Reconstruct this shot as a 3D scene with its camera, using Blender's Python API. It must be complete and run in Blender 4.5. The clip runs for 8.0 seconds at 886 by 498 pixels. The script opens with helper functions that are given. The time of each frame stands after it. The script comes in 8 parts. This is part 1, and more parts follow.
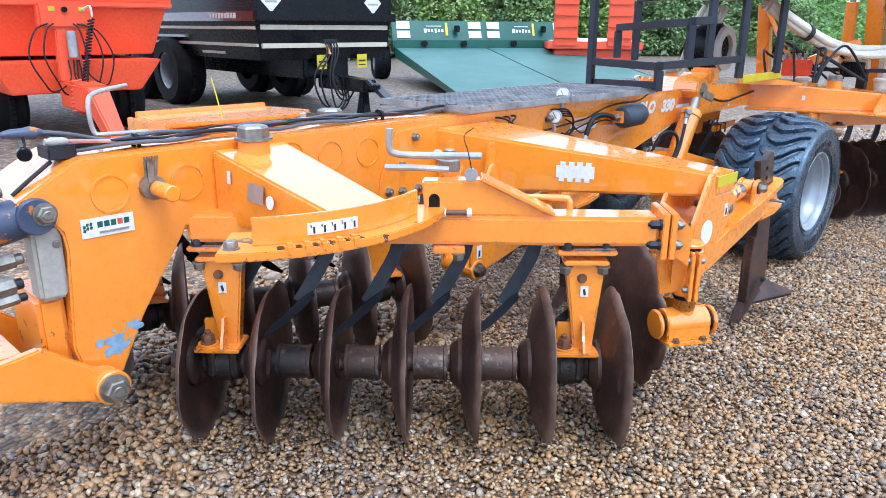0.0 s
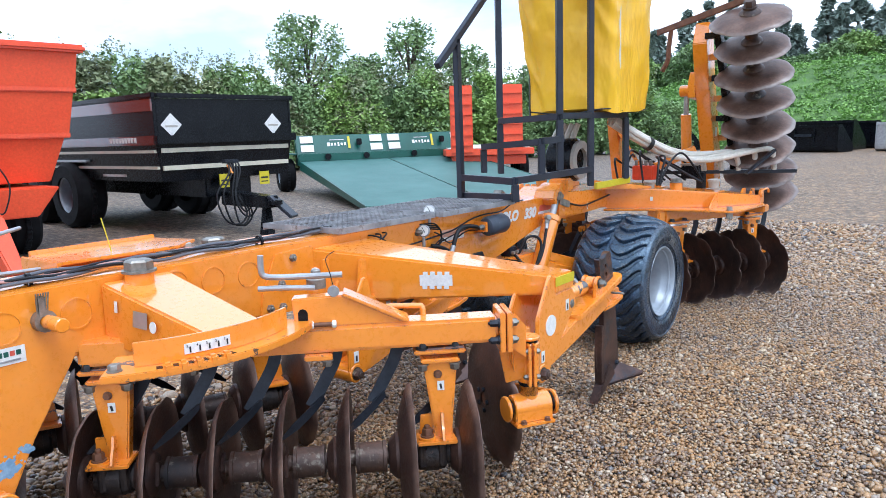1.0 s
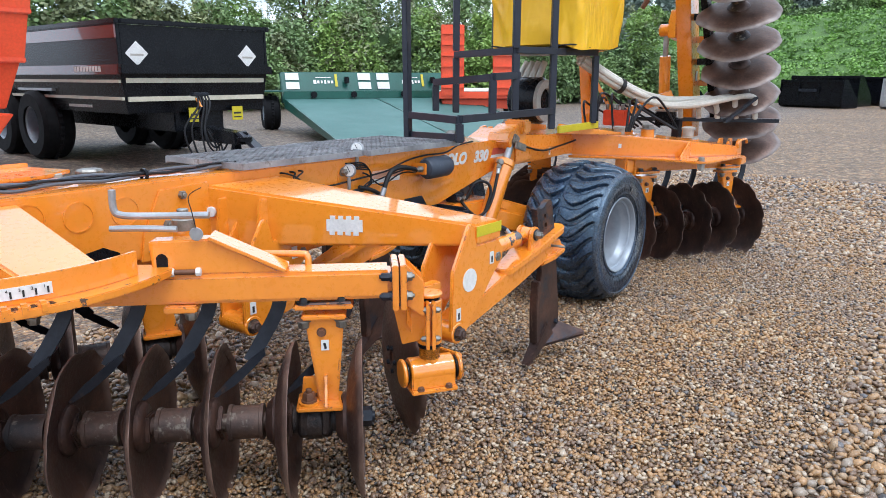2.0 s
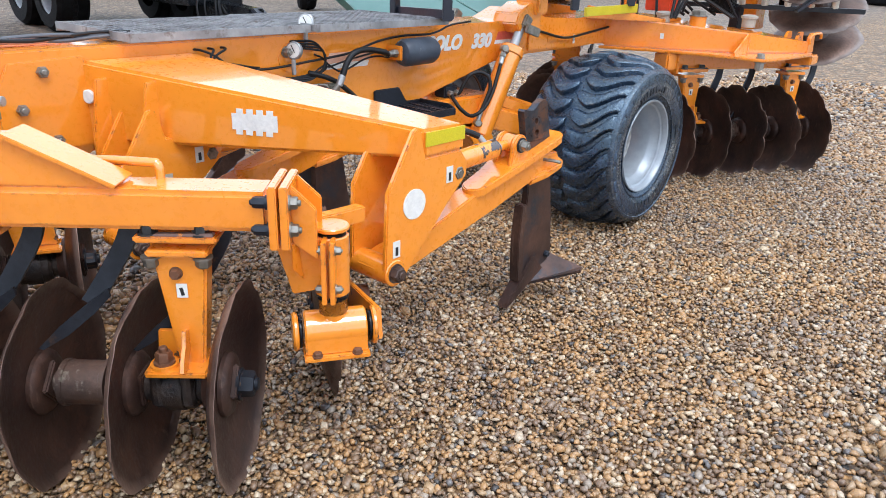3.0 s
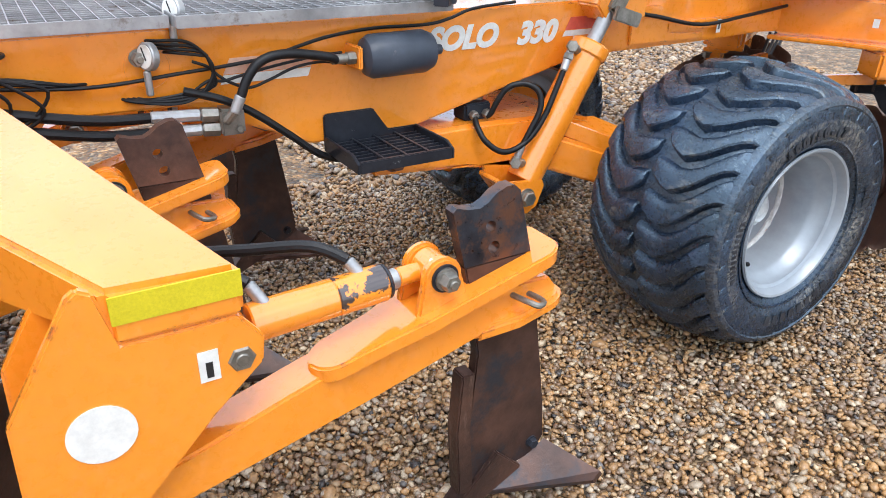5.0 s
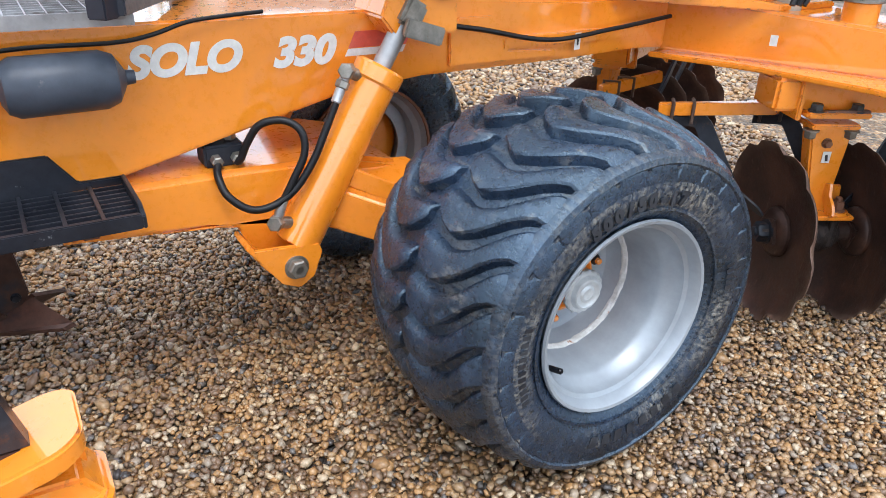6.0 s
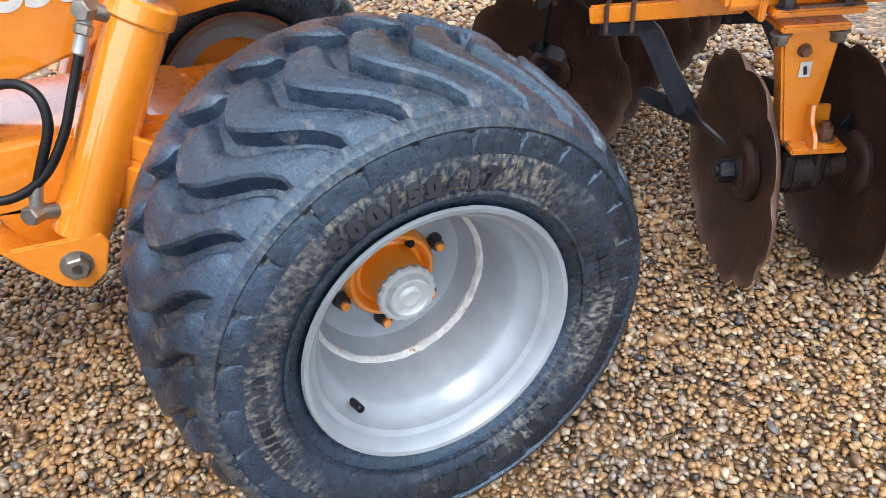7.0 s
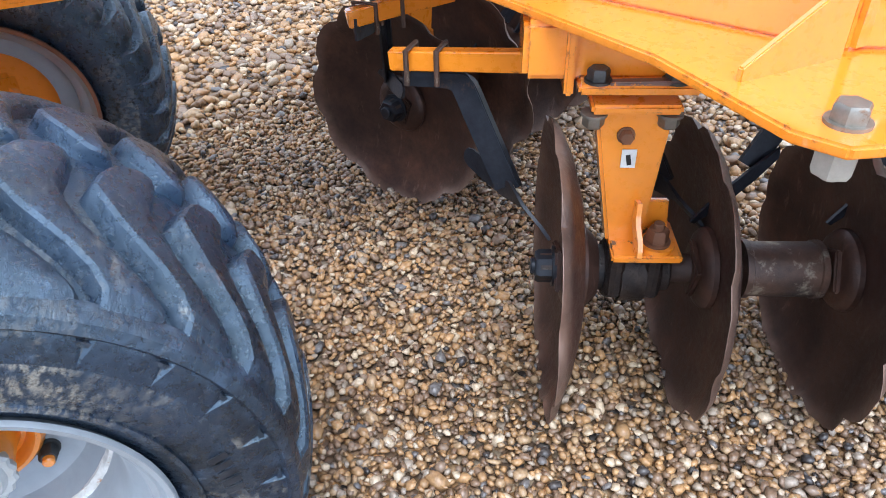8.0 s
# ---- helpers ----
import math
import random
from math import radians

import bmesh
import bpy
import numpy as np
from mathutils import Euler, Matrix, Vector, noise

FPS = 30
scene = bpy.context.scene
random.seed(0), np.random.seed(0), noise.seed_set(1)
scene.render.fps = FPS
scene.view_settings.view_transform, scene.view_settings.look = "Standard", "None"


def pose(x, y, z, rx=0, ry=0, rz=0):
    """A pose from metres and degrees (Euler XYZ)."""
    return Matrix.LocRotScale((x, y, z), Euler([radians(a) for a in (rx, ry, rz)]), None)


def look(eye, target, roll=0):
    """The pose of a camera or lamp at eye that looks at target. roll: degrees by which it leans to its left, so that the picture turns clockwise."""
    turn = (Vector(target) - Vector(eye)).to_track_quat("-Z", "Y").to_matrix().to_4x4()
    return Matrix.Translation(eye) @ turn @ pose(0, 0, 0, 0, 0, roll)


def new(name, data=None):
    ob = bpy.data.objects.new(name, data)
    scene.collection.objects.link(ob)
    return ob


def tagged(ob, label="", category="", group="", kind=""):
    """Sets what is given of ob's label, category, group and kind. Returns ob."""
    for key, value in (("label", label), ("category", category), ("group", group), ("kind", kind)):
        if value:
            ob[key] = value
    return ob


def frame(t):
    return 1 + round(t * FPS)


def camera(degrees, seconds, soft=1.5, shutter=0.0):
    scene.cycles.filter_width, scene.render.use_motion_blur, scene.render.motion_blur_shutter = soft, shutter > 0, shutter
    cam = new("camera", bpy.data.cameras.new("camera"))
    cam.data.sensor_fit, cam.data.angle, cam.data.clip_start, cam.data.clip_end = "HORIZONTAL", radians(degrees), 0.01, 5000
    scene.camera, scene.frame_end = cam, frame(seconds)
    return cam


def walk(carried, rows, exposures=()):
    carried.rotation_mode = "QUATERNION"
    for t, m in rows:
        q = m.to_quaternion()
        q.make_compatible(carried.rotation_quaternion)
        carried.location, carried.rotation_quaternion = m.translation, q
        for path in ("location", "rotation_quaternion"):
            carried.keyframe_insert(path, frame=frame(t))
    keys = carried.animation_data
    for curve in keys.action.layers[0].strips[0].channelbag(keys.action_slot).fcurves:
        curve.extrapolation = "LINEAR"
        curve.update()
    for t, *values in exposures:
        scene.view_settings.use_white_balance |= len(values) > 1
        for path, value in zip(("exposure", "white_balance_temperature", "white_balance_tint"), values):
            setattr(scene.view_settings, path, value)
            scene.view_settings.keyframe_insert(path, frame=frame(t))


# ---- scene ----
cam = camera(63.0, 8.0, soft=0.6)
PATH = [
    (0, (2.263, -4.525, 1.348), (0.937, -3.148, 0.762), 0.4),
    (0.2, (2.397, -4.58, 1.389), (1.109, -3.117, 0.941), -1.5),
    (0.5, (2.48, -4.643, 1.436), (1.279, -3.087, 1.063), -1.9),
    (1, (2.646, -4.661, 1.458), (1.452, -3.088, 1.143), -1.8),
    (1.5, (2.784, -4.476, 1.453), (1.595, -2.902, 1.121), -2.6),
    (2, (2.722, -4.165, 1.386), (1.546, -2.614, 0.924), 0.1),
    (2.2, (2.673, -4.019, 1.379), (1.509, -2.484, 0.843), 1.0),
    (3.3, (2.486, -3.147, 1.261), (1.235, -1.811, 0.454), 2.8),
    (3.5, (2.425, -2.991, 1.264), (1.148, -1.704, 0.42), 3.3),
    (4, (2.31, -2.592, 1.281), (0.95, -1.402, 0.424), 1.8),
    (4.2, (2.272, -2.435, 1.289), (0.866, -1.301, 0.43), 1.5),
    (5.3, (1.992, -1.679, 1.279), (0.447, -0.756, 0.408), 1.0),
    (5.5, (1.957, -1.492, 1.261), (0.417, -0.564, 0.385), 1.2),
    (6, (1.87, -1.058, 1.257), (0.349, -0.101, 0.378), 1.7),
    (6.5, (1.783, -0.71, 1.239), (0.3, 0.223, 0.275), -0.0),
    (7, (1.739, -0.348, 1.193), (0.227, 0.346, 0.083), -4.7),
    (7.2, (1.724, -0.215, 1.192), (0.199, 0.419, 0.064), -5.8),
    (7.5, (1.66, -0.004, 1.196), (0.144, 0.639, 0.063), -4.7),
    (8, (1.555, 0.319, 1.186), (0.085, 0.992, 0.009), -1.3),
]
walk(cam, [(t, look(eye, target, roll)) for t, eye, target, roll in PATH], exposures=[(0.0, 0.90, 5250, 10), (0.5, 0.78, 5250, 10), (1.0, 0.60, 5400, 10), (2.0, 0.50, 5700, 10), (3.5, 0.82, 5900, 10), (5.5, 0.86, 6050, 10), (6.0, 0.87, 6000, 10), (6.5, 0.99, 5950, 10), (7.0, 1.03, 6150, 10), (7.5, 1.16, 5950, 10), (8.0, 1.29, 5650, 10)])

# ---------------------------------------------------------------- world and light
world = bpy.data.worlds.new("overcast_sky")
scene.world = world
world.use_nodes = True
wn = world.node_tree
wn.nodes.clear()
w_out = wn.nodes.new("ShaderNodeOutputWorld")
w_bg = wn.nodes.new("ShaderNodeBackground")
w_sky = wn.nodes.new("ShaderNodeTexSky")
w_sky.sky_type = "NISHITA"
w_sky.sun_disc = False
w_sky.sun_elevation = radians(62)
w_sky.sun_rotation = radians(108.4)
w_sky.air_density, w_sky.dust_density, w_sky.ozone_density = 1.0, 3.0, 1.0
w_tc = wn.nodes.new("ShaderNodeTexCoord")
w_no = wn.nodes.new("ShaderNodeTexNoise")
w_no.inputs["Scale"].default_value = 2.6
w_no.inputs["Detail"].default_value = 7.0
w_map = wn.nodes.new("ShaderNodeMapping")
w_map.inputs["Scale"].default_value = (1.0, 1.0, 2.6)
w_rmp = wn.nodes.new("ShaderNodeValToRGB")
w_rmp.color_ramp.elements[0].position, w_rmp.color_ramp.elements[0].color = 0.36, (4.6, 5.6, 6.9, 1)
w_rmp.color_ramp.elements[1].position, w_rmp.color_ramp.elements[1].color = 0.56, (9.6, 9.8, 10.0, 1)
w_mix = wn.nodes.new("ShaderNodeMixRGB")
w_mix.inputs[0].default_value = 0.86
wn.links.new(w_tc.outputs["Generated"], w_map.inputs[0])
wn.links.new(w_map.outputs[0], w_no.inputs["Vector"])
wn.links.new(w_no.outputs["Fac"], w_rmp.inputs[0])
wn.links.new(w_sky.outputs[0], w_mix.inputs[1])
wn.links.new(w_rmp.outputs[0], w_mix.inputs[2])
wn.links.new(w_mix.outputs[0], w_bg.inputs[0])
w_bg.inputs[1].default_value = 0.138
wn.links.new(w_bg.outputs[0], w_out.inputs[0])

sun = new("sun", bpy.data.lights.new("sun", "SUN"))
sun.data.energy, sun.data.angle, sun.data.color = 1.25, radians(26), (1.0, 0.97, 0.93)
sun.matrix_world = look((2.7, -0.9, 5.3), (0, 0, 0))


# ---------------------------------------------------------------- materials
def mat(name):
    m = bpy.data.materials.new(name)
    m.use_nodes = True
    nt = m.node_tree
    return m, nt, nt.nodes["Principled BSDF"]


def node(nt, kind, **inputs):
    n = nt.nodes.new(kind)
    for key, value in inputs.items():
        n.inputs[key].default_value = value
    return n


def ramp(nt, fac, stops, interp="LINEAR"):
    r = nt.nodes.new("ShaderNodeValToRGB")
    r.color_ramp.interpolation = interp
    els = r.color_ramp.elements
    while len(els) < len(stops):
        els.new(0.5)
    for e, (p, c) in zip(els, stops):
        e.position, e.color = p, (*c, 1) if len(c) == 3 else c
    nt.links.new(fac, r.inputs[0])
    return r.outputs[0]


def coords(nt, scale=(1, 1, 1)):
    tc = nt.nodes.new("ShaderNodeTexCoord")
    mp = nt.nodes.new("ShaderNodeMapping")
    mp.inputs["Scale"].default_value = scale
    nt.links.new(tc.outputs["Object"], mp.inputs[0])
    return mp.outputs[0]


def noise_tex(nt, vec, scale, detail=4.0, rough=0.55):
    n = node(nt, "ShaderNodeTexNoise", Scale=scale, Detail=detail, Roughness=rough)
    nt.links.new(vec, n.inputs["Vector"])
    return n.outputs["Fac"]


def mix(nt, fac, a, b, mode="MIX"):
    m = nt.nodes.new("ShaderNodeMixRGB")
    m.blend_type = mode
    for sock, v in ((m.inputs[0], fac), (m.inputs[1], a), (m.inputs[2], b)):
        if isinstance(v, (int, float)):
            sock.default_value = v
        elif isinstance(v, tuple):
            sock.default_value = (*v, 1)
        else:
            nt.links.new(v, sock)
    return m.outputs[0]


def bump(nt, bsdf, height, strength, dist=0.01):
    b = node(nt, "ShaderNodeBump", Strength=strength, Distance=dist)
    nt.links.new(height, b.inputs["Height"])
    nt.links.new(b.outputs[0], bsdf.inputs["Normal"])


def surface(name, base, var, rough, metal=0.0, scale=6.0, fine=60.0, bump_s=0.15, bump_d=0.004, spots=None, spot_at=(0.62, 0.68), spot_scale=9.0, coat=0.0, rough_var=0.15, grain_low=0.80, chips=None, spec=0.5):
    """Two-scale variation: broad tone, fine grain, optional worn spots."""
    m, nt, b = mat(name)
    v = coords(nt)
    broad, grain = noise_tex(nt, v, scale), noise_tex(nt, v, fine, 6.0, 0.65)
    col = ramp(nt, broad, [(0.32, base), (0.7, var)])
    tone = ramp(nt, grain, [(0.25, (grain_low,) * 3), (0.7, (1.06 - 0.2 * (grain_low - 0.8),) * 3)])
    col = mix(nt, 1.0, col, tone, "MULTIPLY")
    if spots:
        sp = ramp(nt, noise_tex(nt, v, spot_scale, 8.0, 0.7), [(spot_at[0], (0, 0, 0)), (spot_at[1], (1, 1, 1))])
        col = mix(nt, sp, col, spots)
    if chips:
        # paint rubbed and chipped off along the edges
        bev = nt.nodes.new("ShaderNodeBevel")
        bev.samples = 4
        bev.inputs["Radius"].default_value = 0.007
        geo = nt.nodes.new("ShaderNodeNewGeometry")
        dot = nt.nodes.new("ShaderNodeVectorMath")
        dot.operation = "DOT_PRODUCT"
        nt.links.new(bev.outputs[0], dot.inputs[0])
        nt.links.new(geo.outputs["True Normal"], dot.inputs[1])
        edge = ramp(nt, dot.outputs["Value"], [(0.90, (1, 1, 1)), (0.985, (0, 0, 0))])
        worn = ramp(nt, noise_tex(nt, v, 26.0, 6.0, 0.7), [(0.56, (0, 0, 0)), (0.66, (1, 1, 1))])
        col = mix(nt, mix(nt, 1.0, edge, worn, "MULTIPLY"), col, chips)
    nt.links.new(col, b.inputs["Base Color"])
    rr = ramp(nt, grain, [(0.3, (rough - rough_var / 2,) * 3), (0.7, (rough + rough_var / 2,) * 3)])
    nt.links.new(rr, b.inputs["Roughness"])
    b.inputs["Metallic"].default_value = metal
    b.inputs["Specular IOR Level"].default_value = spec
    if coat:
        b.inputs["Coat Weight"].default_value = coat
        b.inputs["Coat Roughness"].default_value = 0.06
        b.inputs["Coat IOR"].default_value = 1.9
    bump(nt, b, grain, bump_s, bump_d)
    return m


ORANGE = surface("orange_paint", (0.80, 0.245, 0.013), (0.86, 0.285, 0.018), 0.30, scale=2.5, fine=45, bump_s=0.035, bump_d=0.002, spots=(0.26, 0.06, 0.013), spot_at=(0.725, 0.74), spot_scale=16, coat=0.9, grain_low=0.95, chips=(0.16, 0.06, 0.024), spec=0.3)
ORANGE_WORN = surface("chipped_orange_paint", (0.76, 0.235, 0.011), (0.82, 0.270, 0.015), 0.34, scale=4, fine=45, bump_s=0.08, bump_d=0.003, spots=(0.09, 0.05, 0.035), spot_at=(0.60, 0.615), spot_scale=15, coat=0.5, grain_low=0.92, chips=(0.10, 0.05, 0.03))
RED = surface("red_orange_paint", (0.78, 0.075, 0.022), (0.84, 0.10, 0.03), 0.4, scale=1.5, fine=30, bump_s=0.05)


def disc_material(name, tones, rubbed, band):
    m, nt, b = mat(name)
    v = coords(nt)
    broad, grain = noise_tex(nt, v, 6.0, 5.0, 0.6), noise_tex(nt, v, 70.0, 6.0, 0.65)
    col = ramp(nt, broad, [(0.30, tones[0]), (0.52, tones[1]), (0.72, tones[2])])
    tone = ramp(nt, grain, [(0.25, (0.60, 0.60, 0.60)), (0.75, (1.25, 1.22, 1.2))])
    col = mix(nt, 1.0, col, tone, "MULTIPLY")
    scrape = ramp(nt, noise_tex(nt, coords(nt, (1, 1, 0.25)), 40.0, 4.0, 0.7), [(0.60, (0, 0, 0)), (0.72, (1, 1, 1))])
    col = mix(nt, mix(nt, 1.0, scrape, (0.5, 0.5, 0.5), "MULTIPLY"), col, (0.21, 0.135, 0.10))
    at = nt.nodes.new("ShaderNodeAttribute")
    at.attribute_name = "worn"
    rub = mix(nt, 1.0, ramp(nt, at.outputs["Fac"], [(band[0], (0, 0, 0)), (band[1], (1, 1, 1))]), ramp(nt, broad, [(0.35, (0.25, 0.25, 0.25)), (0.6, (0.95, 0.95, 0.95))]), "MULTIPLY")
    col = mix(nt, rub, col, rubbed)
    nt.links.new(col, b.inputs["Base Color"])
    nt.links.new(ramp(nt, grain, [(0.3, (0.36,) * 3), (0.7, (0.58,) * 3)]), b.inputs["Roughness"])
    b.inputs["Metallic"].default_value = 0.35
    bump(nt, b, grain, 0.4, 0.003)
    return m


DISC = disc_material("rusty_disc_steel", ((0.028, 0.016, 0.014), (0.068, 0.036, 0.027), (0.135, 0.067, 0.044)), (0.27, 0.18, 0.135), (0.1, 1.0))
DISC_SHINY = disc_material("polished_disc_steel", ((0.07, 0.040, 0.030), (0.135, 0.078, 0.056), (0.20, 0.130, 0.100)), (0.26, 0.225, 0.205), (0.04, 0.6))
DARK_STEEL = surface("dark_blue_steel", (0.012, 0.015, 0.022), (0.036, 0.041, 0.053), 0.42, metal=0.3, scale=8, fine=60, bump_s=0.2, grain_low=0.6, spec=0.35, spots=(0.10, 0.055, 0.035), spot_at=(0.62, 0.70))
SHAFT = surface("weathered_shaft_steel", (0.034, 0.030, 0.031), (0.125, 0.070, 0.048), 0.5, metal=0.3, scale=7, fine=60, bump_s=0.45, bump_d=0.004, spots=(0.30, 0.27, 0.21), spot_at=(0.57, 0.70), spot_scale=16, grain_low=0.6)
CASTING = surface("dark_rusty_casting", (0.012, 0.012, 0.014), (0.060, 0.042, 0.034), 0.5, metal=0.3, scale=22, fine=70, bump_s=0.7, bump_d=0.006, spots=(0.11, 0.055, 0.035), spot_at=(0.58, 0.70), spot_scale=20, grain_low=0.5, spec=0.4)
TINE = surface("worn_tine_steel", (0.035, 0.022, 0.020), (0.115, 0.060, 0.044), 0.38, metal=0.45, scale=6, fine=40, bump_s=0.25, spots=(0.030, 0.033, 0.042), spot_at=(0.50, 0.62), spot_scale=7, grain_low=0.65)
TINE_HEAD = surface("blued_tine_steel", (0.016, 0.020, 0.030), (0.060, 0.068, 0.088), 0.32, metal=0.5, scale=9, fine=50, bump_s=0.2, spots=(0.13, 0.062, 0.038), spot_at=(0.47, 0.58), spot_scale=10, grain_low=0.6)
RUSTY_HEAD = surface("rusty_tine_head", (0.050, 0.030, 0.026), (0.15, 0.075, 0.052), 0.45, metal=0.3, scale=8, fine=50, bump_s=0.25, spots=(0.035, 0.032, 0.036), spot_at=(0.55, 0.68), spot_scale=9, grain_low=0.6)
FLAKED = surface("flaked_orange_paint", (0.79, 0.243, 0.011), (0.84, 0.278, 0.015), 0.32, scale=3, fine=45, bump_s=0.05, spots=(0.045, 0.03, 0.028), spot_at=(0.50, 0.515), spot_scale=13, coat=0.6, grain_low=0.94)
BOTTLE = surface("scuffed_blue_black_bottle", (0.032, 0.040, 0.056), (0.062, 0.075, 0.098), 0.42, scale=9, fine=60, bump_s=0.12, spots=(0.14, 0.14, 0.14), spot_at=(0.63, 0.70), spot_scale=16, spec=0.35)
FADED = surface("faded_decal", (0.72, 0.34, 0.20), (0.80, 0.52, 0.40), 0.35, scale=5, fine=60, bump_s=0.0)
ZINC = surface("zinc_bolt", (0.20, 0.19, 0.165), (0.36, 0.34, 0.30), 0.46, metal=0.8, scale=30, fine=150, bump_s=0.1, spots=(0.20, 0.10, 0.05), spot_at=(0.62, 0.72), spot_scale=40)
BLACK = surface("black_paint", (0.0035, 0.004, 0.006), (0.007, 0.008, 0.010), 0.26, scale=3, fine=50, bump_s=0.05, spec=0.2)
BLACK_WORN = surface("scuffed_black_paint", (0.010, 0.012, 0.018), (0.026, 0.029, 0.038), 0.34, scale=7, fine=55, bump_s=0.15, spots=(0.20, 0.20, 0.20), spot_at=(0.66, 0.71), spot_scale=24, grain_low=0.6, spec=0.35)
RAIL = surface("dark_navy_rail_paint", (0.014, 0.017, 0.027), (0.024, 0.028, 0.040), 0.40, scale=6, fine=70, bump_s=0.06, spec=0.4)
PARKED_TYRE = surface("parked_tyre_rubber", (0.006, 0.006, 0.007), (0.013, 0.013, 0.014), 0.75, scale=8, fine=60, bump_s=0.2, spec=0.15)
HOSE = surface("rubber_hose", (0.006, 0.006, 0.007), (0.012, 0.012, 0.014), 0.42, scale=20, fine=150, bump_s=0.2, spec=0.3)


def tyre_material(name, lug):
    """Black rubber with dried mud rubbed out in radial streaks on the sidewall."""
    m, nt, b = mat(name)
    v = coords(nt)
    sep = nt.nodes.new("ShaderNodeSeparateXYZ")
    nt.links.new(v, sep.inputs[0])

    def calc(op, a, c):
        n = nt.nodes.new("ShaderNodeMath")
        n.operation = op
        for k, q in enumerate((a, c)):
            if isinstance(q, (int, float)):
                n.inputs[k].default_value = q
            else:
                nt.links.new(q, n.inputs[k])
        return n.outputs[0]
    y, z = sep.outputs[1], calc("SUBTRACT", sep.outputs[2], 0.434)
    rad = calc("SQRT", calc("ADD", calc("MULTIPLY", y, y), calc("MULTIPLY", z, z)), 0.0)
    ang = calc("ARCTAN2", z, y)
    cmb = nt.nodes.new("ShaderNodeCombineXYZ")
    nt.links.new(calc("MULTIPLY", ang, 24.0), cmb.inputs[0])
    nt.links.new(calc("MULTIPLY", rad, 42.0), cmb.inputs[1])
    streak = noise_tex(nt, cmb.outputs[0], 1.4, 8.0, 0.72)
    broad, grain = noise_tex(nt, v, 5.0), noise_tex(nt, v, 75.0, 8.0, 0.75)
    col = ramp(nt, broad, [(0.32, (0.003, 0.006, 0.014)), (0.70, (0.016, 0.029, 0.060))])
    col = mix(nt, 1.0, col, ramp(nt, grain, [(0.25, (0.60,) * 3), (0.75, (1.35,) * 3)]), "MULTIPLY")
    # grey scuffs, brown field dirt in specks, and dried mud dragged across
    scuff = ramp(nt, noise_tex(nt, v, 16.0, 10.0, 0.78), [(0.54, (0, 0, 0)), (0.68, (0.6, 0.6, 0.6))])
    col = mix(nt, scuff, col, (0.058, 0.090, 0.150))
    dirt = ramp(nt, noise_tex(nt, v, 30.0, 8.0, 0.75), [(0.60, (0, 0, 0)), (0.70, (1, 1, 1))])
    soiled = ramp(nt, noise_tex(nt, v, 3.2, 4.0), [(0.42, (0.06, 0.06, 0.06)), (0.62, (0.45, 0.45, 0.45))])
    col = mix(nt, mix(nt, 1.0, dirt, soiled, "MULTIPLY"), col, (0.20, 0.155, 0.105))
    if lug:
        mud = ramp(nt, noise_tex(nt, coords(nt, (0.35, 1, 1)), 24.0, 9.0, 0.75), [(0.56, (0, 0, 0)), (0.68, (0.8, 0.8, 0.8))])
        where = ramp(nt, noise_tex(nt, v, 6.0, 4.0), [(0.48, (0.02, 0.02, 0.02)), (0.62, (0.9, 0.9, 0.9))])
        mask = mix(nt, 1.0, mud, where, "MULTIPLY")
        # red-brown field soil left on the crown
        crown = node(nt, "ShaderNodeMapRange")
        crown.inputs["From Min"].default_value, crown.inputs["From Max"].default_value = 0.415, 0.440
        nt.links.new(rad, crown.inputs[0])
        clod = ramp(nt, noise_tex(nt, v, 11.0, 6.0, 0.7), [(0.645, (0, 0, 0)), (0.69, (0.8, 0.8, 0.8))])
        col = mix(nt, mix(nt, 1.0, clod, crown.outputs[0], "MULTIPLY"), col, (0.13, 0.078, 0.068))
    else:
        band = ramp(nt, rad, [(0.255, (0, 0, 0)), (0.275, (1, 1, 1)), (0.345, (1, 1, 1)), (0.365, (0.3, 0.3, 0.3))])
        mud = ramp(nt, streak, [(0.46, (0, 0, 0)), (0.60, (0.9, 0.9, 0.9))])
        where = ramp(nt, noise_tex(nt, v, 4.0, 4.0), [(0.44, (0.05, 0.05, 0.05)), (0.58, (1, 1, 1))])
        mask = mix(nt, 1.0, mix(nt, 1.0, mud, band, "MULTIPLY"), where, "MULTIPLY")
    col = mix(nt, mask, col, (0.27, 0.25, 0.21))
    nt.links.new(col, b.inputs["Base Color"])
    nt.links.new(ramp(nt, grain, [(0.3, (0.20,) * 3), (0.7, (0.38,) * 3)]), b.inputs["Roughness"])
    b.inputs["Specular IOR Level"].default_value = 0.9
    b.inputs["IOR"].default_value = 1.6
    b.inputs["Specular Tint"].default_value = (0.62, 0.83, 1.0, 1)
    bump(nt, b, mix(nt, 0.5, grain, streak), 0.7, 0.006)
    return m


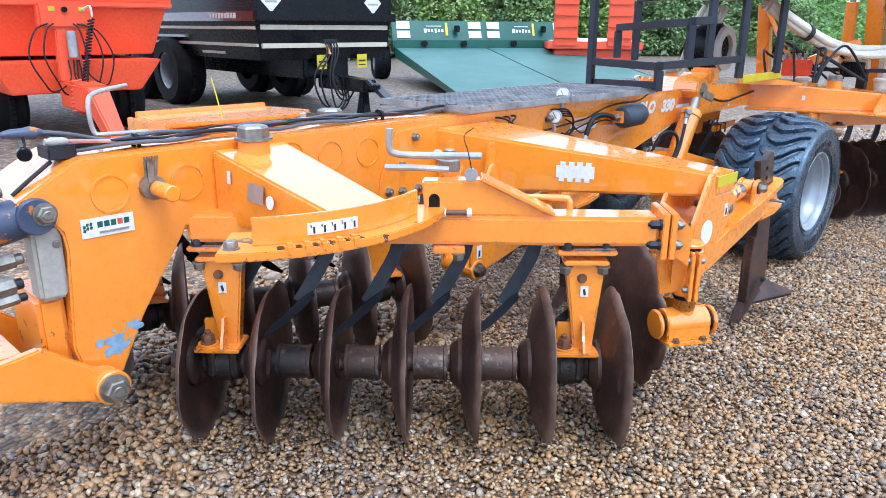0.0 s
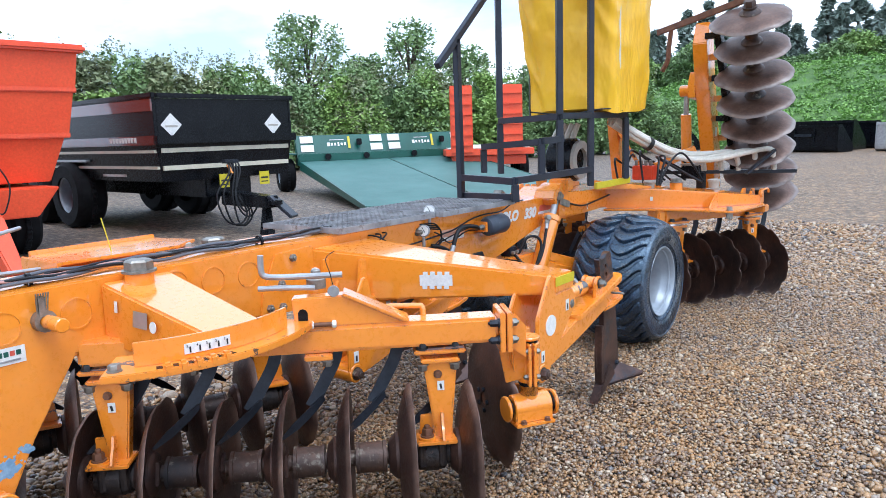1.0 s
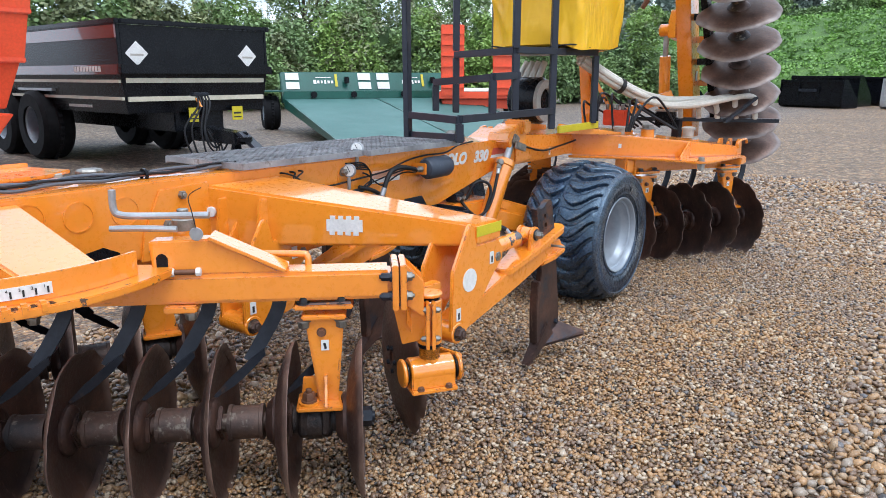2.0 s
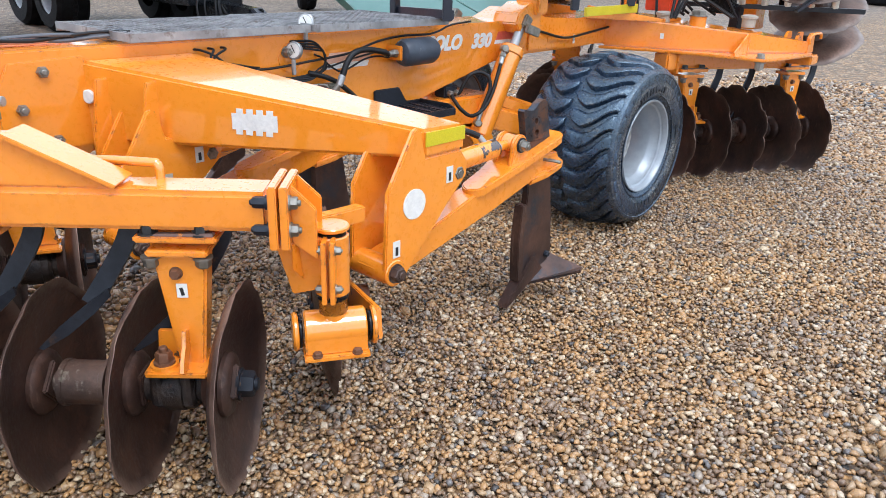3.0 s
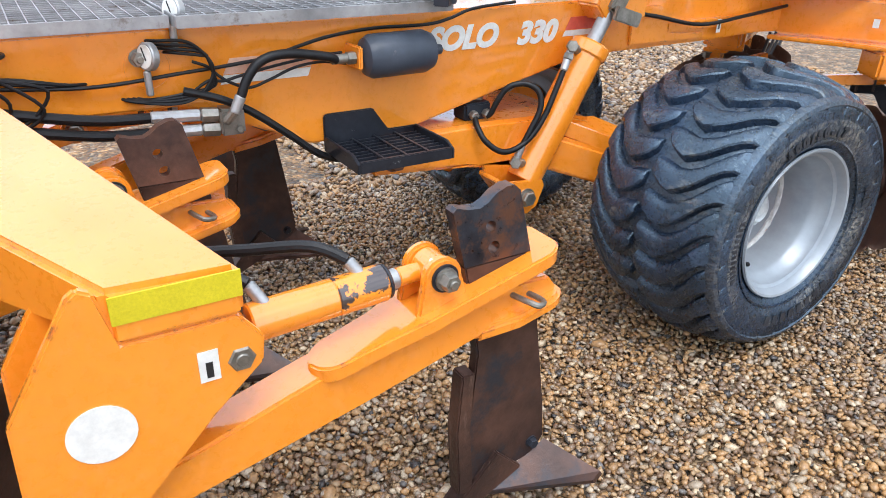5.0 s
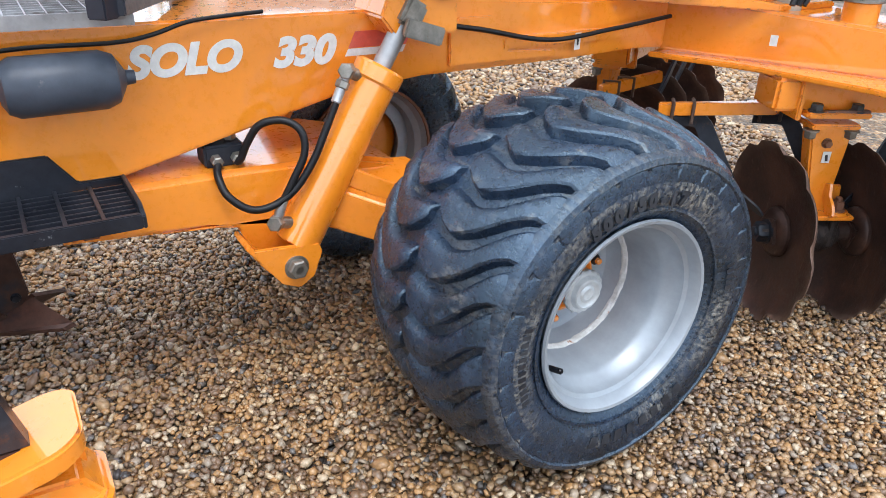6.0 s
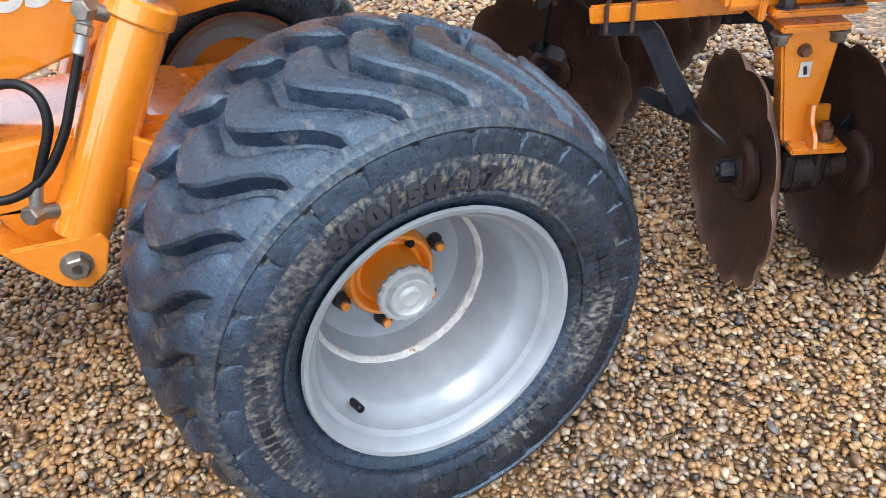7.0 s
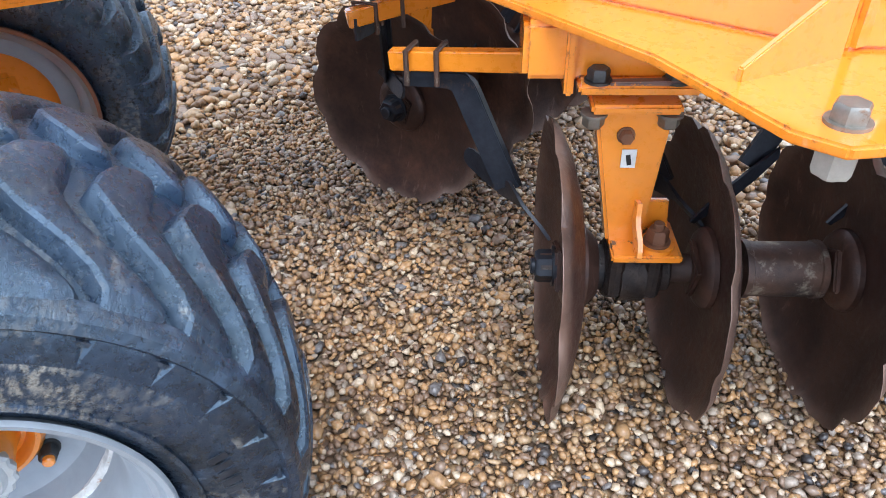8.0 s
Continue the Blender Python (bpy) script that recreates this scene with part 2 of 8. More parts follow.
TYRE = tyre_material("tyre_rubber", False)
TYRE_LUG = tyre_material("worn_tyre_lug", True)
TYRE_DUST = surface("dusty_tyre_rubber", (0.008, 0.011, 0.018), (0.040, 0.046, 0.056), 0.5, scale=18, fine=120, bump_s=0.4, bump_d=0.002)
RIM = surface("silver_rim_paint", (0.300, 0.335, 0.372), (0.355, 0.392, 0.430), 0.40, metal=0.25, scale=3, fine=14, bump_s=0.02, spots=(0.20, 0.17, 0.14), spot_at=(0.70, 0.77), spot_scale=16, rough_var=0.05)
GALV = surface("galvanised_steel", (0.34, 0.345, 0.35), (0.50, 0.505, 0.51), 0.45, metal=0.7, scale=14, fine=60, bump_s=0.08)
GRATE = surface("dirty_galvanised_grating", (0.22, 0.22, 0.225), (0.44, 0.44, 0.445), 0.5, metal=0.6, scale=7, fine=60, bump_s=0.08, spots=(0.11, 0.07, 0.04), spot_at=(0.55, 0.7), spot_scale=12)
WHITE = surface("white_sticker", (0.70, 0.69, 0.65), (0.78, 0.77, 0.73), 0.45, scale=8, fine=60, bump_s=0.03)
GREYBOX = surface("grey_plastic", (0.36, 0.335, 0.285), (0.44, 0.41, 0.355), 0.5, scale=6, fine=60, bump_s=0.04)
HOSE_WHITE = surface("cream_hose", (0.60, 0.56, 0.47), (0.70, 0.66, 0.57), 0.5, scale=7, fine=50, bump_s=0.1)
GREEN = surface("dark_green_paint", (0.012, 0.085, 0.062), (0.018, 0.11, 0.08), 0.33, scale=2, fine=30, bump_s=0.04)
DECK = surface("grey_green_deck", (0.065, 0.150, 0.132), (0.095, 0.195, 0.172), 0.55, spec=0.2, scale=1.2, fine=20, bump_s=0.05)
TAPE = surface("yellow_reflective_tape", (0.53, 0.44, 0.010), (0.64, 0.53, 0.016), 0.35, scale=10, fine=220, bump_s=0.3)
INK = surface("black_print", (0.012, 0.012, 0.012), (0.02, 0.02, 0.02), 0.5, scale=10, fine=100, bump_s=0.0)
RED_PRINT = surface("red_decal", (0.55, 0.06, 0.035), (0.70, 0.16, 0.10), 0.4, scale=10, fine=60, bump_s=0.0)
BLUE_WORN = surface("worn_blue_paint", (0.030, 0.042, 0.085), (0.075, 0.095, 0.15), 0.42, scale=7, fine=50, bump_s=0.25, spots=(0.45, 0.15, 0.02), spot_at=(0.585, 0.60), spot_scale=11)
WELD = surface("painted_weld_bead", (0.50, 0.50, 0.48), (0.66, 0.66, 0.64), 0.5, scale=30, fine=120, bump_s=0.3, spots=(0.30, 0.13, 0.05), spot_at=(0.60, 0.66), spot_scale=26)
NUT_DARK = surface("dark_grey_nut", (0.030, 0.032, 0.034), (0.085, 0.085, 0.085), 0.45, metal=0.6, scale=30, fine=120, bump_s=0.2, spots=(0.14, 0.07, 0.04), spot_at=(0.60, 0.70), spot_scale=40)
HUB_PAINT = surface("chipped_hub_paint", (0.79, 0.243, 0.011), (0.84, 0.278, 0.015), 0.36, scale=4, fine=60, bump_s=0.06, spots=(0.05, 0.03, 0.025), spot_at=(0.66, 0.68), spot_scale=26, coat=0.4, grain_low=0.9)
CAP = surface("galvanised_hub_cap", (0.50, 0.53, 0.54), (0.62, 0.65, 0.66), 0.36, metal=0.35, scale=14, fine=60, bump_s=0.08)
RUST_PRIMER = surface("worn_brown_primer", (0.13, 0.075, 0.062), (0.23, 0.135, 0.105), 0.55, scale=18, fine=90, bump_s=0.3, spots=(0.74, 0.24, 0.014), spot_at=(0.60, 0.62), spot_scale=22)
RUST_BAND = surface("brown_rust", (0.11, 0.045, 0.022), (0.2, 0.085, 0.04), 0.6, scale=15, fine=90, bump_s=0.4)


def bag_material():
    m, nt, b = mat("yellow_tarpaulin")
    v = coords(nt)
    col = ramp(nt, noise_tex(nt, v, 4.0), [(0.3, (0.78, 0.42, 0.004)), (0.7, (0.86, 0.50, 0.008))])
    nt.links.new(col, b.inputs["Base Color"])
    b.inputs["Roughness"].default_value = 0.38
    v2 = coords(nt, (1, 1, 0.45))
    bump(nt, b, noise_tex(nt, v2, 5.0, 3.0, 0.5), 0.7, 0.06)
    return m


BAG = bag_material()

PEBBLE_STOPS = [(0.0, (0.050, 0.043, 0.041)), (0.022, (0.205, 0.132, 0.082)), (0.20, (0.345, 0.208, 0.098)), (0.38, (0.390, 0.268, 0.152)), (0.52, (0.235, 0.163, 0.110)),
                (0.62, (0.43, 0.258, 0.118)), (0.77, (0.335, 0.276, 0.214)), (0.87, (0.54, 0.44, 0.315)), (0.972, (0.150, 0.140, 0.138))]


def pebble_material():
    m, nt, b = mat("washed_gravel_pebble")
    geo = nt.nodes.new("ShaderNodeNewGeometry")
    col = ramp(nt, geo.outputs["Random Per Island"], PEBBLE_STOPS, "CONSTANT")
    v = coords(nt)
    tone = ramp(nt, noise_tex(nt, v, 130.0, 5.0, 0.6), [(0.25, (0.62, 0.60, 0.58)), (0.75, (1.22, 1.2, 1.16))])
    big = ramp(nt, noise_tex(nt, v, 0.9, 3.0), [(0.36, (0.90, 0.93, 1.02)), (0.64, (1.08, 1.02, 0.90))])
    col = mix(nt, 1.0, mix(nt, 1.0, col, tone, "MULTIPLY"), big, "MULTIPLY")
    nt.links.new(col, b.inputs["Base Color"])
    b.inputs["Roughness"].default_value = 0.34
    b.inputs["Specular IOR Level"].default_value = 0.6
    bump(nt, b, noise_tex(nt, v, 260.0, 4.0), 0.25, 0.002)
    return m


def gravel_material():
    m, nt, b = mat("gravel_sheet")
    v = coords(nt)
    vo = node(nt, "ShaderNodeTexVoronoi", Scale=48.0)
    nt.links.new(v, vo.inputs["Vector"])
    sep = nt.nodes.new("ShaderNodeSeparateColor")
    nt.links.new(vo.outputs["Color"], sep.inputs[0])
    col = ramp(nt, sep.outputs[0], PEBBLE_STOPS, "CONSTANT")
    # shade between stones painted in: colour darkens towards each cell's edge
    gap_shade = ramp(nt, vo.outputs["Distance"], [(0.35, (1.0, 1.0, 1.0)), (0.8, (0.5, 0.47, 0.43))])
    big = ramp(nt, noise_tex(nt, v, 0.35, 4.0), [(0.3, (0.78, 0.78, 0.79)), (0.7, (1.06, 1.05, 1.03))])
    col = mix(nt, 1.0, mix(nt, 1.0, col, gap_shade, "MULTIPLY"), big, "MULTIPLY")
    # compacted grey yard away from the loose gravel
    sx = nt.nodes.new("ShaderNodeSeparateXYZ")
    nt.links.new(v, sx.inputs[0])
    far = ramp(nt, mix(nt, 0.5, noise_tex(nt, v, 0.5, 5.0), (0.5, 0.5, 0.5)), [(0.0, (0, 0, 0)), (1.0, (1, 1, 1))])
    mr = node(nt, "ShaderNodeMapRange")
    mr.inputs["From Min"].default_value, mr.inputs["From Max"].default_value = -2.2, -4.5
    nt.links.new(sx.outputs[0], mr.inputs[0])
    yard = ramp(nt, noise_tex(nt, v, 1.3, 8.0, 0.7), [(0.36, (0.070, 0.061, 0.055)), (0.62, (0.155, 0.134, 0.118))])
    grit = ramp(nt, noise_tex(nt, v, 9.0, 5.0, 0.75), [(0.38, (0.20, 0.20, 0.20)), (0.50, (0.9, 0.89, 0.88)), (0.61, (2.2, 2.15, 2.05))])
    col = mix(nt, 0.7, col, grit, "MULTIPLY")
    patch = ramp(nt, noise_tex(nt, v, 1.7, 6.0, 0.7), [(0.36, (0.58, 0.56, 0.52)), (0.64, (0.92, 0.87, 0.79))])
    col = mix(nt, 1.0, col, patch, "MULTIPLY")
    yard = mix(nt, 0.42, mix(nt, 1.0, yard, grit, "MULTIPLY"), col)
    nt.links.new(mix(nt, mr.outputs[0], col, yard), b.inputs["Base Color"])
    b.inputs["Roughness"].default_value = 0.6
    inv = ramp(nt, vo.outputs["Distance"], [(0.0, (1, 1, 1)), (0.8, (0, 0, 0))])
    bump(nt, b, inv, 0.8, 0.012)
    return m


PEBBLE, GRAVEL = pebble_material(), gravel_material()


def leaf_material(name, dark, light):
    m, nt, b = mat(name)
    geo = nt.nodes.new("ShaderNodeNewGeometry")
    c1 = ramp(nt, geo.outputs["Random Per Island"], [(0.0, dark), (1.0, light)])
    v = coords(nt)
    tone = ramp(nt, noise_tex(nt, v, 0.5, 3.0), [(0.3, (0.7, 0.72, 0.7)), (0.7, (1.2, 1.18, 1.1))])
    nt.links.new(mix(nt, 1.0, c1, tone, "MULTIPLY"), b.inputs["Base Color"])
    b.inputs["Roughness"].default_value = 0.55
    b.inputs["Transmission Weight"].default_value = 0.0
    return m


LEAF = leaf_material("hedge_leaves", (0.135, 0.215, 0.080), (0.25, 0.36, 0.135))
LEAF_LIGHT = leaf_material("young_hedge_leaves", (0.17, 0.28, 0.060), (0.30, 0.43, 0.115))
LEAF_OLIVE = leaf_material("olive_hedge_leaves", (0.17, 0.205, 0.105), (0.30, 0.33, 0.165))
# conifer green paled and greyed: distance haze painted into the needle colour
LEAF_HAZE = leaf_material("hazed_conifer_needles", (0.165, 0.215, 0.190), (0.240, 0.295, 0.255))
# darker copy of the leaf green, painted shade for the hedge core
HEDGE_SHADE = leaf_material("hedge_shade_green", (0.070, 0.115, 0.050), (0.10, 0.155, 0.065))
GRASS = leaf_material("bank_grass", (0.125, 0.250, 0.042), (0.22, 0.380, 0.078))
BARK = surface("bark", (0.06, 0.045, 0.03), (0.11, 0.085, 0.06), 0.8, scale=8, fine=60, bump_s=0.5)
BANK = surface("grassy_earth", (0.055, 0.12, 0.022), (0.13, 0.23, 0.045), 0.8, scale=0.5, fine=9, bump_s=0.8, bump_d=0.1)


# ---------------------------------------------------------------- mesh helpers
SIDE = [1.0, 0.0]  # sign and offset of x for the mirrored half


def part(name, bm, material, parent, label="", smooth=32):
    """Links a bmesh as one mesh object under a thing or a part."""
    if SIDE[0] < 0 or SIDE[1]:
        bmesh.ops.transform(bm, matrix=Matrix.Translation((SIDE[1], 0, 0)) @ Matrix.Diagonal((SIDE[0], 1, 1, 1)), verts=bm.verts)
        if SIDE[0] < 0:
            bmesh.ops.reverse_faces(bm, faces=bm.faces)
    me = bpy.data.meshes.new(name)
    bm.to_mesh(me)
    bm.free()
    me.materials.append(material)
    if smooth:
        me.polygons.foreach_set("use_smooth", [True] * len(me.polygons))
        me.set_sharp_from_angle(angle=radians(smooth))
    ob = new(name, me)
    ob.parent = parent
    if label:
        tagged(ob, label)
    return ob


def thing(name, label, category, group="", kind="", m=None):
    ob = new(name)
    if m is not None:
        ob.matrix_world = m
    return tagged(ob, label, category, group, kind)


def solid(name, bm, material, label="", category="", group="", kind="", smooth=32):
    ob = part(name, bm, material, None, "", smooth)
    return tagged(ob, label, category, group, kind)


def add(bm, other, m=None):
    """Copies the geometry of other into bm."""
    if m is not None:
        bmesh.ops.transform(other, matrix=m, verts=other.verts)
        if m.determinant() < 0:
            bmesh.ops.reverse_faces(other, faces=other.faces)
    me = bpy.data.meshes.new("tmp")
    other.to_mesh(me)
    other.free()
    bm.from_mesh(me)
    bpy.data.meshes.remove(me)
    return bm


def bevelled(bm, w, seg=2):
    if w:
        es = [e for e in bm.edges if len(e.link_faces) == 2 and e.calc_face_angle(0) > radians(25)]
        bmesh.ops.bevel(bm, geom=es, offset=w, segments=seg, affect="EDGES", clamp_overlap=True)
    return bm


def box(lo, hi, bev=0.004, seg=2):
    bm = bmesh.new()
    bmesh.ops.create_cube(bm, size=1)
    s = [b - a for a, b in zip(lo, hi)]
    c = [(a + b) / 2 for a, b in zip(lo, hi)]
    bmesh.ops.transform(bm, matrix=Matrix.Translation(c) @ Matrix.Diagonal((*s, 1)), verts=bm.verts)
    return bevelled(bm, min(bev, min(abs(v) for v in s) * 0.4), seg)


def prism(outline, axis, lo, hi, bev=0.003, seg=2):
    """A plate: a 2D outline, in the two other axes in order, from lo to hi along axis."""
    bm = bmesh.new()
    ring = []
    for h in (lo, hi):
        row = []
        for a, b in outline:
            row.append(bm.verts.new({"x": (h, a, b), "y": (a, h, b), "z": (a, b, h)}[axis]))
        ring.append(row)
    n = len(outline)
    bm.faces.new(ring[0])
    bm.faces.new(ring[1][::-1])
    for i in range(n):
        bm.faces.new((ring[0][i], ring[1][i], ring[1][(i + 1) % n], ring[0][(i + 1) % n]))
    bmesh.ops.recalc_face_normals(bm, faces=bm.faces)
    return bevelled(bm, bev, seg)


def hull8(a, b, bev=0.004):
    """A tapered block between two quads of four corners each."""
    bm = bmesh.new()
    va, vb = [bm.verts.new(p) for p in a], [bm.verts.new(p) for p in b]
    bm.faces.new(va)
    bm.faces.new(vb[::-1])
    for i in range(4):
        bm.faces.new((va[i], vb[i], vb[(i + 1) % 4], va[(i + 1) % 4]))
    bmesh.ops.recalc_face_normals(bm, faces=bm.faces)
    return bevelled(bm, bev)


def axis_matrix(p0, p1):
    p0, p1 = Vector(p0), Vector(p1)
    q = (p1 - p0).to_track_quat("Z", "Y").to_matrix().to_4x4()
    return Matrix.Translation(p0) @ q


def lathe(profile, p0, p1, seg=32, close=False):
    """Turns (distance along, radius) rows round the line from p0 towards p1."""
    bm = bmesh.new()
    rings = []
    for d, r in profile:
        if r <= 1e-6:
            rings.append([bm.verts.new((0, 0, d))])
        else:
            rings.append([bm.verts.new((r * math.cos(2 * math.pi * i / seg), r * math.sin(2 * math.pi * i / seg), d)) for i in range(seg)])
    pairs = list(zip(rings, rings[1:])) + ([(rings[-1], rings[0])] if close else [])
    for a, b in pairs:
        for i in range(seg):
            j = (i + 1) % seg
            if len(a) == 1 and len(b) == 1:
                continue
            if len(a) == 1:
                bm.faces.new((a[0], b[j], b[i]))
            elif len(b) == 1:
                bm.faces.new((a[i], a[j], b[0]))
            else:
                bm.faces.new((a[i], a[j], b[j], b[i]))
    bmesh.ops.recalc_face_normals(bm, faces=bm.faces)
    bmesh.ops.transform(bm, matrix=axis_matrix(p0, p1), verts=bm.verts)
    return bm


def cyl(p0, p1, r, seg=24, bev=0.003, r2=None):
    L = (Vector(p1) - Vector(p0)).length
    r2 = r if r2 is None else r2
    return lathe([(0, 0), (0, r - bev), (bev, r), (L - bev, r2), (L, r2 - bev), (L, 0)], p0, p1, seg)


def ring(p0, p1, r_in, r_out, seg=32):
    L = (Vector(p1) - Vector(p0)).length
    return lathe([(0, r_in), (0, r_out), (L, r_out), (L, r_in)], p0, p1, seg, close=True)


def smooth_path(pts, n=8):
    pts = [Vector(p) for p in pts]
    out = []
    for i in range(len(pts) - 1):
        p0, p1, p2, p3 = pts[max(i - 1, 0)], pts[i], pts[i + 1], pts[min(i + 2, len(pts) - 1)]
        for k in range(n):
            t = k / n
            out.append(0.5 * ((2 * p1) + (p2 - p0) * t + (2 * p0 - 5 * p1 + 4 * p2 - p3) * t * t + (3 * p1 - p0 - 3 * p2 + p3) * t**3))
    return out + [pts[-1]]


def sweep(pts, section, n=8, up=(0, 0, 1), caps=True):
    """Sweeps a closed 2D section along a smooth path."""
    path = smooth_path(pts, n) if n else [Vector(p) for p in pts]
    bm = bmesh.new()
    rows, side = [], None
    for i, p in enumerate(path):
        d = (path[min(i + 1, len(path) - 1)] - path[max(i - 1, 0)]).normalized()
        if side is None:
            side = d.cross(Vector(up))
            side = side.normalized() if side.length > 1e-4 else d.orthogonal().normalized()
        side = (side - d * side.dot(d)).normalized()
        v = side.cross(d)
        rows.append([bm.verts.new(p + side * a + v * b) for a, b in section])
    m = len(section)
    for a, b in zip(rows, rows[1:]):
        for i in range(m):
            bm.faces.new((a[i], a[(i + 1) % m], b[(i + 1) % m], b[i]))
    if caps:
        bm.faces.new(rows[0][::-1])
        bm.faces.new(rows[-1])
    bmesh.ops.recalc_face_normals(bm, faces=bm.faces)
    return bm


def circle(r, seg=10):
    return [(r * math.cos(2 * math.pi * i / seg), r * math.sin(2 * math.pi * i / seg)) for i in range(seg)]


def rect(w, h):
    return [(-w / 2, -h / 2), (w / 2, -h / 2), (w / 2, h / 2), (-w / 2, h / 2)]


def hose(pts, r, seg=10, n=8):
    return sweep(pts, circle(r, seg), n)


def bar(p0, p1, w, h, bev=0.003, up=(0, 0, 1)):
    return bevelled(sweep([p0, p1], rect(w, h), 0, up), bev)


def bolt(p, d, r=0.015, h=0.012, stud=0.0):
    """A hex bolt head with its washer, seated at p and pointing along d."""
    p, d = Vector(p), Vector(d).normalized()
    bm = lathe([(0, 0), (0, r * 1.22), (h * 0.22, r * 1.22), (h * 0.25, 0)], p, p + d, 20)
    hexa = lathe([(0, 0), (0, r), (h * 0.8, r), (h, r * 0.86), (h, 0)], p + d * h * 0.2, p + d, 6)
    add(bm, hexa)
    if stud:
        add(bm, cyl(p, p + d * (h + stud), r * 0.5, 12, 0.002))
    return bm


def words(text, size, m, material, parent, name="lettering", depth=0.0015, label="", shear=0.0, bold=0.0):
    cu = bpy.data.curves.new(name, "FONT")
    cu.body, cu.size, cu.extrude, cu.align_x, cu.align_y, cu.shear, cu.offset = text, size, depth, "CENTER", "CENTER", shear, bold
    tmp = new("tmp_text", cu)
    dg = bpy.context.evaluated_depsgraph_get()
    me = bpy.data.meshes.new_from_object(tmp.evaluated_get(dg))
    bpy.data.objects.remove(tmp)
    bpy.data.curves.remove(cu)
    me.name = name
    me.transform(m)
    me.materials.clear()
    me.materials.append(material)
    ob = new(name, me)
    ob.parent = parent
    if label:
        tagged(ob, label)
    return ob


def facing(p, out, up=(0, 0, 1)):
    """A pose whose +z looks along out and +y along up, for flat prints."""
    z = Vector(out).normalized()
    x = Vector(up).cross(z).normalized()
    y = z.cross(x)
    m = Matrix((x, y, z)).transposed().to_4x4()
    m.translation = Vector(p)
    return m


def plate_at(m, w, h, t=0.0015, bev=0.0):
    """A thin sticker or plate in the pose m."""
    bm = box((-w / 2, -h / 2, 0), (w / 2, h / 2, t), bev)
    bmesh.ops.transform(bm, matrix=m, verts=bm.verts)
    return bm
# ---------------------------------------------------------------- ground
def ground_sheet():
    bm = bmesh.new()
    bmesh.ops.create_grid(bm, x_segments=60, y_segments=60, size=1)
    for v in bm.verts:
        x, y = v.co.x, v.co.y
        r = max(abs(x), abs(y))
        k = (0.06 * r + 0.94 * r**4) * 900 / max(r, 1e-6)
        v.co = Vector((x * k, y * k, 0))
        v.co.z = -0.010
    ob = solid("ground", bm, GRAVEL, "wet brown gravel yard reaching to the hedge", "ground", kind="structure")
    return ob


ground_sheet()


def pebbles(name, x0, x1, y0, y1, step, size, sub, seed, layers=1, lift=0.0, skip=None):
    """Loose stones as one mesh: jittered, flattened, each turned its own way."""
    rng = np.random.default_rng(seed)
    bm = bmesh.new()
    bmesh.ops.create_icosphere(bm, subdivisions=sub, radius=1)
    base = np.array([v.co for v in bm.verts])
    tris = np.array([[v.index for v in f.verts] for f in bm.faces])
    bm.free()
    shapes = []
    for _ in range(24):
        wob = 1 + 0.24 * np.sin(base @ rng.normal(0, 1.9, 3) + rng.uniform(0, 6)) + 0.17 * np.sin(base @ rng.normal(0, 2.6, 3) + rng.uniform(0, 6))
        shapes.append(base * wob[:, None])
    shapes = np.array(shapes)
    gx, gy = np.meshgrid(np.arange(x0, x1, step), np.arange(y0, y1, step))
    p = np.stack([gx.ravel(), gy.ravel()], 1)
    p = np.concatenate([p + rng.uniform(0, step, 2) for _ in range(layers)])
    p += rng.uniform(-0.5, 0.5, p.shape) * step
    if skip is not None:
        p = p[~skip(p)]
    n = len(p)
    s = size * np.exp(rng.normal(0, 0.26, n))
    ax = np.stack([s * rng.uniform(0.95, 1.45, n), s * rng.uniform(0.75, 1.05, n), s * rng.uniform(0.45, 0.8, n)], 1)
    a, b, c = rng.uniform(0, 6.283, n), rng.normal(0, 0.38, n), rng.normal(0, 0.38, n)
    ca, sa, cb, sb, cc, sc = np.cos(a), np.sin(a), np.cos(b), np.sin(b), np.cos(c), np.sin(c)
    rot = np.empty((n, 3, 3))
    rot[:, 0] = np.stack([ca * cb, ca * sb * sc - sa * cc, ca * sb * cc + sa * sc], 1)
    rot[:, 1] = np.stack([sa * cb, sa * sb * sc + ca * cc, sa * sb * cc - ca * sc], 1)
    rot[:, 2] = np.stack([-sb, cb * sc, cb * cc], 1)
    v = shapes[rng.integers(0, 24, n)] * ax[:, None, :]
    v = np.einsum("nij,nkj->nki", rot, v)
    v[:, :, :2] += p[:, None, :]
    v[:, :, 2] += (lift + rng.uniform(-0.007, 0.006, n))[:, None]
    m, t = len(base), len(tris)
    verts = v.reshape(-1, 3)
    faces = (tris[None] + (np.arange(n) * m)[:, None, None]).reshape(-1)
    me = bpy.data.meshes.new(name)
    me.vertices.add(len(verts))
    me.vertices.foreach_set("co", verts.ravel())
    me.loops.add(len(faces))
    me.loops.foreach_set("vertex_index", faces)
    me.polygons.add(n * t)
    me.polygons.foreach_set("loop_start", np.arange(0, n * t * 3, 3))
    me.polygons.foreach_set("use_smooth", np.full(n * t, True))
    me.update()
    me.validate()
    me.materials.append(PEBBLE)
    return tagged(new(name, me), "loose rounded brown, tan and grey gravel stones", "gravel", kind="stuff")


# ---------------------------------------------------------------- the cultivator
cult = thing("disc_cultivator", "orange trailed disc and tine cultivator parked on gravel", "cultivator")
BX = 0.165


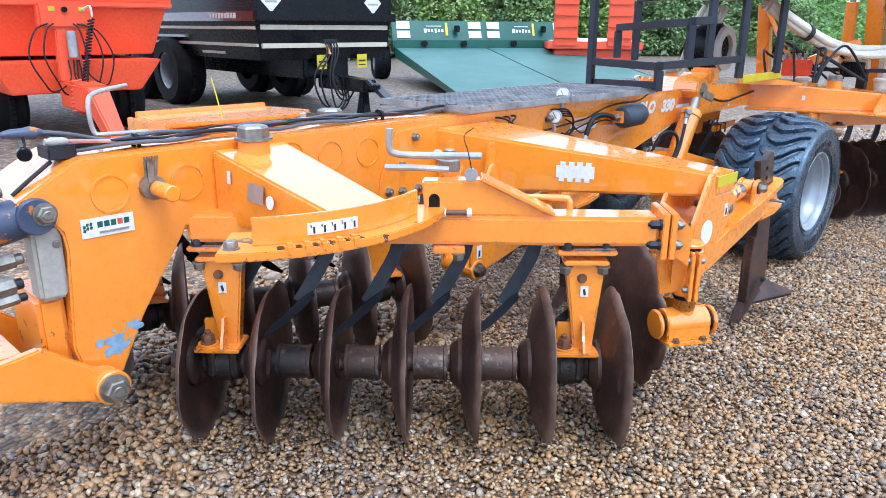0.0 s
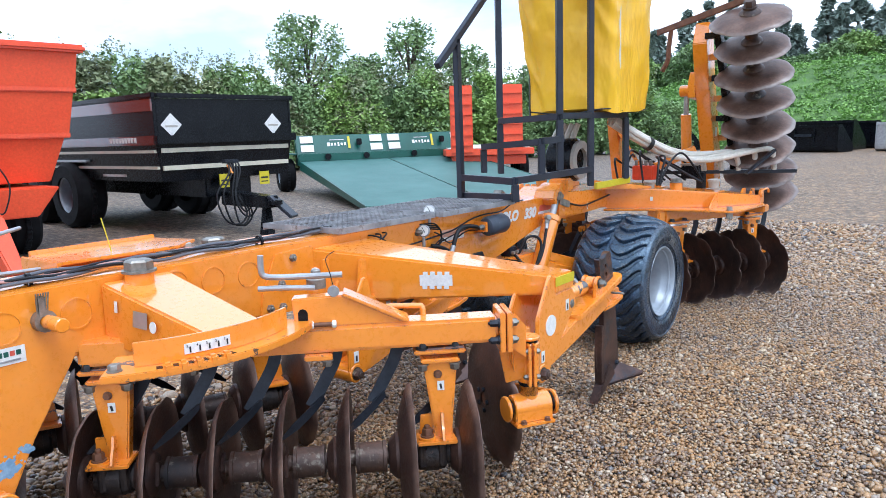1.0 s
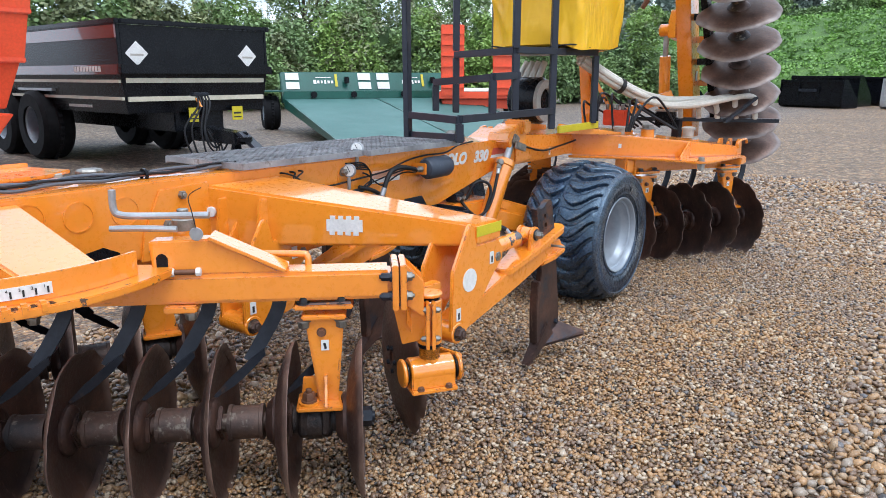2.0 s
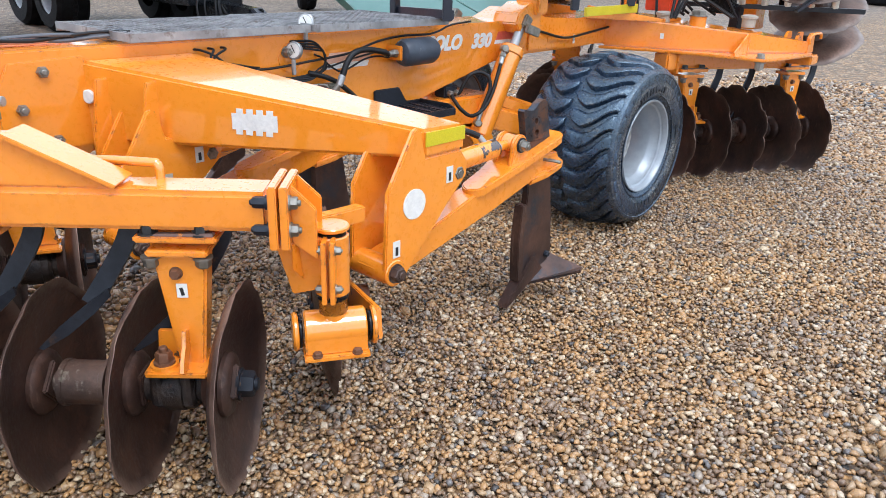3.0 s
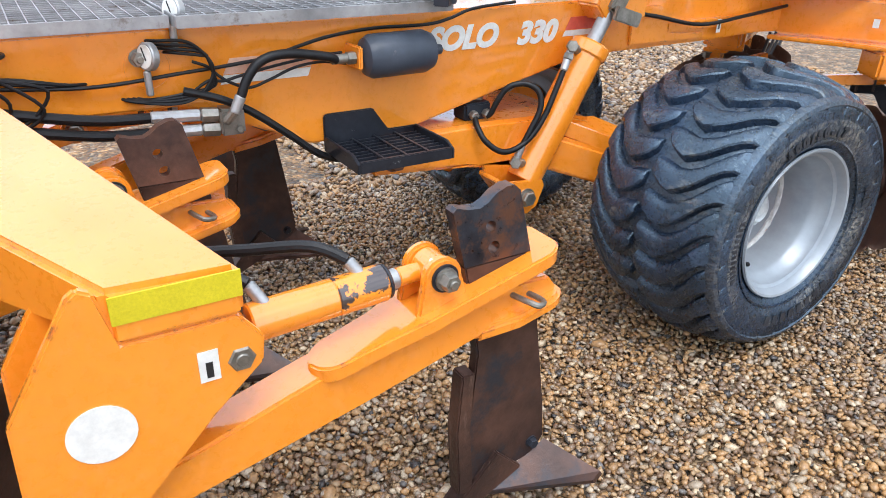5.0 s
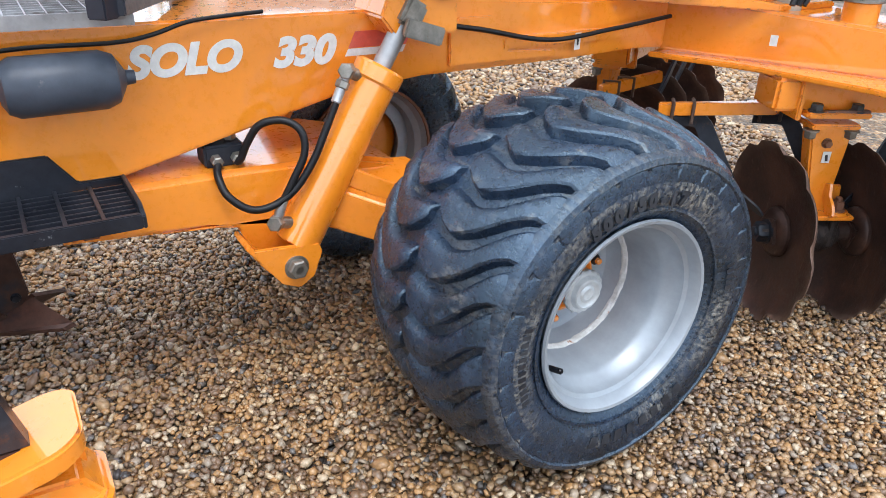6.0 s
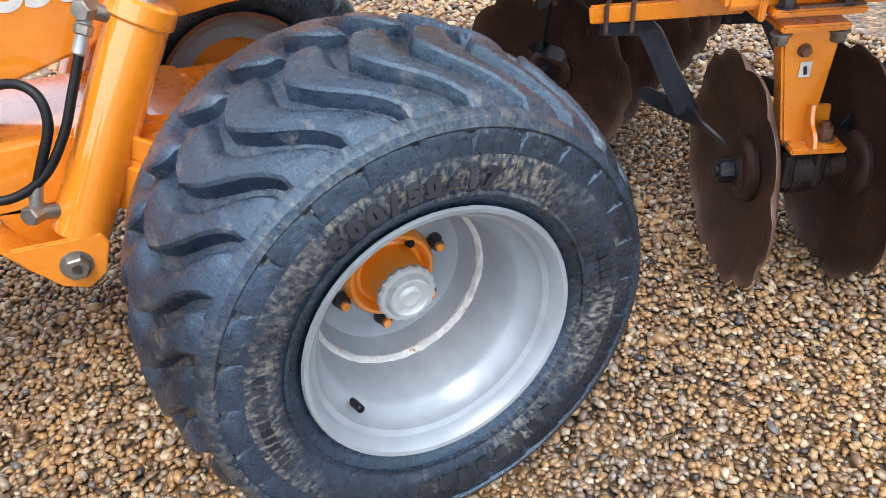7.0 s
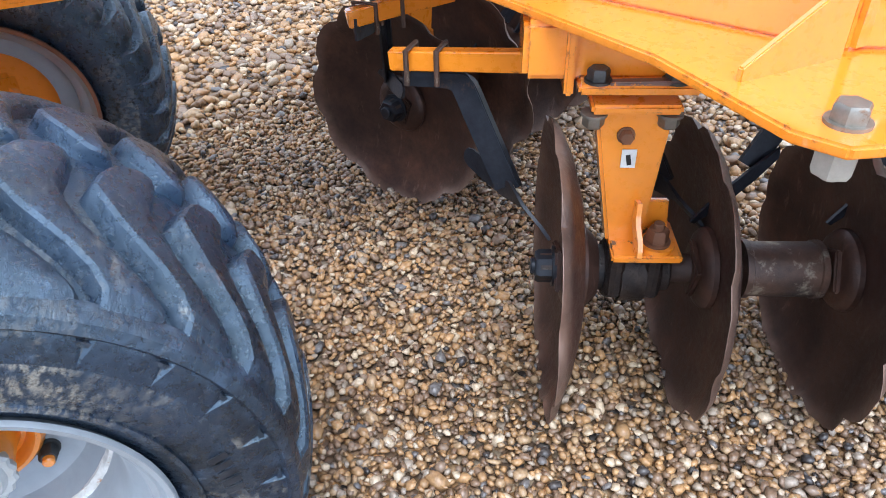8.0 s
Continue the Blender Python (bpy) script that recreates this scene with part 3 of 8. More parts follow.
def main_beam():
    side = [(-3.975, 0.892), (-3.82, 0.985), (-3.79, 0.995), (-0.10, 0.995), (-0.06, 0.97), (-0.02, 0.82), (-0.296, 0.793), (-0.578, 0.725), (-0.85, 0.658), (-1.19, 0.650), (-1.53, 0.80),
            (-1.95, 0.80), (-2.05, 0.70), (-3.30, 0.70), (-3.506, 0.745), (-3.673, 0.49), (-3.755, 0.33), (-3.80, 0.285), (-3.85, 0.30), (-3.884, 0.45), (-3.862, 0.74), (-3.868, 0.795), (-3.89, 0.822), (-3.94, 0.83)]
    bm = prism(side, "x", -BX, BX, 0.006)
    beam = part("main_beam", bm, ORANGE, cult)
    # pressed circles in the near side plate
    for y, z in ((-3.725, 0.885), (-3.49, 0.885), (-3.105, 0.915), (-2.935, 0.90), (-2.76, 0.895), (-1.60, 0.905)):
        bm = ring((BX - 0.001, y, z), (BX + 0.003, y, z), 0.050, 0.056, 36)
        part("pressed_circle", bm, ORANGE, beam)
    # joint plate with bolts where the wing arm meets the beam
    for y, z in ((-2.527, 0.931), (-2.60, 0.824), (-2.67, 0.728), (-2.60, 0.722), (-2.512, 0.72), (-1.62, 0.93)):
        part("bolt", bolt((BX, y, z), (1, 0, 0), 0.018, 0.024, 0.012), ZINC, beam)
    part("joint_plate", prism([(-2.72, 0.69), (-2.70, 0.80), (-2.62, 0.96), (-2.40, 0.97), (-2.36, 0.69)], "x", BX, BX + 0.012, 0.003), ORANGE, beam)
    # black plate painting the shade of the slot behind the wing bracket
    part("slot_shade", prism([(-2.93, 0.70), (-2.95, 0.76), (-2.86, 0.775), (-2.80, 0.745), (-2.79, 0.70)], "x", BX, BX + 0.004, 0.001), BLACK, beam)
    m = facing((BX + 0.002, -3.745, 0.795), (1, 0, 0))
    stk = part("sticker", plate_at(m, 0.150, 0.056), WHITE, beam, "white dealer sticker with green lettering")
    GREENINK = GREEN
    for i in range(5):
        part("brand_bar", plate_at(m @ pose(-0.022 + 0.019 * i, 0.007, 0.0016), 0.015, 0.017, 0.0006), RED_PRINT if i == 3 else GREENINK, stk)
    for i, (a, b) in enumerate(((-0.066, -0.006), (-0.057, 0.0), (-0.057, 0.011), (-0.047, 0.012), (-0.047, 0.001), (-0.066, 0.005))):
        part("logo_mark", plate_at(m @ pose(a, b, 0.0016, 0, 0, -18), 0.007, 0.009, 0.0006), GREENINK, stk)
    part("small_print", plate_at(m @ pose(0.016, -0.016, 0.002), 0.085, 0.006), GALV, stk)
    # lettering along the belly plate
    m = facing((BX + 0.0015, -0.690, 0.907), (1, 0, 0)) @ Matrix.Diagonal((1.04, 1, 1, 1))
    words("SOLO", 0.092, m, WHITE, beam, "lettering", 0.001, "white italic lettering", 0.30, 0.0050)
    m = facing((BX + 0.0015, -0.408, 0.904), (1, 0, 0)) @ Matrix.Diagonal((1.10, 1, 1, 1))
    words("330", 0.092, m, WHITE, beam, "lettering", 0.001, "white italic lettering", 0.30, 0.0050)
    for y0, y1, mt in ((-0.285, -0.10, RED_PRINT), (-1.42, -1.16, FADED)):
        part("decal", prism([(y0, 0.905 if y0 > -1 else 0.87), (y0 + 0.02, 0.945 if y0 > -1 else 0.91), (y1, 0.945 if y0 > -1 else 0.91), (y1 - 0.02, 0.905 if y0 > -1 else 0.87)], "x", BX, BX + 0.0015, 0), mt, beam)
        part("decal", prism([(y0 - 0.01, 0.885 if y0 > -1 else 0.845), (y0, 0.903 if y0 > -1 else 0.868), (y1 - 0.02, 0.903 if y0 > -1 else 0.868), (y1 - 0.03, 0.885 if y0 > -1 else 0.845)], "x", BX, BX + 0.0015, 0), WHITE, beam)
    # blue touch-up flecks on the headstock leg
    rng = random.Random(4)
    BLUE = surface("blue_paint_fleck", (0.17, 0.30, 0.44), (0.27, 0.40, 0.52), 0.5, scale=30)
    for y0, z0, size, count in ((-3.775, 0.425, 0.026, 7), (-3.80, 0.438, 0.014, 4), (-3.705, 0.475, 0.015, 5), (-3.745, 0.45, 0.006, 7)):
        for _ in range(count):
            y, z = y0 + rng.uniform(-1.1, 1.1) * size * (5 if size < 0.01 else 1), z0 + rng.uniform(-0.8, 0.8) * size * (6 if size < 0.01 else 1)
            out = [(y + size * rng.uniform(0.3, 1.1) * math.cos(a * 0.628), z + size * rng.uniform(0.25, 0.9) * math.sin(a * 0.628)) for a in range(10)]
            part("paint_chip", prism(out, "x", BX, BX + 0.0008 + 0.0003 * rng.random(), 0), BLUE, beam)
    return beam


beam = main_beam()


def headstock():
    # pin with handle on the near plate
    p = part("hitch_pin", cyl((BX, -3.60, 0.885), (BX + 0.13, -3.60, 0.885), 0.024), ORANGE, cult)
    part("collar", ring((BX, -3.607, 0.888), (BX + 0.032, -3.607, 0.888), 0.02, 0.037, 14), ZINC, p)
    part("clip", box((BX + 0.02, -3.632, 0.90), (BX + 0.035, -3.60, 0.975), 0.006), ZINC, p)
    for k in range(6):
        part("cotter_wire", hose([(BX + 0.028, -3.628 + 0.006 * k, 0.915), (BX + 0.032, -3.630 + 0.007 * k, 0.955), (BX + 0.036, -3.632 + 0.008 * k, 0.985)], 0.0026, 6, 4), ZINC, p)
    # top cylinder and pipes towards the hitch
    t = part("hydraulic_cylinder", cyl((0.17, -4.75, 0.72), (0.12, -3.96, 0.845), 0.056), BLUE_WORN, cult, "worn blue hydraulic cylinder with chipped paint")
    part("end_eye", cyl((0.07, -3.93, 0.855), (0.185, -3.93, 0.855), 0.050), BLUE_WORN, t)
    part("bolt", bolt((0.185, -3.911, 0.861), (1, 0, 0), 0.026, 0.02, 0.008), ZINC, t)
    for z, r, y in ((0.925, 0.018, -3.99), (0.735, 0.016, -3.965), (0.665, 0.016, -3.975), (0.625, 0.012, -3.97)):
        h = part("hydraulic_pipe", cyl((0.13, -4.7, z - 0.05), (0.12, y, z), r), ZINC if z > 0.7 else DARK_STEEL, cult)
        part("coupling", cyl((0.12, y - 0.10, z - 0.008), (0.12, y - 0.02, z), r * 1.45, 6), ZINC, h)
    cb = part("control_box", box((0.075, -3.945, 0.605), (0.155, -3.868, 0.822), 0.010), GREYBOX, cult, "grey valve box set in the headstock")
    part("screw", bolt((0.155, -3.885, 0.765), (1, 0, 0), 0.010, 0.004), ZINC, cb)
    part("headstock_post", box((-0.10, -3.955, 0.30), (0.135, -3.88, 0.606), 0.012), ORANGE_WORN, cult)
    # lower drawbar, rising to the front
    cheek = [(-4.9, 0.38), (-4.9, 0.48), (-4.10, 0.482), (-3.985, 0.498), (-3.85, 0.392), (-3.80, 0.378), (-3.765, 0.33), (-3.785, 0.285), (-3.84, 0.275), (-3.88, 0.297), (-4.10, 0.376)]
    d = part("drawbar", prism(cheek, "x", BX + 0.02, BX + 0.055, 0.006), ORANGE, cult)
    part("cover_plate", hull8([(-0.18, -4.9, 0.44), (0.18, -4.9, 0.44), (0.18, -4.9, 0.455), (-0.18, -4.9, 0.455)], [(-0.18, -4.02, 0.470), (0.18, -4.02, 0.470), (0.18, -4.02, 0.485), (-0.18, -4.02, 0.485)]), ORANGE, d)
    part("far_cheek", prism(cheek, "x", -BX - 0.055, -BX - 0.02, 0.006), ORANGE, d)
    part("boss", cyl((BX + 0.05, -3.815, 0.325), (BX + 0.075, -3.815, 0.325), 0.052), ORANGE, d)
    part("pin_nut", bolt((BX + 0.075, -3.815, 0.325), (1, 0, 0), 0.036, 0.03, 0.010), ZINC, d)
    # cable bundle lying along the top, tied here and there
    rng = random.Random(3)
    pink = surface("faded_red_cable", (0.42, 0.20, 0.17), (0.52, 0.30, 0.26), 0.5)
    grey = surface("grey_cable", (0.07, 0.075, 0.09), (0.12, 0.125, 0.14), 0.5)
    ph = [rng.uniform(0, 6.28) for _ in range(8)]
    for i, mt in enumerate((HOSE, pink, grey, pink, HOSE, HOSE, grey)):
        pts = []
        for k in range(17):
            y = -3.80 + 0.10 * k
            tie = 0.35 + 0.65 * abs(math.sin(2.6 * (y + 3.8)))
            pts.append((0.075 - 0.02 * k / 16 + tie * (0.026 * math.sin(1.7 * k * 0.5 + ph[i]) + 0.010 * (i - 3)), y, 1.004 + 0.006 * (i % 3) + 0.016 * tie * abs(math.sin(0.9 * k + ph[i]))))
        part("cable", hose(pts, 0.005 if i % 2 else 0.0065, 8, 4), mt, cult)
    for y in (-3.60, -3.21, -2.62):
        part("cable_tie", ring((0.065, y, 1.010), (0.065, y + 0.012, 1.010), 0.020, 0.026, 16), BLACK, cult)
    lead = part("trailing_lead", hose([(0.08, -3.50, 1.012), (0.075, -3.66, 1.02), (0.07, -3.78, 1.05), (0.06, -3.86, 1.062), (0.055, -3.95, 1.062), (0.03, -4.15, 1.04), (0.0, -4.5, 1.0)], 0.0065, 10), grey, cult)
    part("plug", lathe([(0, 0), (0, 0.009), (0.015, 0.015), (0.03, 0.019), (0.05, 0.015), (0.075, 0.015), (0.10, 0.009), (0.10, 0)], (0.06, -3.85, 1.062), (0.055, -3.95, 1.062), 20), BLUE_WORN, lead)
    lead = part("trailing_lead", hose([(0.09, -3.45, 1.010), (0.095, -3.62, 1.018), (0.10, -3.74, 1.03), (0.10, -3.80, 1.036)], 0.006, 10), pink, cult)
    part("plug", lathe([(0, 0), (0, 0.008), (0.012, 0.012), (0.045, 0.012), (0.05, 0.009), (0.06, 0.009), (0.06, 0)], (0.10, -3.80, 1.036), (0.10, -3.86, 1.040), 20), GREYBOX, lead)
    part("dust_cap", cyl((0.10, -3.914, 1.015), (0.12, -3.918, 1.013), 0.019), BLACK, lead)
    part("cap_strap", hose([(0.06, -3.90, 1.058), (0.085, -3.905, 1.04), (0.11, -3.915, 1.022)], 0.004, 6), BLACK, lead)
    part("cable_bracket", box((0.03, -3.86, 0.99), (0.12, -3.785, 1.028), 0.004), BLACK_WORN, cult)
    part("earth_strap", hose([(0.10, -3.85, 0.985), (0.10, -3.90, 0.95), (0.10, -3.96, 0.905)], 0.006, 6, 5), HOSE, cult)
    part("whip_rod", hose([(-0.14, -3.18, 1.01), (-0.15, -3.19, 1.09), (-0.165, -3.20, 1.17)], 0.0024, 6), TAPE, cult)


headstock()


def disc_mesh(r, depth, notch=0.0, seed=0, seg=72, thick=0.008):
    """A dished disc, axis along z, hollow towards +z, worn or notched at the edge."""
    rng = random.Random(seed)
    ph = [rng.uniform(0, 6.28) for _ in range(4)]
    rads = [0.03, 0.09, 0.13, 0.18, 0.235, r * 0.90, r * 0.965, r]
    fade = [0, 0, 0, 0, 0.05, 0.2, 0.75, 1.0]
    bm = bmesh.new()
    worn = bm.verts.layers.float.new("worn")
    loops = []
    for sgn in (0, 1):
        for i, q in enumerate(rads):
            row = []
            for k in range(seg):
                a = 2 * math.pi * k / seg
                rr = q
                if i >= len(rads) - 3:
                    wear = 0.010 * math.sin(2 * a + ph[0]) + 0.006 * math.sin(5 * a + ph[1]) + 0.003 * math.sin(11 * a + ph[2]) + 0.0022 * math.sin(23 * a + 3 * ph[1]) * math.sin(3 * a + ph[3])
                    cut = notch * max(0.0, math.cos(10 * a + ph[3])) ** 2
                    rr = q + (wear - cut) * (1.0, 0.75, 0.3)[len(rads) - 1 - i]
                t = max(0.0, (q - 0.10) / (r - 0.10))
                z = depth * t * t + (0 if sgn else -thick * (1 - 0.8 * (i == len(rads) - 1)))
                vert = bm.verts.new((rr * math.cos(a), rr * math.sin(a), z))
                vert[worn] = fade[i] * (0.75 + 0.25 * math.sin(3 * a + ph[1]))
                row.append(vert)
            loops.append(row)
    n = len(rads)
    def strip(a, b):
        for k in range(seg):
            bm.faces.new((a[k], a[(k + 1) % seg], b[(k + 1) % seg], b[k]))
    for i in range(n - 1):
        strip(loops[i], loops[i + 1])
        strip(loops[n + i], loops[n + i + 1])
    strip(loops[n - 1], loops[2 * n - 1])
    strip(loops[0], loops[n])
    bmesh.ops.recalc_face_normals(bm, faces=bm.faces)
    return bm


def gang(p0, u, count, spacing, z, r, notch, legs, name, material, hollow=1):
    """A row of discs on one shaft that hangs from legs. p0: the first disc's place on the ground, u: the way of the shaft."""
    u = Vector((u[0], u[1], 0)).normalized()
    n = Vector((-u.y, u.x, 0))
    at = lambda s, off=0.0, h=z: Vector((p0[0], p0[1], h)) + u * s + n * off
    last = spacing * (count - 1)
    g = part(name, cyl(at(-0.07), at(last + 0.05), 0.030, 20), SHAFT, cult)
    for k in range(count):
        s = k * spacing
        m = axis_matrix(at(s), at(s + hollow)) @ pose(0, 0, 0, 0, 0, 37 * k)
        bm = disc_mesh(r, 0.056 if notch else 0.048, notch, seed=k + 3)
        bmesh.ops.transform(bm, matrix=m, verts=bm.verts)
        d = part("disc", bm, material, g)
        if 0 < k < count - 1 or (k == 0) == (hollow < 0):
            part("hub_flange", lathe([(0.0, 0.03), (0.0, 0.088), (0.012, 0.085), (0.036, 0.060), (0.040, 0.03)], at(s - 0.008 * hollow), at(s - hollow), 28), DISC, d)
        else:
            part("hub_washer", lathe([(0.0, 0.02), (0.0, 0.060), (0.012, 0.056), (0.014, 0.02)], at(s - 0.008 * hollow), at(s - hollow), 28), DISC, d)
        part("hub_boss", lathe([(0.0, 0.02), (0.0, 0.084), (0.010, 0.083), (0.019, 0.076), (0.024, 0.064), (0.025, 0.02)], at(s + 0.002 * hollow), at(s + hollow), 28), DISC, d)
        sq = box((-0.043, -0.043, 0.0), (0.043, 0.043, 0.014), 0.004)
        bmesh.ops.transform(sq, matrix=axis_matrix(at(s + 0.026 * hollow), at(s + hollow)) @ pose(0, 0, 0, 0, 0, 20 + 50 * k), verts=sq.verts)
        part("lock_plate", sq, DISC, d)
    for k in range(count - 1):
        a, b = at(k * spacing + 0.06), at((k + 1) * spacing - 0.055)
        mid = (k + 0.5) * spacing
        held = [s for s in legs if abs(mid - s) < spacing * 0.4]
        if held:
            mid = held[0]
            bm = cyl(at(mid - 0.055), at(mid + 0.055), 0.062, 20, 0.008)
            add(bm, cyl(at(mid - 0.075), at(mid + 0.075), 0.046, 20))
            add(bm, ring(at(mid - 0.024), at(mid + 0.024), 0.05, 0.068, 14))
            for a in (-0.036, 0.036):
                add(bm, cyl(at(mid + a, -0.050, z - 0.030), at(mid + a, -0.050, z + 0.066), 0.017, 10, 0.005))
            h = part("bearing_housing", bm, CASTING, g, "lumpy dark cast bearing housing")
        else:
            part("spool", lathe([(0, 0.03), (0, 0.060), (0.012, 0.060), (0.014, 0.056), ((b - a).length - 0.014, 0.056), ((b - a).length - 0.012, 0.060), ((b - a).length, 0.060), ((b - a).length, 0.03)], a, b, 24), SHAFT, g)
    for s, d in ((-0.036 if hollow < 0 else -0.02, -1), (last + (0.036 if hollow > 0 else 0.02), 1)):
        part("end_nut", bolt(at(s), u * d, 0.034, 0.034, 0.016), DARK_STEEL, g)
    return g, at


def hanger(at, s, z_top, z_low, width=0.19, f=1, off=0.0):
    """A tapered leg with its bolted head plate and foot."""
    u = (at(1) - at(0)).normalized()
    n = (at(0, 1) - at(0)).normalized()
    def q(a, b, h):
        v = at(s + a, b + off, h)
        return (v.x, v.y, v.z)
    w, k = width / 2, 0.006 if f > 0 else 0.014
    leg = part("hanger_leg", hull8([q(k - w * 0.34, 0.0, z_low), q(k + w * 0.34, 0.0, z_low), q(k + w * 0.34, 0.055, z_low), q(k - w * 0.34, 0.055, z_low)],
                                   [q(-w * 0.72, 0.0, z_top - 0.03), q(w * 0.72, 0.0, z_top - 0.03), q(w * 0.72, 0.060, z_top - 0.03), q(-w * 0.72, 0.060, z_top - 0.03)], 0.006), ORANGE, cult)
    for zz, a in ((z_top - 0.04, 0.80), (z_top - 0.005, 1.06)):
        bm = hull8([q(-w * a, -0.02, zz), q(w * a, -0.02, zz), q(w * a, 0.095, zz), q(-w * a, 0.095, zz)], [q(-w * a, -0.02, zz + 0.018), q(w * a, -0.02, zz + 0.018), q(w * a, 0.095, zz + 0.018), q(-w * a, 0.095, zz + 0.018)], 0.005)
        part("head_plate", bm, ORANGE, leg)
    for a in (-0.72, 0.62):
        part("bolt", bolt(q(w * a, 0.0, z_top + 0.013), (0, 0, 1), 0.019, 0.020), NUT_DARK, leg)
        part("nut", bolt(q(w * a, 0.0, z_top - 0.042), (0, 0, -1), 0.019, 0.022, 0.008), ZINC, leg)
    part("bare_strip", hull8([q(-w * 0.55, -0.0205, z_top + 0.013), q(w * 1.0, -0.0205, z_top + 0.013), q(w * 1.0, 0.004, z_top + 0.013), q(-w * 0.55, 0.004, z_top + 0.013)],
                             [q(-w * 0.50, -0.019, z_top + 0.018), q(w * 0.98, -0.018, z_top + 0.021), q(w * 0.96, 0.002, z_top + 0.021), q(-w * 0.48, 0.0, z_top + 0.018)], 0.002), RUST_PRIMER, leg)
    lo, hi, fb = (-0.098, 0.052, -0.058) if f > 0 else (-0.014, 0.116, 0.072)
    part("foot_plate", hull8([q(lo, -0.052, z_low - 0.010), q(hi, -0.052, z_low - 0.010), q(hi, 0.075, z_low - 0.010), q(lo, 0.075, z_low - 0.010)],
                             [q(lo, -0.052, z_low + 0.006), q(hi, -0.052, z_low + 0.006), q(hi, 0.075, z_low + 0.006), q(lo, 0.075, z_low + 0.006)], 0.004), ORANGE_WORN, leg)
    part("foot_washer", ring(q(fb, -0.015, z_low + 0.006), q(fb, -0.015, z_low + 0.014), 0.012, 0.034, 24), ORANGE, leg)
    part("foot_bolt", bolt(q(fb, -0.015, z_low + 0.014), (0, 0, 1), 0.021, 0.026, 0.018), RUST_BAND, leg)
    # bent rib from the leg down to the plate's front edge
    pts = [q(k + 0.006 - 0.012 * f, -0.048, z_low + 0.008), q(k + 0.006 - 0.012 * f, -0.040, z_low + 0.03), q(k + 0.004 - 0.010 * f, -0.018, z_low + 0.06), q(k + 0.004 - 0.010 * f, -0.006, z_low + 0.10)]
    part("foot_rib", sweep(pts, rect(0.040, 0.009), 5, up=tuple(u)), ORANGE, leg)
    part("lock_tab", hull8([q(fb - 0.027 * f, 0.02, z_low + 0.006), q(fb + 0.028 * f, 0.02, z_low + 0.006), q(fb + 0.028 * f, 0.032, z_low + 0.006), q(fb - 0.027 * f, 0.032, z_low + 0.006)],
                           [q(fb - 0.020 * f, 0.02, z_low + 0.085), q(fb + 0.028 * f, 0.02, z_low + 0.085), q(fb + 0.028 * f, 0.032, z_low + 0.085), q(fb - 0.020 * f, 0.032, z_low + 0.085)], 0.003), ORANGE_WORN, leg)
    part("pivot_bolt", bolt(q(-0.01, -0.001, z_top - 0.085), -n, 0.013, 0.014), RUST_BAND, leg)
    m = facing(q(0.0, -0.002, z_top - 0.130), -n)
    st = part("sticker", plate_at(m, 0.026, 0.036), WHITE, leg, "small white pictogram sticker")
    part("pictogram", plate_at(m @ pose(0, -0.002, 0.0016, 0, 0, 12), 0.008, 0.02), INK, st)
    return leg


def scraper(at, s, off, z_top):
    """A bent strap with a twisted blade that lies in the hollow of a disc."""
    q = lambda a, b, h: tuple(at(s + a, b, h))
    pts = [q(0.235, off, z_top), q(0.22, off - 0.01, z_top - 0.08), q(0.165, off - 0.03, z_top - 0.18), q(0.125, off - 0.05, z_top - 0.245)]
    sc = part("scraper", sweep(pts, rect(0.046, 0.012), 6, up=tuple(at(0, 1) - at(0))), DARK_STEEL, cult, "bent blue-black scraper strap")
    bm = bmesh.new()
    out = [(0.175, -0.200), (0.125, -0.235), (0.06, -0.288), (0.012, -0.338), (0.022, -0.344), (0.08, -0.312), (0.14, -0.262), (0.178, -0.222)]
    for d in (0.0, 0.008):
        row = [bm.verts.new(q(a, off - 0.05 - 0.35 * (0.2 - a) + d, z_top + h)) for a, h in out]
        bm.faces.new(row if d else row[::-1])
    bm.verts.ensure_lookup_table()
    n = len(out)
    for k in range(n):
        bm.faces.new([bm.verts[k], bm.verts[(k + 1) % n], bm.verts[n + (k + 1) % n], bm.verts[n + k]])
    bmesh.ops.recalc_face_normals(bm, faces=bm.faces)
    part("blade", bm, DARK_STEEL, sc)
    return sc


U1 = (0.728, 0.686)
FRONT_P0 = (0.149, -3.542)


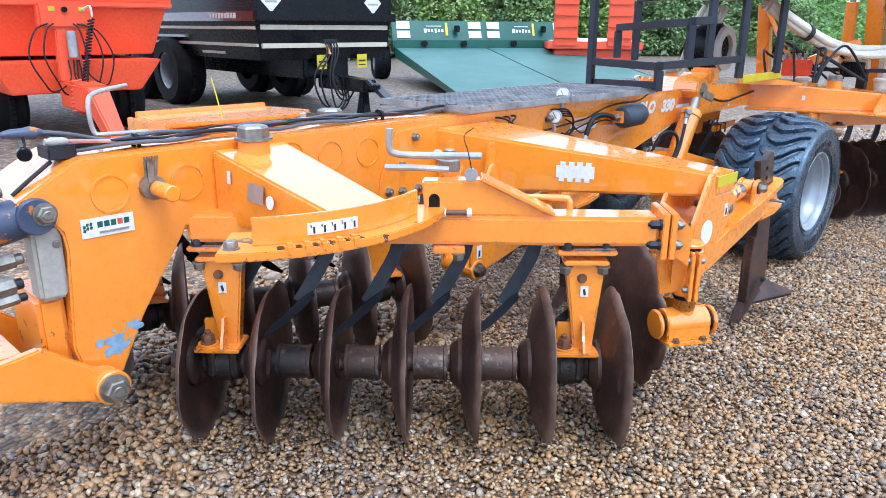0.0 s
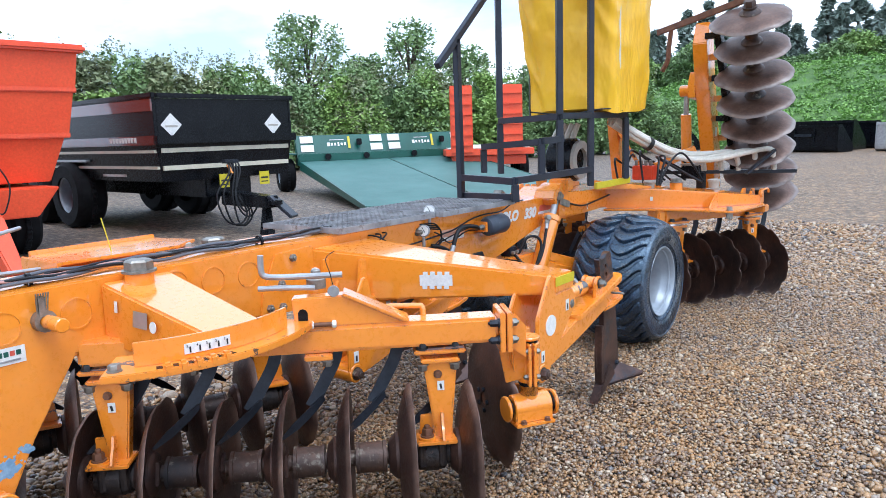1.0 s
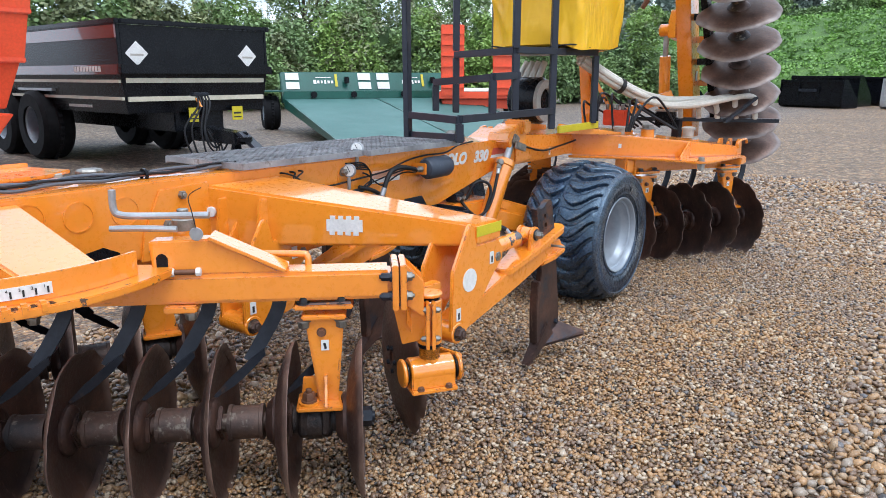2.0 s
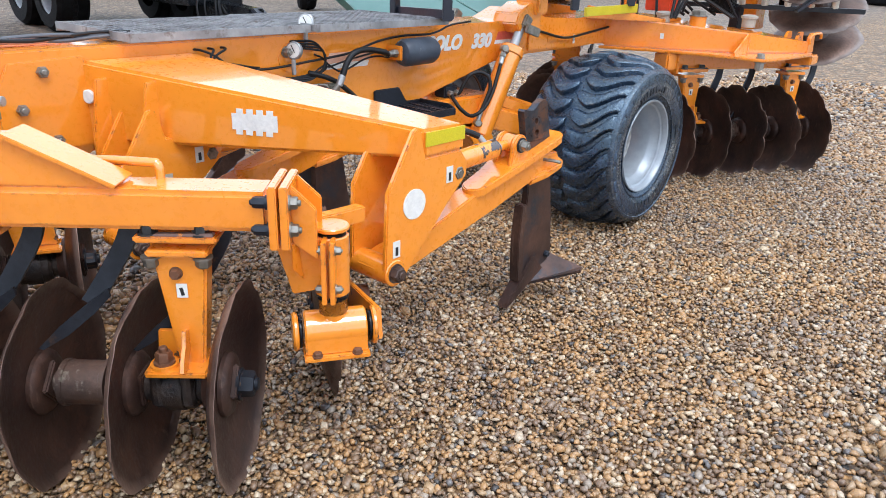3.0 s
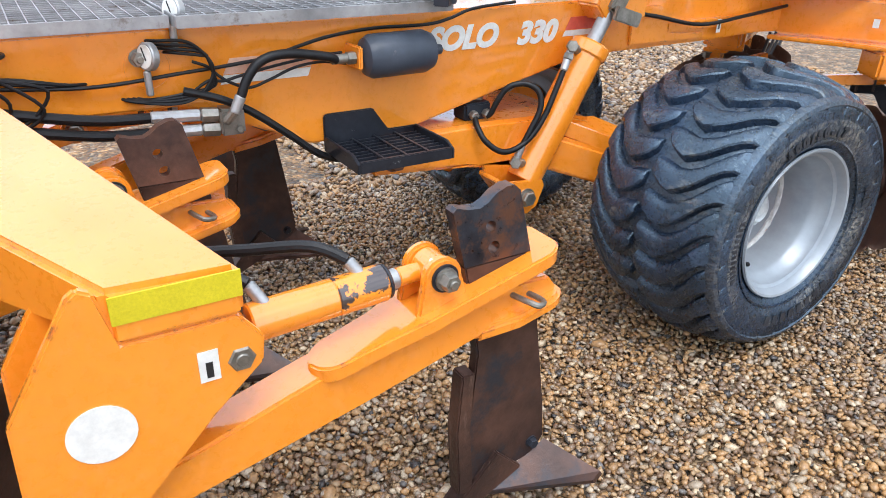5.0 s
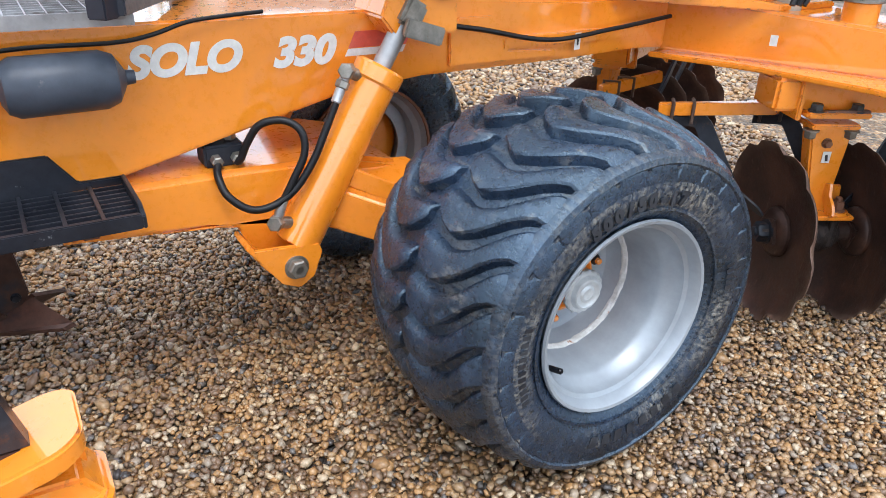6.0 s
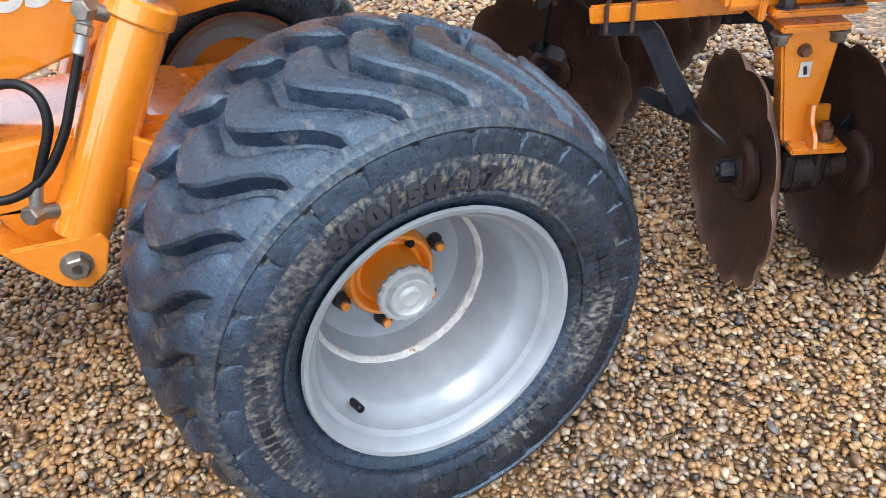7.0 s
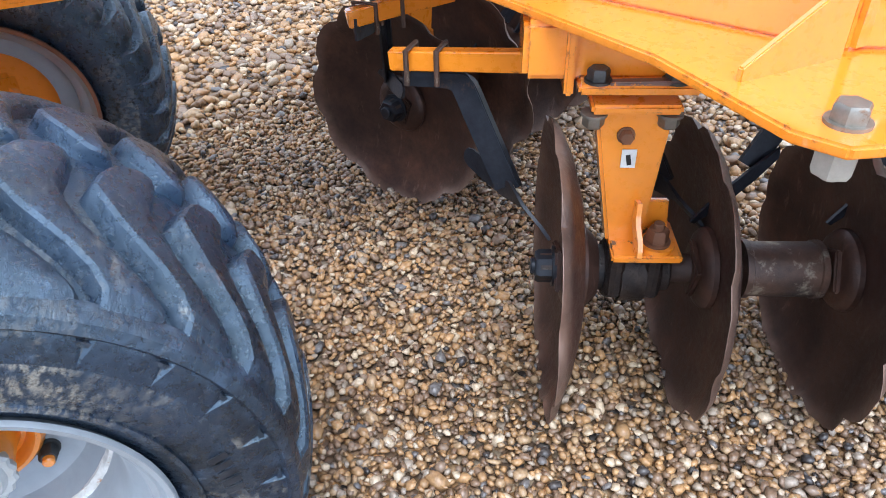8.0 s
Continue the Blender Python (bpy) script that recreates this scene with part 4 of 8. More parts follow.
def front_gang():
    gang((0.097, -3.494), U1, 7, 0.2295, 0.258, 0.266, 0.0, (0.115, 1.262), "front_disc_gang", DISC, hollow=1)
    u, n = Vector((*U1, 0)).normalized(), Vector((-U1[1], U1[0], 0)).normalized()
    at = lambda s, off=0.0, h=0.258: Vector((*FRONT_P0, h)) + u * s + n * off
    # square carrying beam with end plates
    q = lambda a, b, h: tuple(at(a, b, h))
    bm = hull8([q(0.03, 0.02, 0.69), q(0.03, 0.14, 0.69), q(0.03, 0.14, 0.785), q(0.03, 0.02, 0.785)], [q(1.52, 0.02, 0.69), q(1.52, 0.14, 0.69), q(1.52, 0.14, 0.785), q(1.52, 0.02, 0.785)], 0.012)
    gb = part("gang_beam", bm, ORANGE, cult)
    for a in (1.522, 1.548):
        part("end_plate", hull8([q(a, 0.0, 0.655), q(a, 0.16, 0.655), q(a, 0.16, 0.805), q(a, 0.0, 0.805)], [q(a + 0.02, 0.0, 0.655), q(a + 0.02, 0.16, 0.655), q(a + 0.02, 0.16, 0.805), q(a + 0.02, 0.0, 0.805)], 0.003), ORANGE, gb)
    for h in (0.700, 0.765):
        part("bolt", bolt(q(1.522, 0.018, h), -at(1) + at(0), 0.014, 0.03, 0.012), DARK_STEEL, gb)
        part("nut", bolt(q(1.568, 0.018, h), at(1) - at(0), 0.015, 0.016, 0.01), ZINC, gb)
    part("grab_handle", hose([q(1.250, 0.125, 0.780), q(1.250, 0.127, 0.806), q(1.244, 0.130, 0.817), q(1.230, 0.133, 0.820), q(1.10, 0.145, 0.820), q(1.02, 0.105, 0.820)], 0.011, 12, 4), ORANGE, gb)
    hanger(at, 0.122, 0.662, 0.328, off=0.045)
    hanger(at, 1.300, 0.662, 0.328, width=0.18, off=0.045)
    for s in (0.39, 0.86):
        part("clamp_plate", hull8([q(s - 0.05, 0.0, 0.668), q(s + 0.05, 0.0, 0.668), q(s + 0.05, 0.16, 0.668), q(s - 0.05, 0.16, 0.668)], [q(s - 0.05, 0.0, 0.688), q(s + 0.05, 0.0, 0.688), q(s + 0.05, 0.16, 0.688), q(s - 0.05, 0.16, 0.688)]), ORANGE, gb)
        part("bolt", bolt(q(s + 0.03, 0.015, 0.668), (0, 0, -1), 0.018, 0.02), ZINC, gb)
    for k in range(0, 6):
        scraper(at, 0.2295 * k, 0.17, 0.70)
    part("scraper_rail", bar(q(0.1, 0.20, 0.70), q(1.4, 0.20, 0.70), 0.04, 0.04), DARK_STEEL, cult)
    # lock tower with its tommy bars
    cx, cy = 0.674, -2.849
    s0 = (Vector((cx, cy, 0)) - at(0)).dot(Vector((*U1, 0)))
    tw = part("lock_tower", hull8([q(s0 - 0.075, 0.03, 0.785), q(s0 + 0.325, 0.03, 0.785), q(s0 + 0.325, 0.10, 0.785), q(s0 - 0.075, 0.10, 0.785)], [q(s0 - 0.083, 0.03, 0.893), q(s0 + 0.104, 0.03, 0.898), q(s0 + 0.104, 0.10, 0.898), q(s0 - 0.083, 0.10, 0.893)], 0.005), ORANGE, cult)
    # outline of a black face that paints the slot's shade on the solid tower
    slot_shade = [(s0 - 0.062, 0.786), (s0 - 0.062, 0.842), (s0 - 0.055, 0.852), (s0 - 0.044, 0.855), (s0 - 0.034, 0.850), (s0 - 0.028, 0.840), (s0 - 0.028, 0.800), (s0 + 0.055, 0.800), (s0 + 0.055, 0.788)]
    bm = bmesh.new()
    near, far = [bm.verts.new(q(a, 0.0275, h)) for a, h in slot_shade], [bm.verts.new(q(a, 0.033, h)) for a, h in slot_shade]
    bm.faces.new(near)
    for i in range(len(slot_shade)):
        bm.faces.new((near[i], near[(i + 1) % len(slot_shade)], far[(i + 1) % len(slot_shade)], far[i]))
    bmesh.ops.recalc_face_normals(bm, faces=bm.faces)
    part("tower_slot_shade", bm, BLACK, tw)
    part("stop_pin", cyl(q(s0 - 0.020, 0.020, 0.797), q(s0 + 0.062, 0.020, 0.797), 0.0085, 12), RUST_BAND, tw)
    for a in (-0.016, 0.064):
        part("pin_clip", cyl(q(s0 + a - 0.008, 0.019, 0.797), q(s0 + a + 0.008, 0.019, 0.797), 0.014, 8), WHITE, tw)
    part("ramp_flange", hull8([q(s0 + 0.098, 0.012, 0.899), q(s0 + 0.326, 0.012, 0.789), q(s0 + 0.326, 0.118, 0.789), q(s0 + 0.098, 0.118, 0.899)],
                              [q(s0 + 0.102, 0.012, 0.909), q(s0 + 0.334, 0.012, 0.797), q(s0 + 0.334, 0.118, 0.797), q(s0 + 0.102, 0.118, 0.909)], 0.002), ORANGE, tw)
    tag = part("hanging_tag", cyl(q(s0 + 0.068, 0.012, 0.918), q(s0 + 0.068, 0.015, 0.918), 0.021, 20, 0.001), GALV, tw, "round pale metal tag")
    part("tag_wire", hose([q(s0 + 0.068, 0.013, 0.937), q(s0 + 0.058, 0.02, 0.985), q(s0 + 0.045, 0.05, 1.03), q(s0 + 0.075, 0.09, 1.05)], 0.0016, 6, 5), BLACK, tag)
    part("post", cyl((cx, cy, 0.80), (cx, cy, 0.915), 0.034), ORANGE, tw)
    part("lock_collar", cyl((cx, cy, 0.905), (cx, cy, 0.945), 0.036, 28, 0.004), ZINC, tw)
    part("spindle", cyl((cx, cy, 0.94), (cx, cy, 0.975), 0.018), ZINC, tw)
    part("tommy_bar", hose([q(s0 + 0.10, 0.06, 0.968), q(s0 - 0.10, 0.065, 0.968), q(s0 - 0.165, 0.066, 0.972), q(s0 - 0.185, 0.066, 0.99), q(s0 - 0.185, 0.066, 1.05)], 0.011, 10, 6), GALV, tw)
    part("tommy_bar", hose([q(s0, 0.06, 0.925), q(s0 - 0.11, 0.06, 0.93), q(s0 - 0.20, 0.06, 0.93)], 0.010, 10, 3), GALV, tw)
    return at


def sector():
    """The curved adjusting plate with its raised rim, and the box arm that carries it."""
    c = Vector((0.205, -3.277, 0))
    arm = part("wing_bracket", hull8([(BX, -3.40, 0.73), (BX, -3.13, 0.73), (BX, -3.13, 0.975), (BX, -3.40, 0.975)], [(0.755, -3.375, 0.79), (0.755, -3.16, 0.79), (0.755, -3.16, 0.862), (0.755, -3.375, 0.862)], 0.008), ORANGE, cult)
    part("pivot_post", cyl((0.215, -3.277, 0.93), (0.215, -3.277, 1.0), 0.052), ORANGE, arm)
    part("pivot_nut", bolt((0.215, -3.277, 1.0), (0, 0, 1), 0.05, 0.038), ZINC, arm)
    m = facing((0.40, -3.397, 0.87), (0, -1, 0.12))
    part("type_plate", plate_at(m, 0.085, 0.055), GALV, arm)
    st = part("sticker", lathe([(0, 0), (0, 0.02), (0.0015, 0.02), (0.0015, 0)], (0.474, -3.396, 0.855), (0.474, -4.0, 0.91), 24), WHITE, arm)
    part("sticker", plate_at(facing((0.26, -3.401, 0.90), (0, -1, 0.05)), 0.018, 0.04), WHITE, arm)
    def arc(r, a):
        return (c.x + r * math.cos(a), c.y + r * math.sin(a))
    R1, R2, a0, a1 = 0.44, 0.64, radians(-41), radians(34)
    n = 22
    out = [arc(R2, a0 + (a1 - a0) * i / n) for i in range(n + 1)] + [arc(R1, a1 - (a1 - a0) * i / n) for i in range(n + 1)]
    pl = part("sector_plate", prism(out, "z", 0.788, 0.812, 0.003), ORANGE_WORN, cult)
    rim = [arc(0.580, a0 + 0.14 + (a1 - a0 - 0.34) * i / n) for i in range(n + 1)] + [arc(0.568, a1 - 0.20 - (a1 - a0 - 0.34) * i / n) for i in range(n + 1)]
    rimo = part("rim_band", prism(rim, "z", 0.812, 0.885, 0.002), ORANGE, pl)
    turned = lambda r, a: Matrix.Translation((*arc(r, a), 0.0)) @ Matrix.Rotation(a, 4, "Z")
    for i in range(6):
        a = radians(-26.5 + 4.0 * i)
        if i < 5:
            lugm = box((-0.016, -0.014, 0.792), (0.016, 0.014, 0.826), 0.007)
            bmesh.ops.transform(lugm, matrix=turned(0.627, a + radians(2.0)), verts=lugm.verts)
            part("adjusting_tooth", lugm, ORANGE_WORN, pl)
        # thin black patch paints the notch's shade; the plate itself is uncut
        gap_shade = prism([(-0.014, -0.008), (0.014, -0.010), (0.014, 0.010), (-0.014, 0.008)], "z", 0.8115, 0.8130, 0)
        bmesh.ops.transform(gap_shade, matrix=turned(0.616, a), verts=gap_shade.verts)
        part("notch", gap_shade, BLACK, pl)
    rngw = random.Random(21)
    bare = [(arc(0.505 + rngw.uniform(-0.012, 0.012), radians(-39 + 1.1 * i))) for i in range(10)] + [(arc(0.572 - 0.004 * i + rngw.uniform(-0.010, 0.010), radians(-29 - 1.1 * i))) for i in range(9)]
    part("bare_patch", prism(bare, "z", 0.8118, 0.8128, 0), RUST_PRIMER, pl, "bare brown patch where paint has worn off")
    # numbered scale
    seg = [arc(0.5825, radians(-19 + 14.4 * i / 8)) for i in range(9)] + [arc(0.580, radians(-19 + 14.4 * (8 - i) / 8)) for i in range(9)]
    sc = part("scale_label", prism(seg, "z", 0.828, 0.860, 0), WHITE, pl, "white scale label with black marks")
    for i, ch in enumerate("54321"):
        a = radians(-17.3 + 2.9 * i)
        x, y = arc(0.5835, a)
        mm = facing((x, y, 0.841), (math.cos(a), math.sin(a), 0))
        part("mark", plate_at(mm, 0.005, 0.018, 0.001), INK, sc)
        words(ch, 0.012, mm @ pose(-0.008, 0.010, 0), INK, sc, "numeral", 0.0005)
    x, y = arc(0.596, radians(-38))
    part("bolt", bolt((x, y, 0.812), (0, 0, 1), 0.018, 0.018), ZINC, pl)
    return arm


AT = front_gang()
sector()


def left_front_gang():
    """The second front gang, which crosses below the beam."""
    g, at = gang((0.05, -2.485), (-0.44, -0.90), 6, 0.235, 0.262, 0.268, 0.0, (0.1175, 1.0575), "front_disc_gang", DISC, hollow=-1)
    q = lambda a, b, h: tuple(at(a, b, h))
    part("gang_beam", hull8([q(0.0, -0.14, 0.585), q(0.0, -0.02, 0.585), q(0.0, -0.02, 0.68), q(0.0, -0.14, 0.68)], [q(1.3, -0.14, 0.585), q(1.3, -0.02, 0.585), q(1.3, -0.02, 0.68), q(1.3, -0.14, 0.68)], 0.012), ORANGE, cult)
    for s in (0.1175, 1.0575):
        hanger(at, s, 0.572, 0.335)
    for k in range(0, 5):
        scraper(at, 0.235 * k, -0.12, 0.64)


left_front_gang()


def top_cover():
    c = part("cover_plate", prism([(-0.36, -3.40), (-0.06, -3.43), (-0.03, -2.95), (-0.14, -2.80), (-0.36, -2.86)], "z", 1.020, 1.034, 0.003), ORANGE, cult)
    part("lip", box((-0.372, -3.40, 0.93), (-0.36, -2.86, 1.05), 0.003), ORANGE, c)
    part("lip", box((-0.36, -3.435, 0.985), (-0.06, -3.42, 1.034), 0.003), ORANGE, c)
    part("crank_rod", hose([(-0.20, -3.43, 1.0), (-0.22, -3.56, 1.0), (-0.235, -3.60, 1.01), (-0.24, -3.605, 1.10), (-0.29, -3.56, 1.13), (-0.42, -3.40, 1.14)], 0.008, 10, 5), GALV, c)
    part("pivot_nut", bolt((-0.05, -2.77, 0.995), (0, 0, 1), 0.05, 0.038), ZINC, cult)
    part("grease_pot", cyl((-0.09, -2.88, 0.995), (-0.09, -2.88, 1.03), 0.022), GREYBOX, cult)


top_cover()


# ---------------------------------------------------------------- wing arm with its tine legs
def wing_arm():
    a = [(0.165, -2.41, 0.70), (0.165, -2.02, 0.70), (0.165, -2.02, 0.955), (0.165, -2.41, 0.955)]
    b = [(1.14, -1.863, 0.735), (1.14, -1.677, 0.735), (1.14, -1.677, 0.815), (1.14, -1.863, 0.822)]
    w = part("wing_arm", hull8(a, b, 0.010), ORANGE, cult)
    part("tape", box((1.139, -1.858, 0.770), (1.1425, -1.682, 0.812), 0), TAPE, w, "yellow reflective tape")
    fd = Vector((0.975, 0.547, 0)).normalized()
    fn = Vector((0.489, -0.872, 0))
    def on(x, z, off=0.0):
        t = (x - 0.165) / 0.975
        return Vector((x, -2.41 + 0.547 * t, z)) + fn * off
    # stepped sticker
    m = facing(on(0.675, 0.803, 0.001), fn)
    st = bmesh.new()
    add(st, plate_at(m, 0.150, 0.050))
    for i in range(4):
        add(st, plate_at(m @ pose(-0.048 + 0.033 * i, 0.032, 0), 0.022, 0.016))
        add(st, plate_at(m @ pose(-0.052 + 0.033 * i, -0.032, 0), 0.022, 0.016))
    part("sticker", st, WHITE, w, "off-white stepped sticker")
    # gusset plates along the beam side of the arm
    for x in (0.235, 0.385):
        y0 = on(x, 0.91).y
        part("gusset", prism([(y0 - 0.055, 0.56), (y0 - 0.055, 0.72), (y0 - 0.028, 0.905), (y0 + 0.01, 0.905), (y0 + 0.05, 0.70), (y0 + 0.05, 0.55)], "x", x - 0.009, x + 0.009, 0.003), ORANGE, w)
    part("round_plug", cyl(on(0.185, 0.845, 0.0), on(0.185, 0.845, 0.012), 0.022), WHITE, w)
    return w


def tine_leg(dx, dy, cheeks=True, reflector=True):
    """A sprung leg: cheek plates, trailing arm, ram and tine with its point."""
    sh = Vector((dx, dy, 0))
    P = lambda x, y, z: tuple(Vector((x, y, z)) + sh)
    def pr(outline, lo, hi, bev=0.003):
        return prism([(y + dy, z) for y, z in outline], "x", lo + dx, hi + dx, bev)
    arm_side = [(-2.02, 0.42), (-2.005, 0.372), (-1.96, 0.355), (-1.90, 0.365), (-1.45, 0.468), (-1.20, 0.535), (-1.05, 0.575), (-1.045, 0.585), (-1.07, 0.620), (-1.22, 0.625), (-1.40, 0.585), (-1.56, 0.548), (-1.80, 0.475), (-1.95, 0.445)]
    arm = part("trailing_arm", pr(arm_side, 1.010, 1.095, 0.008), ORANGE, cult)
    # plates that hold the tine: a long one with a rounded nose on top, a short one below
    cor = [(math.cos(radians(9 * k)), math.sin(radians(9 * k))) for k in range(11)]
    for z0, nose, th, yt in ((0.662, -1.565, 0.032, -1.056), (0.562, -1.235, 0.030, -1.038)):
        tip = [(1.020 - 0.030 * c, yt - 0.045 + 0.045 * n) for c, n in cor] + [(1.085 + 0.038 * c, yt - 0.045 + 0.045 * n) for c, n in cor[::-1]]
        if nose < -1.5:
            end = [(1.123, -1.36), (1.116, -1.43)] + [(1.064 + 0.048 * c, nose + 0.05 - 0.05 * n) for c, n in cor] + [(1.064 - 0.048 * c, nose + 0.05 - 0.05 * n) for c, n in cor[::-1]] + [(1.008, -1.43), (0.990, -1.36)]
        else:
            end = [(1.121, -1.15), (1.094, nose), (1.012, nose), (0.990, -1.15)]
        bm = prism([(x + dx, y + dy) for x, y in tip + end], "z", z0, z0 + th, 0.008)
        for v in bm.verts:
            v.co.z += 0.255 * (v.co.y - dy - yt)
        part("flange", bm, ORANGE, arm)
    part("web", pr([(-1.12, 0.60), (-1.06, 0.60), (-1.06, 0.68), (-1.12, 0.68)], 1.03, 1.05, 0.002), ORANGE, arm)
    for x in (1.012, 1.082):
        part("clevis", pr([(-1.372, 0.598)] + [(-1.318 - 0.040 * math.cos(radians(12 * k)), 0.680 + 0.040 * math.sin(radians(12 * k))) for k in range(16)] + [(-1.262, 0.625)], x, x + 0.018, 0.005), ORANGE, arm)
    part("washer", ring(P(1.100, -1.316, 0.682), P(1.104, -1.316, 0.682), 0.012, 0.027), BLACK_WORN, arm)
    part("pin", cyl(P(1.0, -1.316, 0.682), P(1.104, -1.316, 0.682), 0.017), ZINC, arm)
    part("bolt", bolt(P(1.104, -1.316, 0.682), (1, 0, 0), 0.018, 0.022, 0.010), ZINC, arm)
    part("lock_pin", hose([P(1.06, -1.165, 0.60), P(1.13, -1.15, 0.602), P(1.15, -1.135, 0.598), P(1.13, -1.11, 0.592), P(1.09, -1.12, 0.594)], 0.006, 8, 5), ZINC, arm)
    part("pivot_tube", cyl(P(0.965, -1.977, 0.402), P(1.14, -1.977, 0.402), 0.042), ORANGE, arm)
    part("pivot_bolt", bolt(P(1.136, -1.977, 0.402), (1, 0, 0), 0.025, 0.024, 0.010), SHAFT, arm)
    # ram
    ram = part("hydraulic_ram", cyl(P(1.05, -1.655, 0.664), P(1.05, -1.505, 0.6715), 0.034, 24), ORANGE, cult, "orange ram with flaked paint")
    part("barrel_end", cyl(P(1.05, -1.507, 0.6714), P(1.05, -1.412, 0.6763), 0.0342, 24), FLAKED, ram, "ram barrel end with flaked paint")
    part("gland", cyl(P(1.05, -1.413, 0.6762), P(1.05, -1.404, 0.677), 0.032), BLACK_WORN, ram)
    part("rod", cyl(P(1.05, -1.41, 0.676), P(1.05, -1.385, 0.6775), 0.019), GALV, ram)
    part("rod_sleeve", cyl(P(1.05, -1.386, 0.6775), P(1.05, -1.34, 0.680), 0.018), ORANGE, ram)
    part("rod_eye", cyl(P(1.03, -1.316, 0.682), P(1.075, -1.316, 0.682), 0.032), ORANGE, ram)
    part("base_eye", cyl(P(1.02, -1.693, 0.662), P(1.085, -1.693, 0.662), 0.036), ORANGE, ram)
    part("pin", cyl(P(0.97, -1.693, 0.662), P(1.12, -1.693, 0.662), 0.018), ZINC, ram)
    part("bolt", bolt(P(1.118, -1.693, 0.660), (1, 0, 0), 0.022, 0.018, 0.006), ZINC, ram)
    part("pin_collar", ring(P(1.095, -1.693, 0.660), P(1.118, -1.693, 0.660), 0.016, 0.036), ORANGE, ram)
    for y in (-1.625, -1.45):
        part("hose_fitting", cyl(P(1.05, y, 0.69), P(1.03, y - 0.02, 0.725), 0.011), GALV, ram)
        part("hose", hose([P(1.03, y - 0.02, 0.725), P(0.99, y - 0.07, 0.745), P(0.93, y - 0.16, 0.735), P(0.86, y - 0.25, 0.72)], 0.011, 10, 6), HOSE, ram)
    # tine
    low_side = [(-1.112, 0.68), (-1.080, 0.52), (-1.045, 0.30), (-1.035, 0.20), (-1.06, 0.16), (-1.14, 0.145), (-1.23, 0.135), (-1.245, 0.25), (-1.235, 0.37), (-1.225, 0.48), (-1.245, 0.60), (-1.262, 0.68)]
    t = part("tine", pr(low_side, 1.055, 1.083, 0.003), TINE, cult, "worn brown steel tine")
    # the head in two halves that meet round its bolt holes
    def half(y, z, r, sgn):
        return [(y + sgn * r * math.sin(math.pi * k / 8), z + r * math.cos(math.pi * k / 8)) for k in range(9)]
    mid = half(-1.208, 0.752, 0.0115, 1) + half(-1.199, 0.708, 0.0125, 1)
    head = pr([(-1.200, 0.814)] + mid + [(-1.192, 0.68), (-1.112, 0.68), (-1.146, 0.812), (-1.160, 0.824), (-1.176, 0.824)], 1.055, 1.083, 0)
    mid = half(-1.208, 0.752, 0.0115, -1) + half(-1.199, 0.708, 0.0125, -1)
    add(head, pr([(-1.200, 0.814)] + mid + [(-1.192, 0.68), (-1.262, 0.68), (-1.290, 0.794), (-1.282, 0.801), (-1.258, 0.794), (-1.232, 0.792), (-1.216, 0.800)], 1.055, 1.083, 0))
    part("tine_head", head, TINE_HEAD if reflector else RUSTY_HEAD, t, "blued steel tine head with two bolt holes" if reflector else "rusty brown tine head with two bolt holes")
    part("shin", pr([(-1.262, 0.13), (-1.272, 0.30), (-1.262, 0.44), (-1.232, 0.44), (-1.238, 0.30), (-1.225, 0.13)], 1.049, 1.089, 0.003), DISC, t)
    part("point", hull8([P(1.045, -1.325, 0.035), P(1.093, -1.325, 0.035), P(1.091, -1.315, 0.055), P(1.047, -1.315, 0.055)], [P(1.043, -1.10, 0.145), P(1.095, -1.10, 0.145), P(1.095, -1.17, 0.215), P(1.043, -1.17, 0.215)], 0.003), DISC, t)
    for s in (1, -1):
        bm = bmesh.new()
        vs = [bm.verts.new(P(1.069 + s * a, y, z)) for a, y, z in ((0.012, -1.20, 0.105), (0.125, -0.975, 0.125), (0.115, -0.945, 0.130), (0.012, -1.03, 0.185))]
        f1 = bm.faces.new(vs)
        r = bmesh.ops.extrude_face_region(bm, geom=[f1])
        bmesh.ops.translate(bm, vec=(0, 0.008, -0.012), verts=[v for v in r["geom"] if isinstance(v, bmesh.types.BMVert)])
        bmesh.ops.recalc_face_normals(bm, faces=bm.faces)
        part("wing_share", bm, TINE if cheeks else RUSTY_HEAD, t)
    part("share_bolt", bolt(P(1.083, -1.07, 0.195), (1, 0, 0), 0.012, 0.012), DARK_STEEL, t)
    if not cheeks:
        return
    cheek = [(-1.891, 0.83), (-1.905, 0.82), (-2.006, 0.654), (-2.016, 0.415), (-2.008, 0.384), (-1.982, 0.364), (-1.945, 0.368), (-1.915, 0.395), (-1.74, 0.575), (-1.66, 0.645), (-1.655, 0.69), (-1.69, 0.735), (-1.85, 0.735), (-1.872, 0.82)]
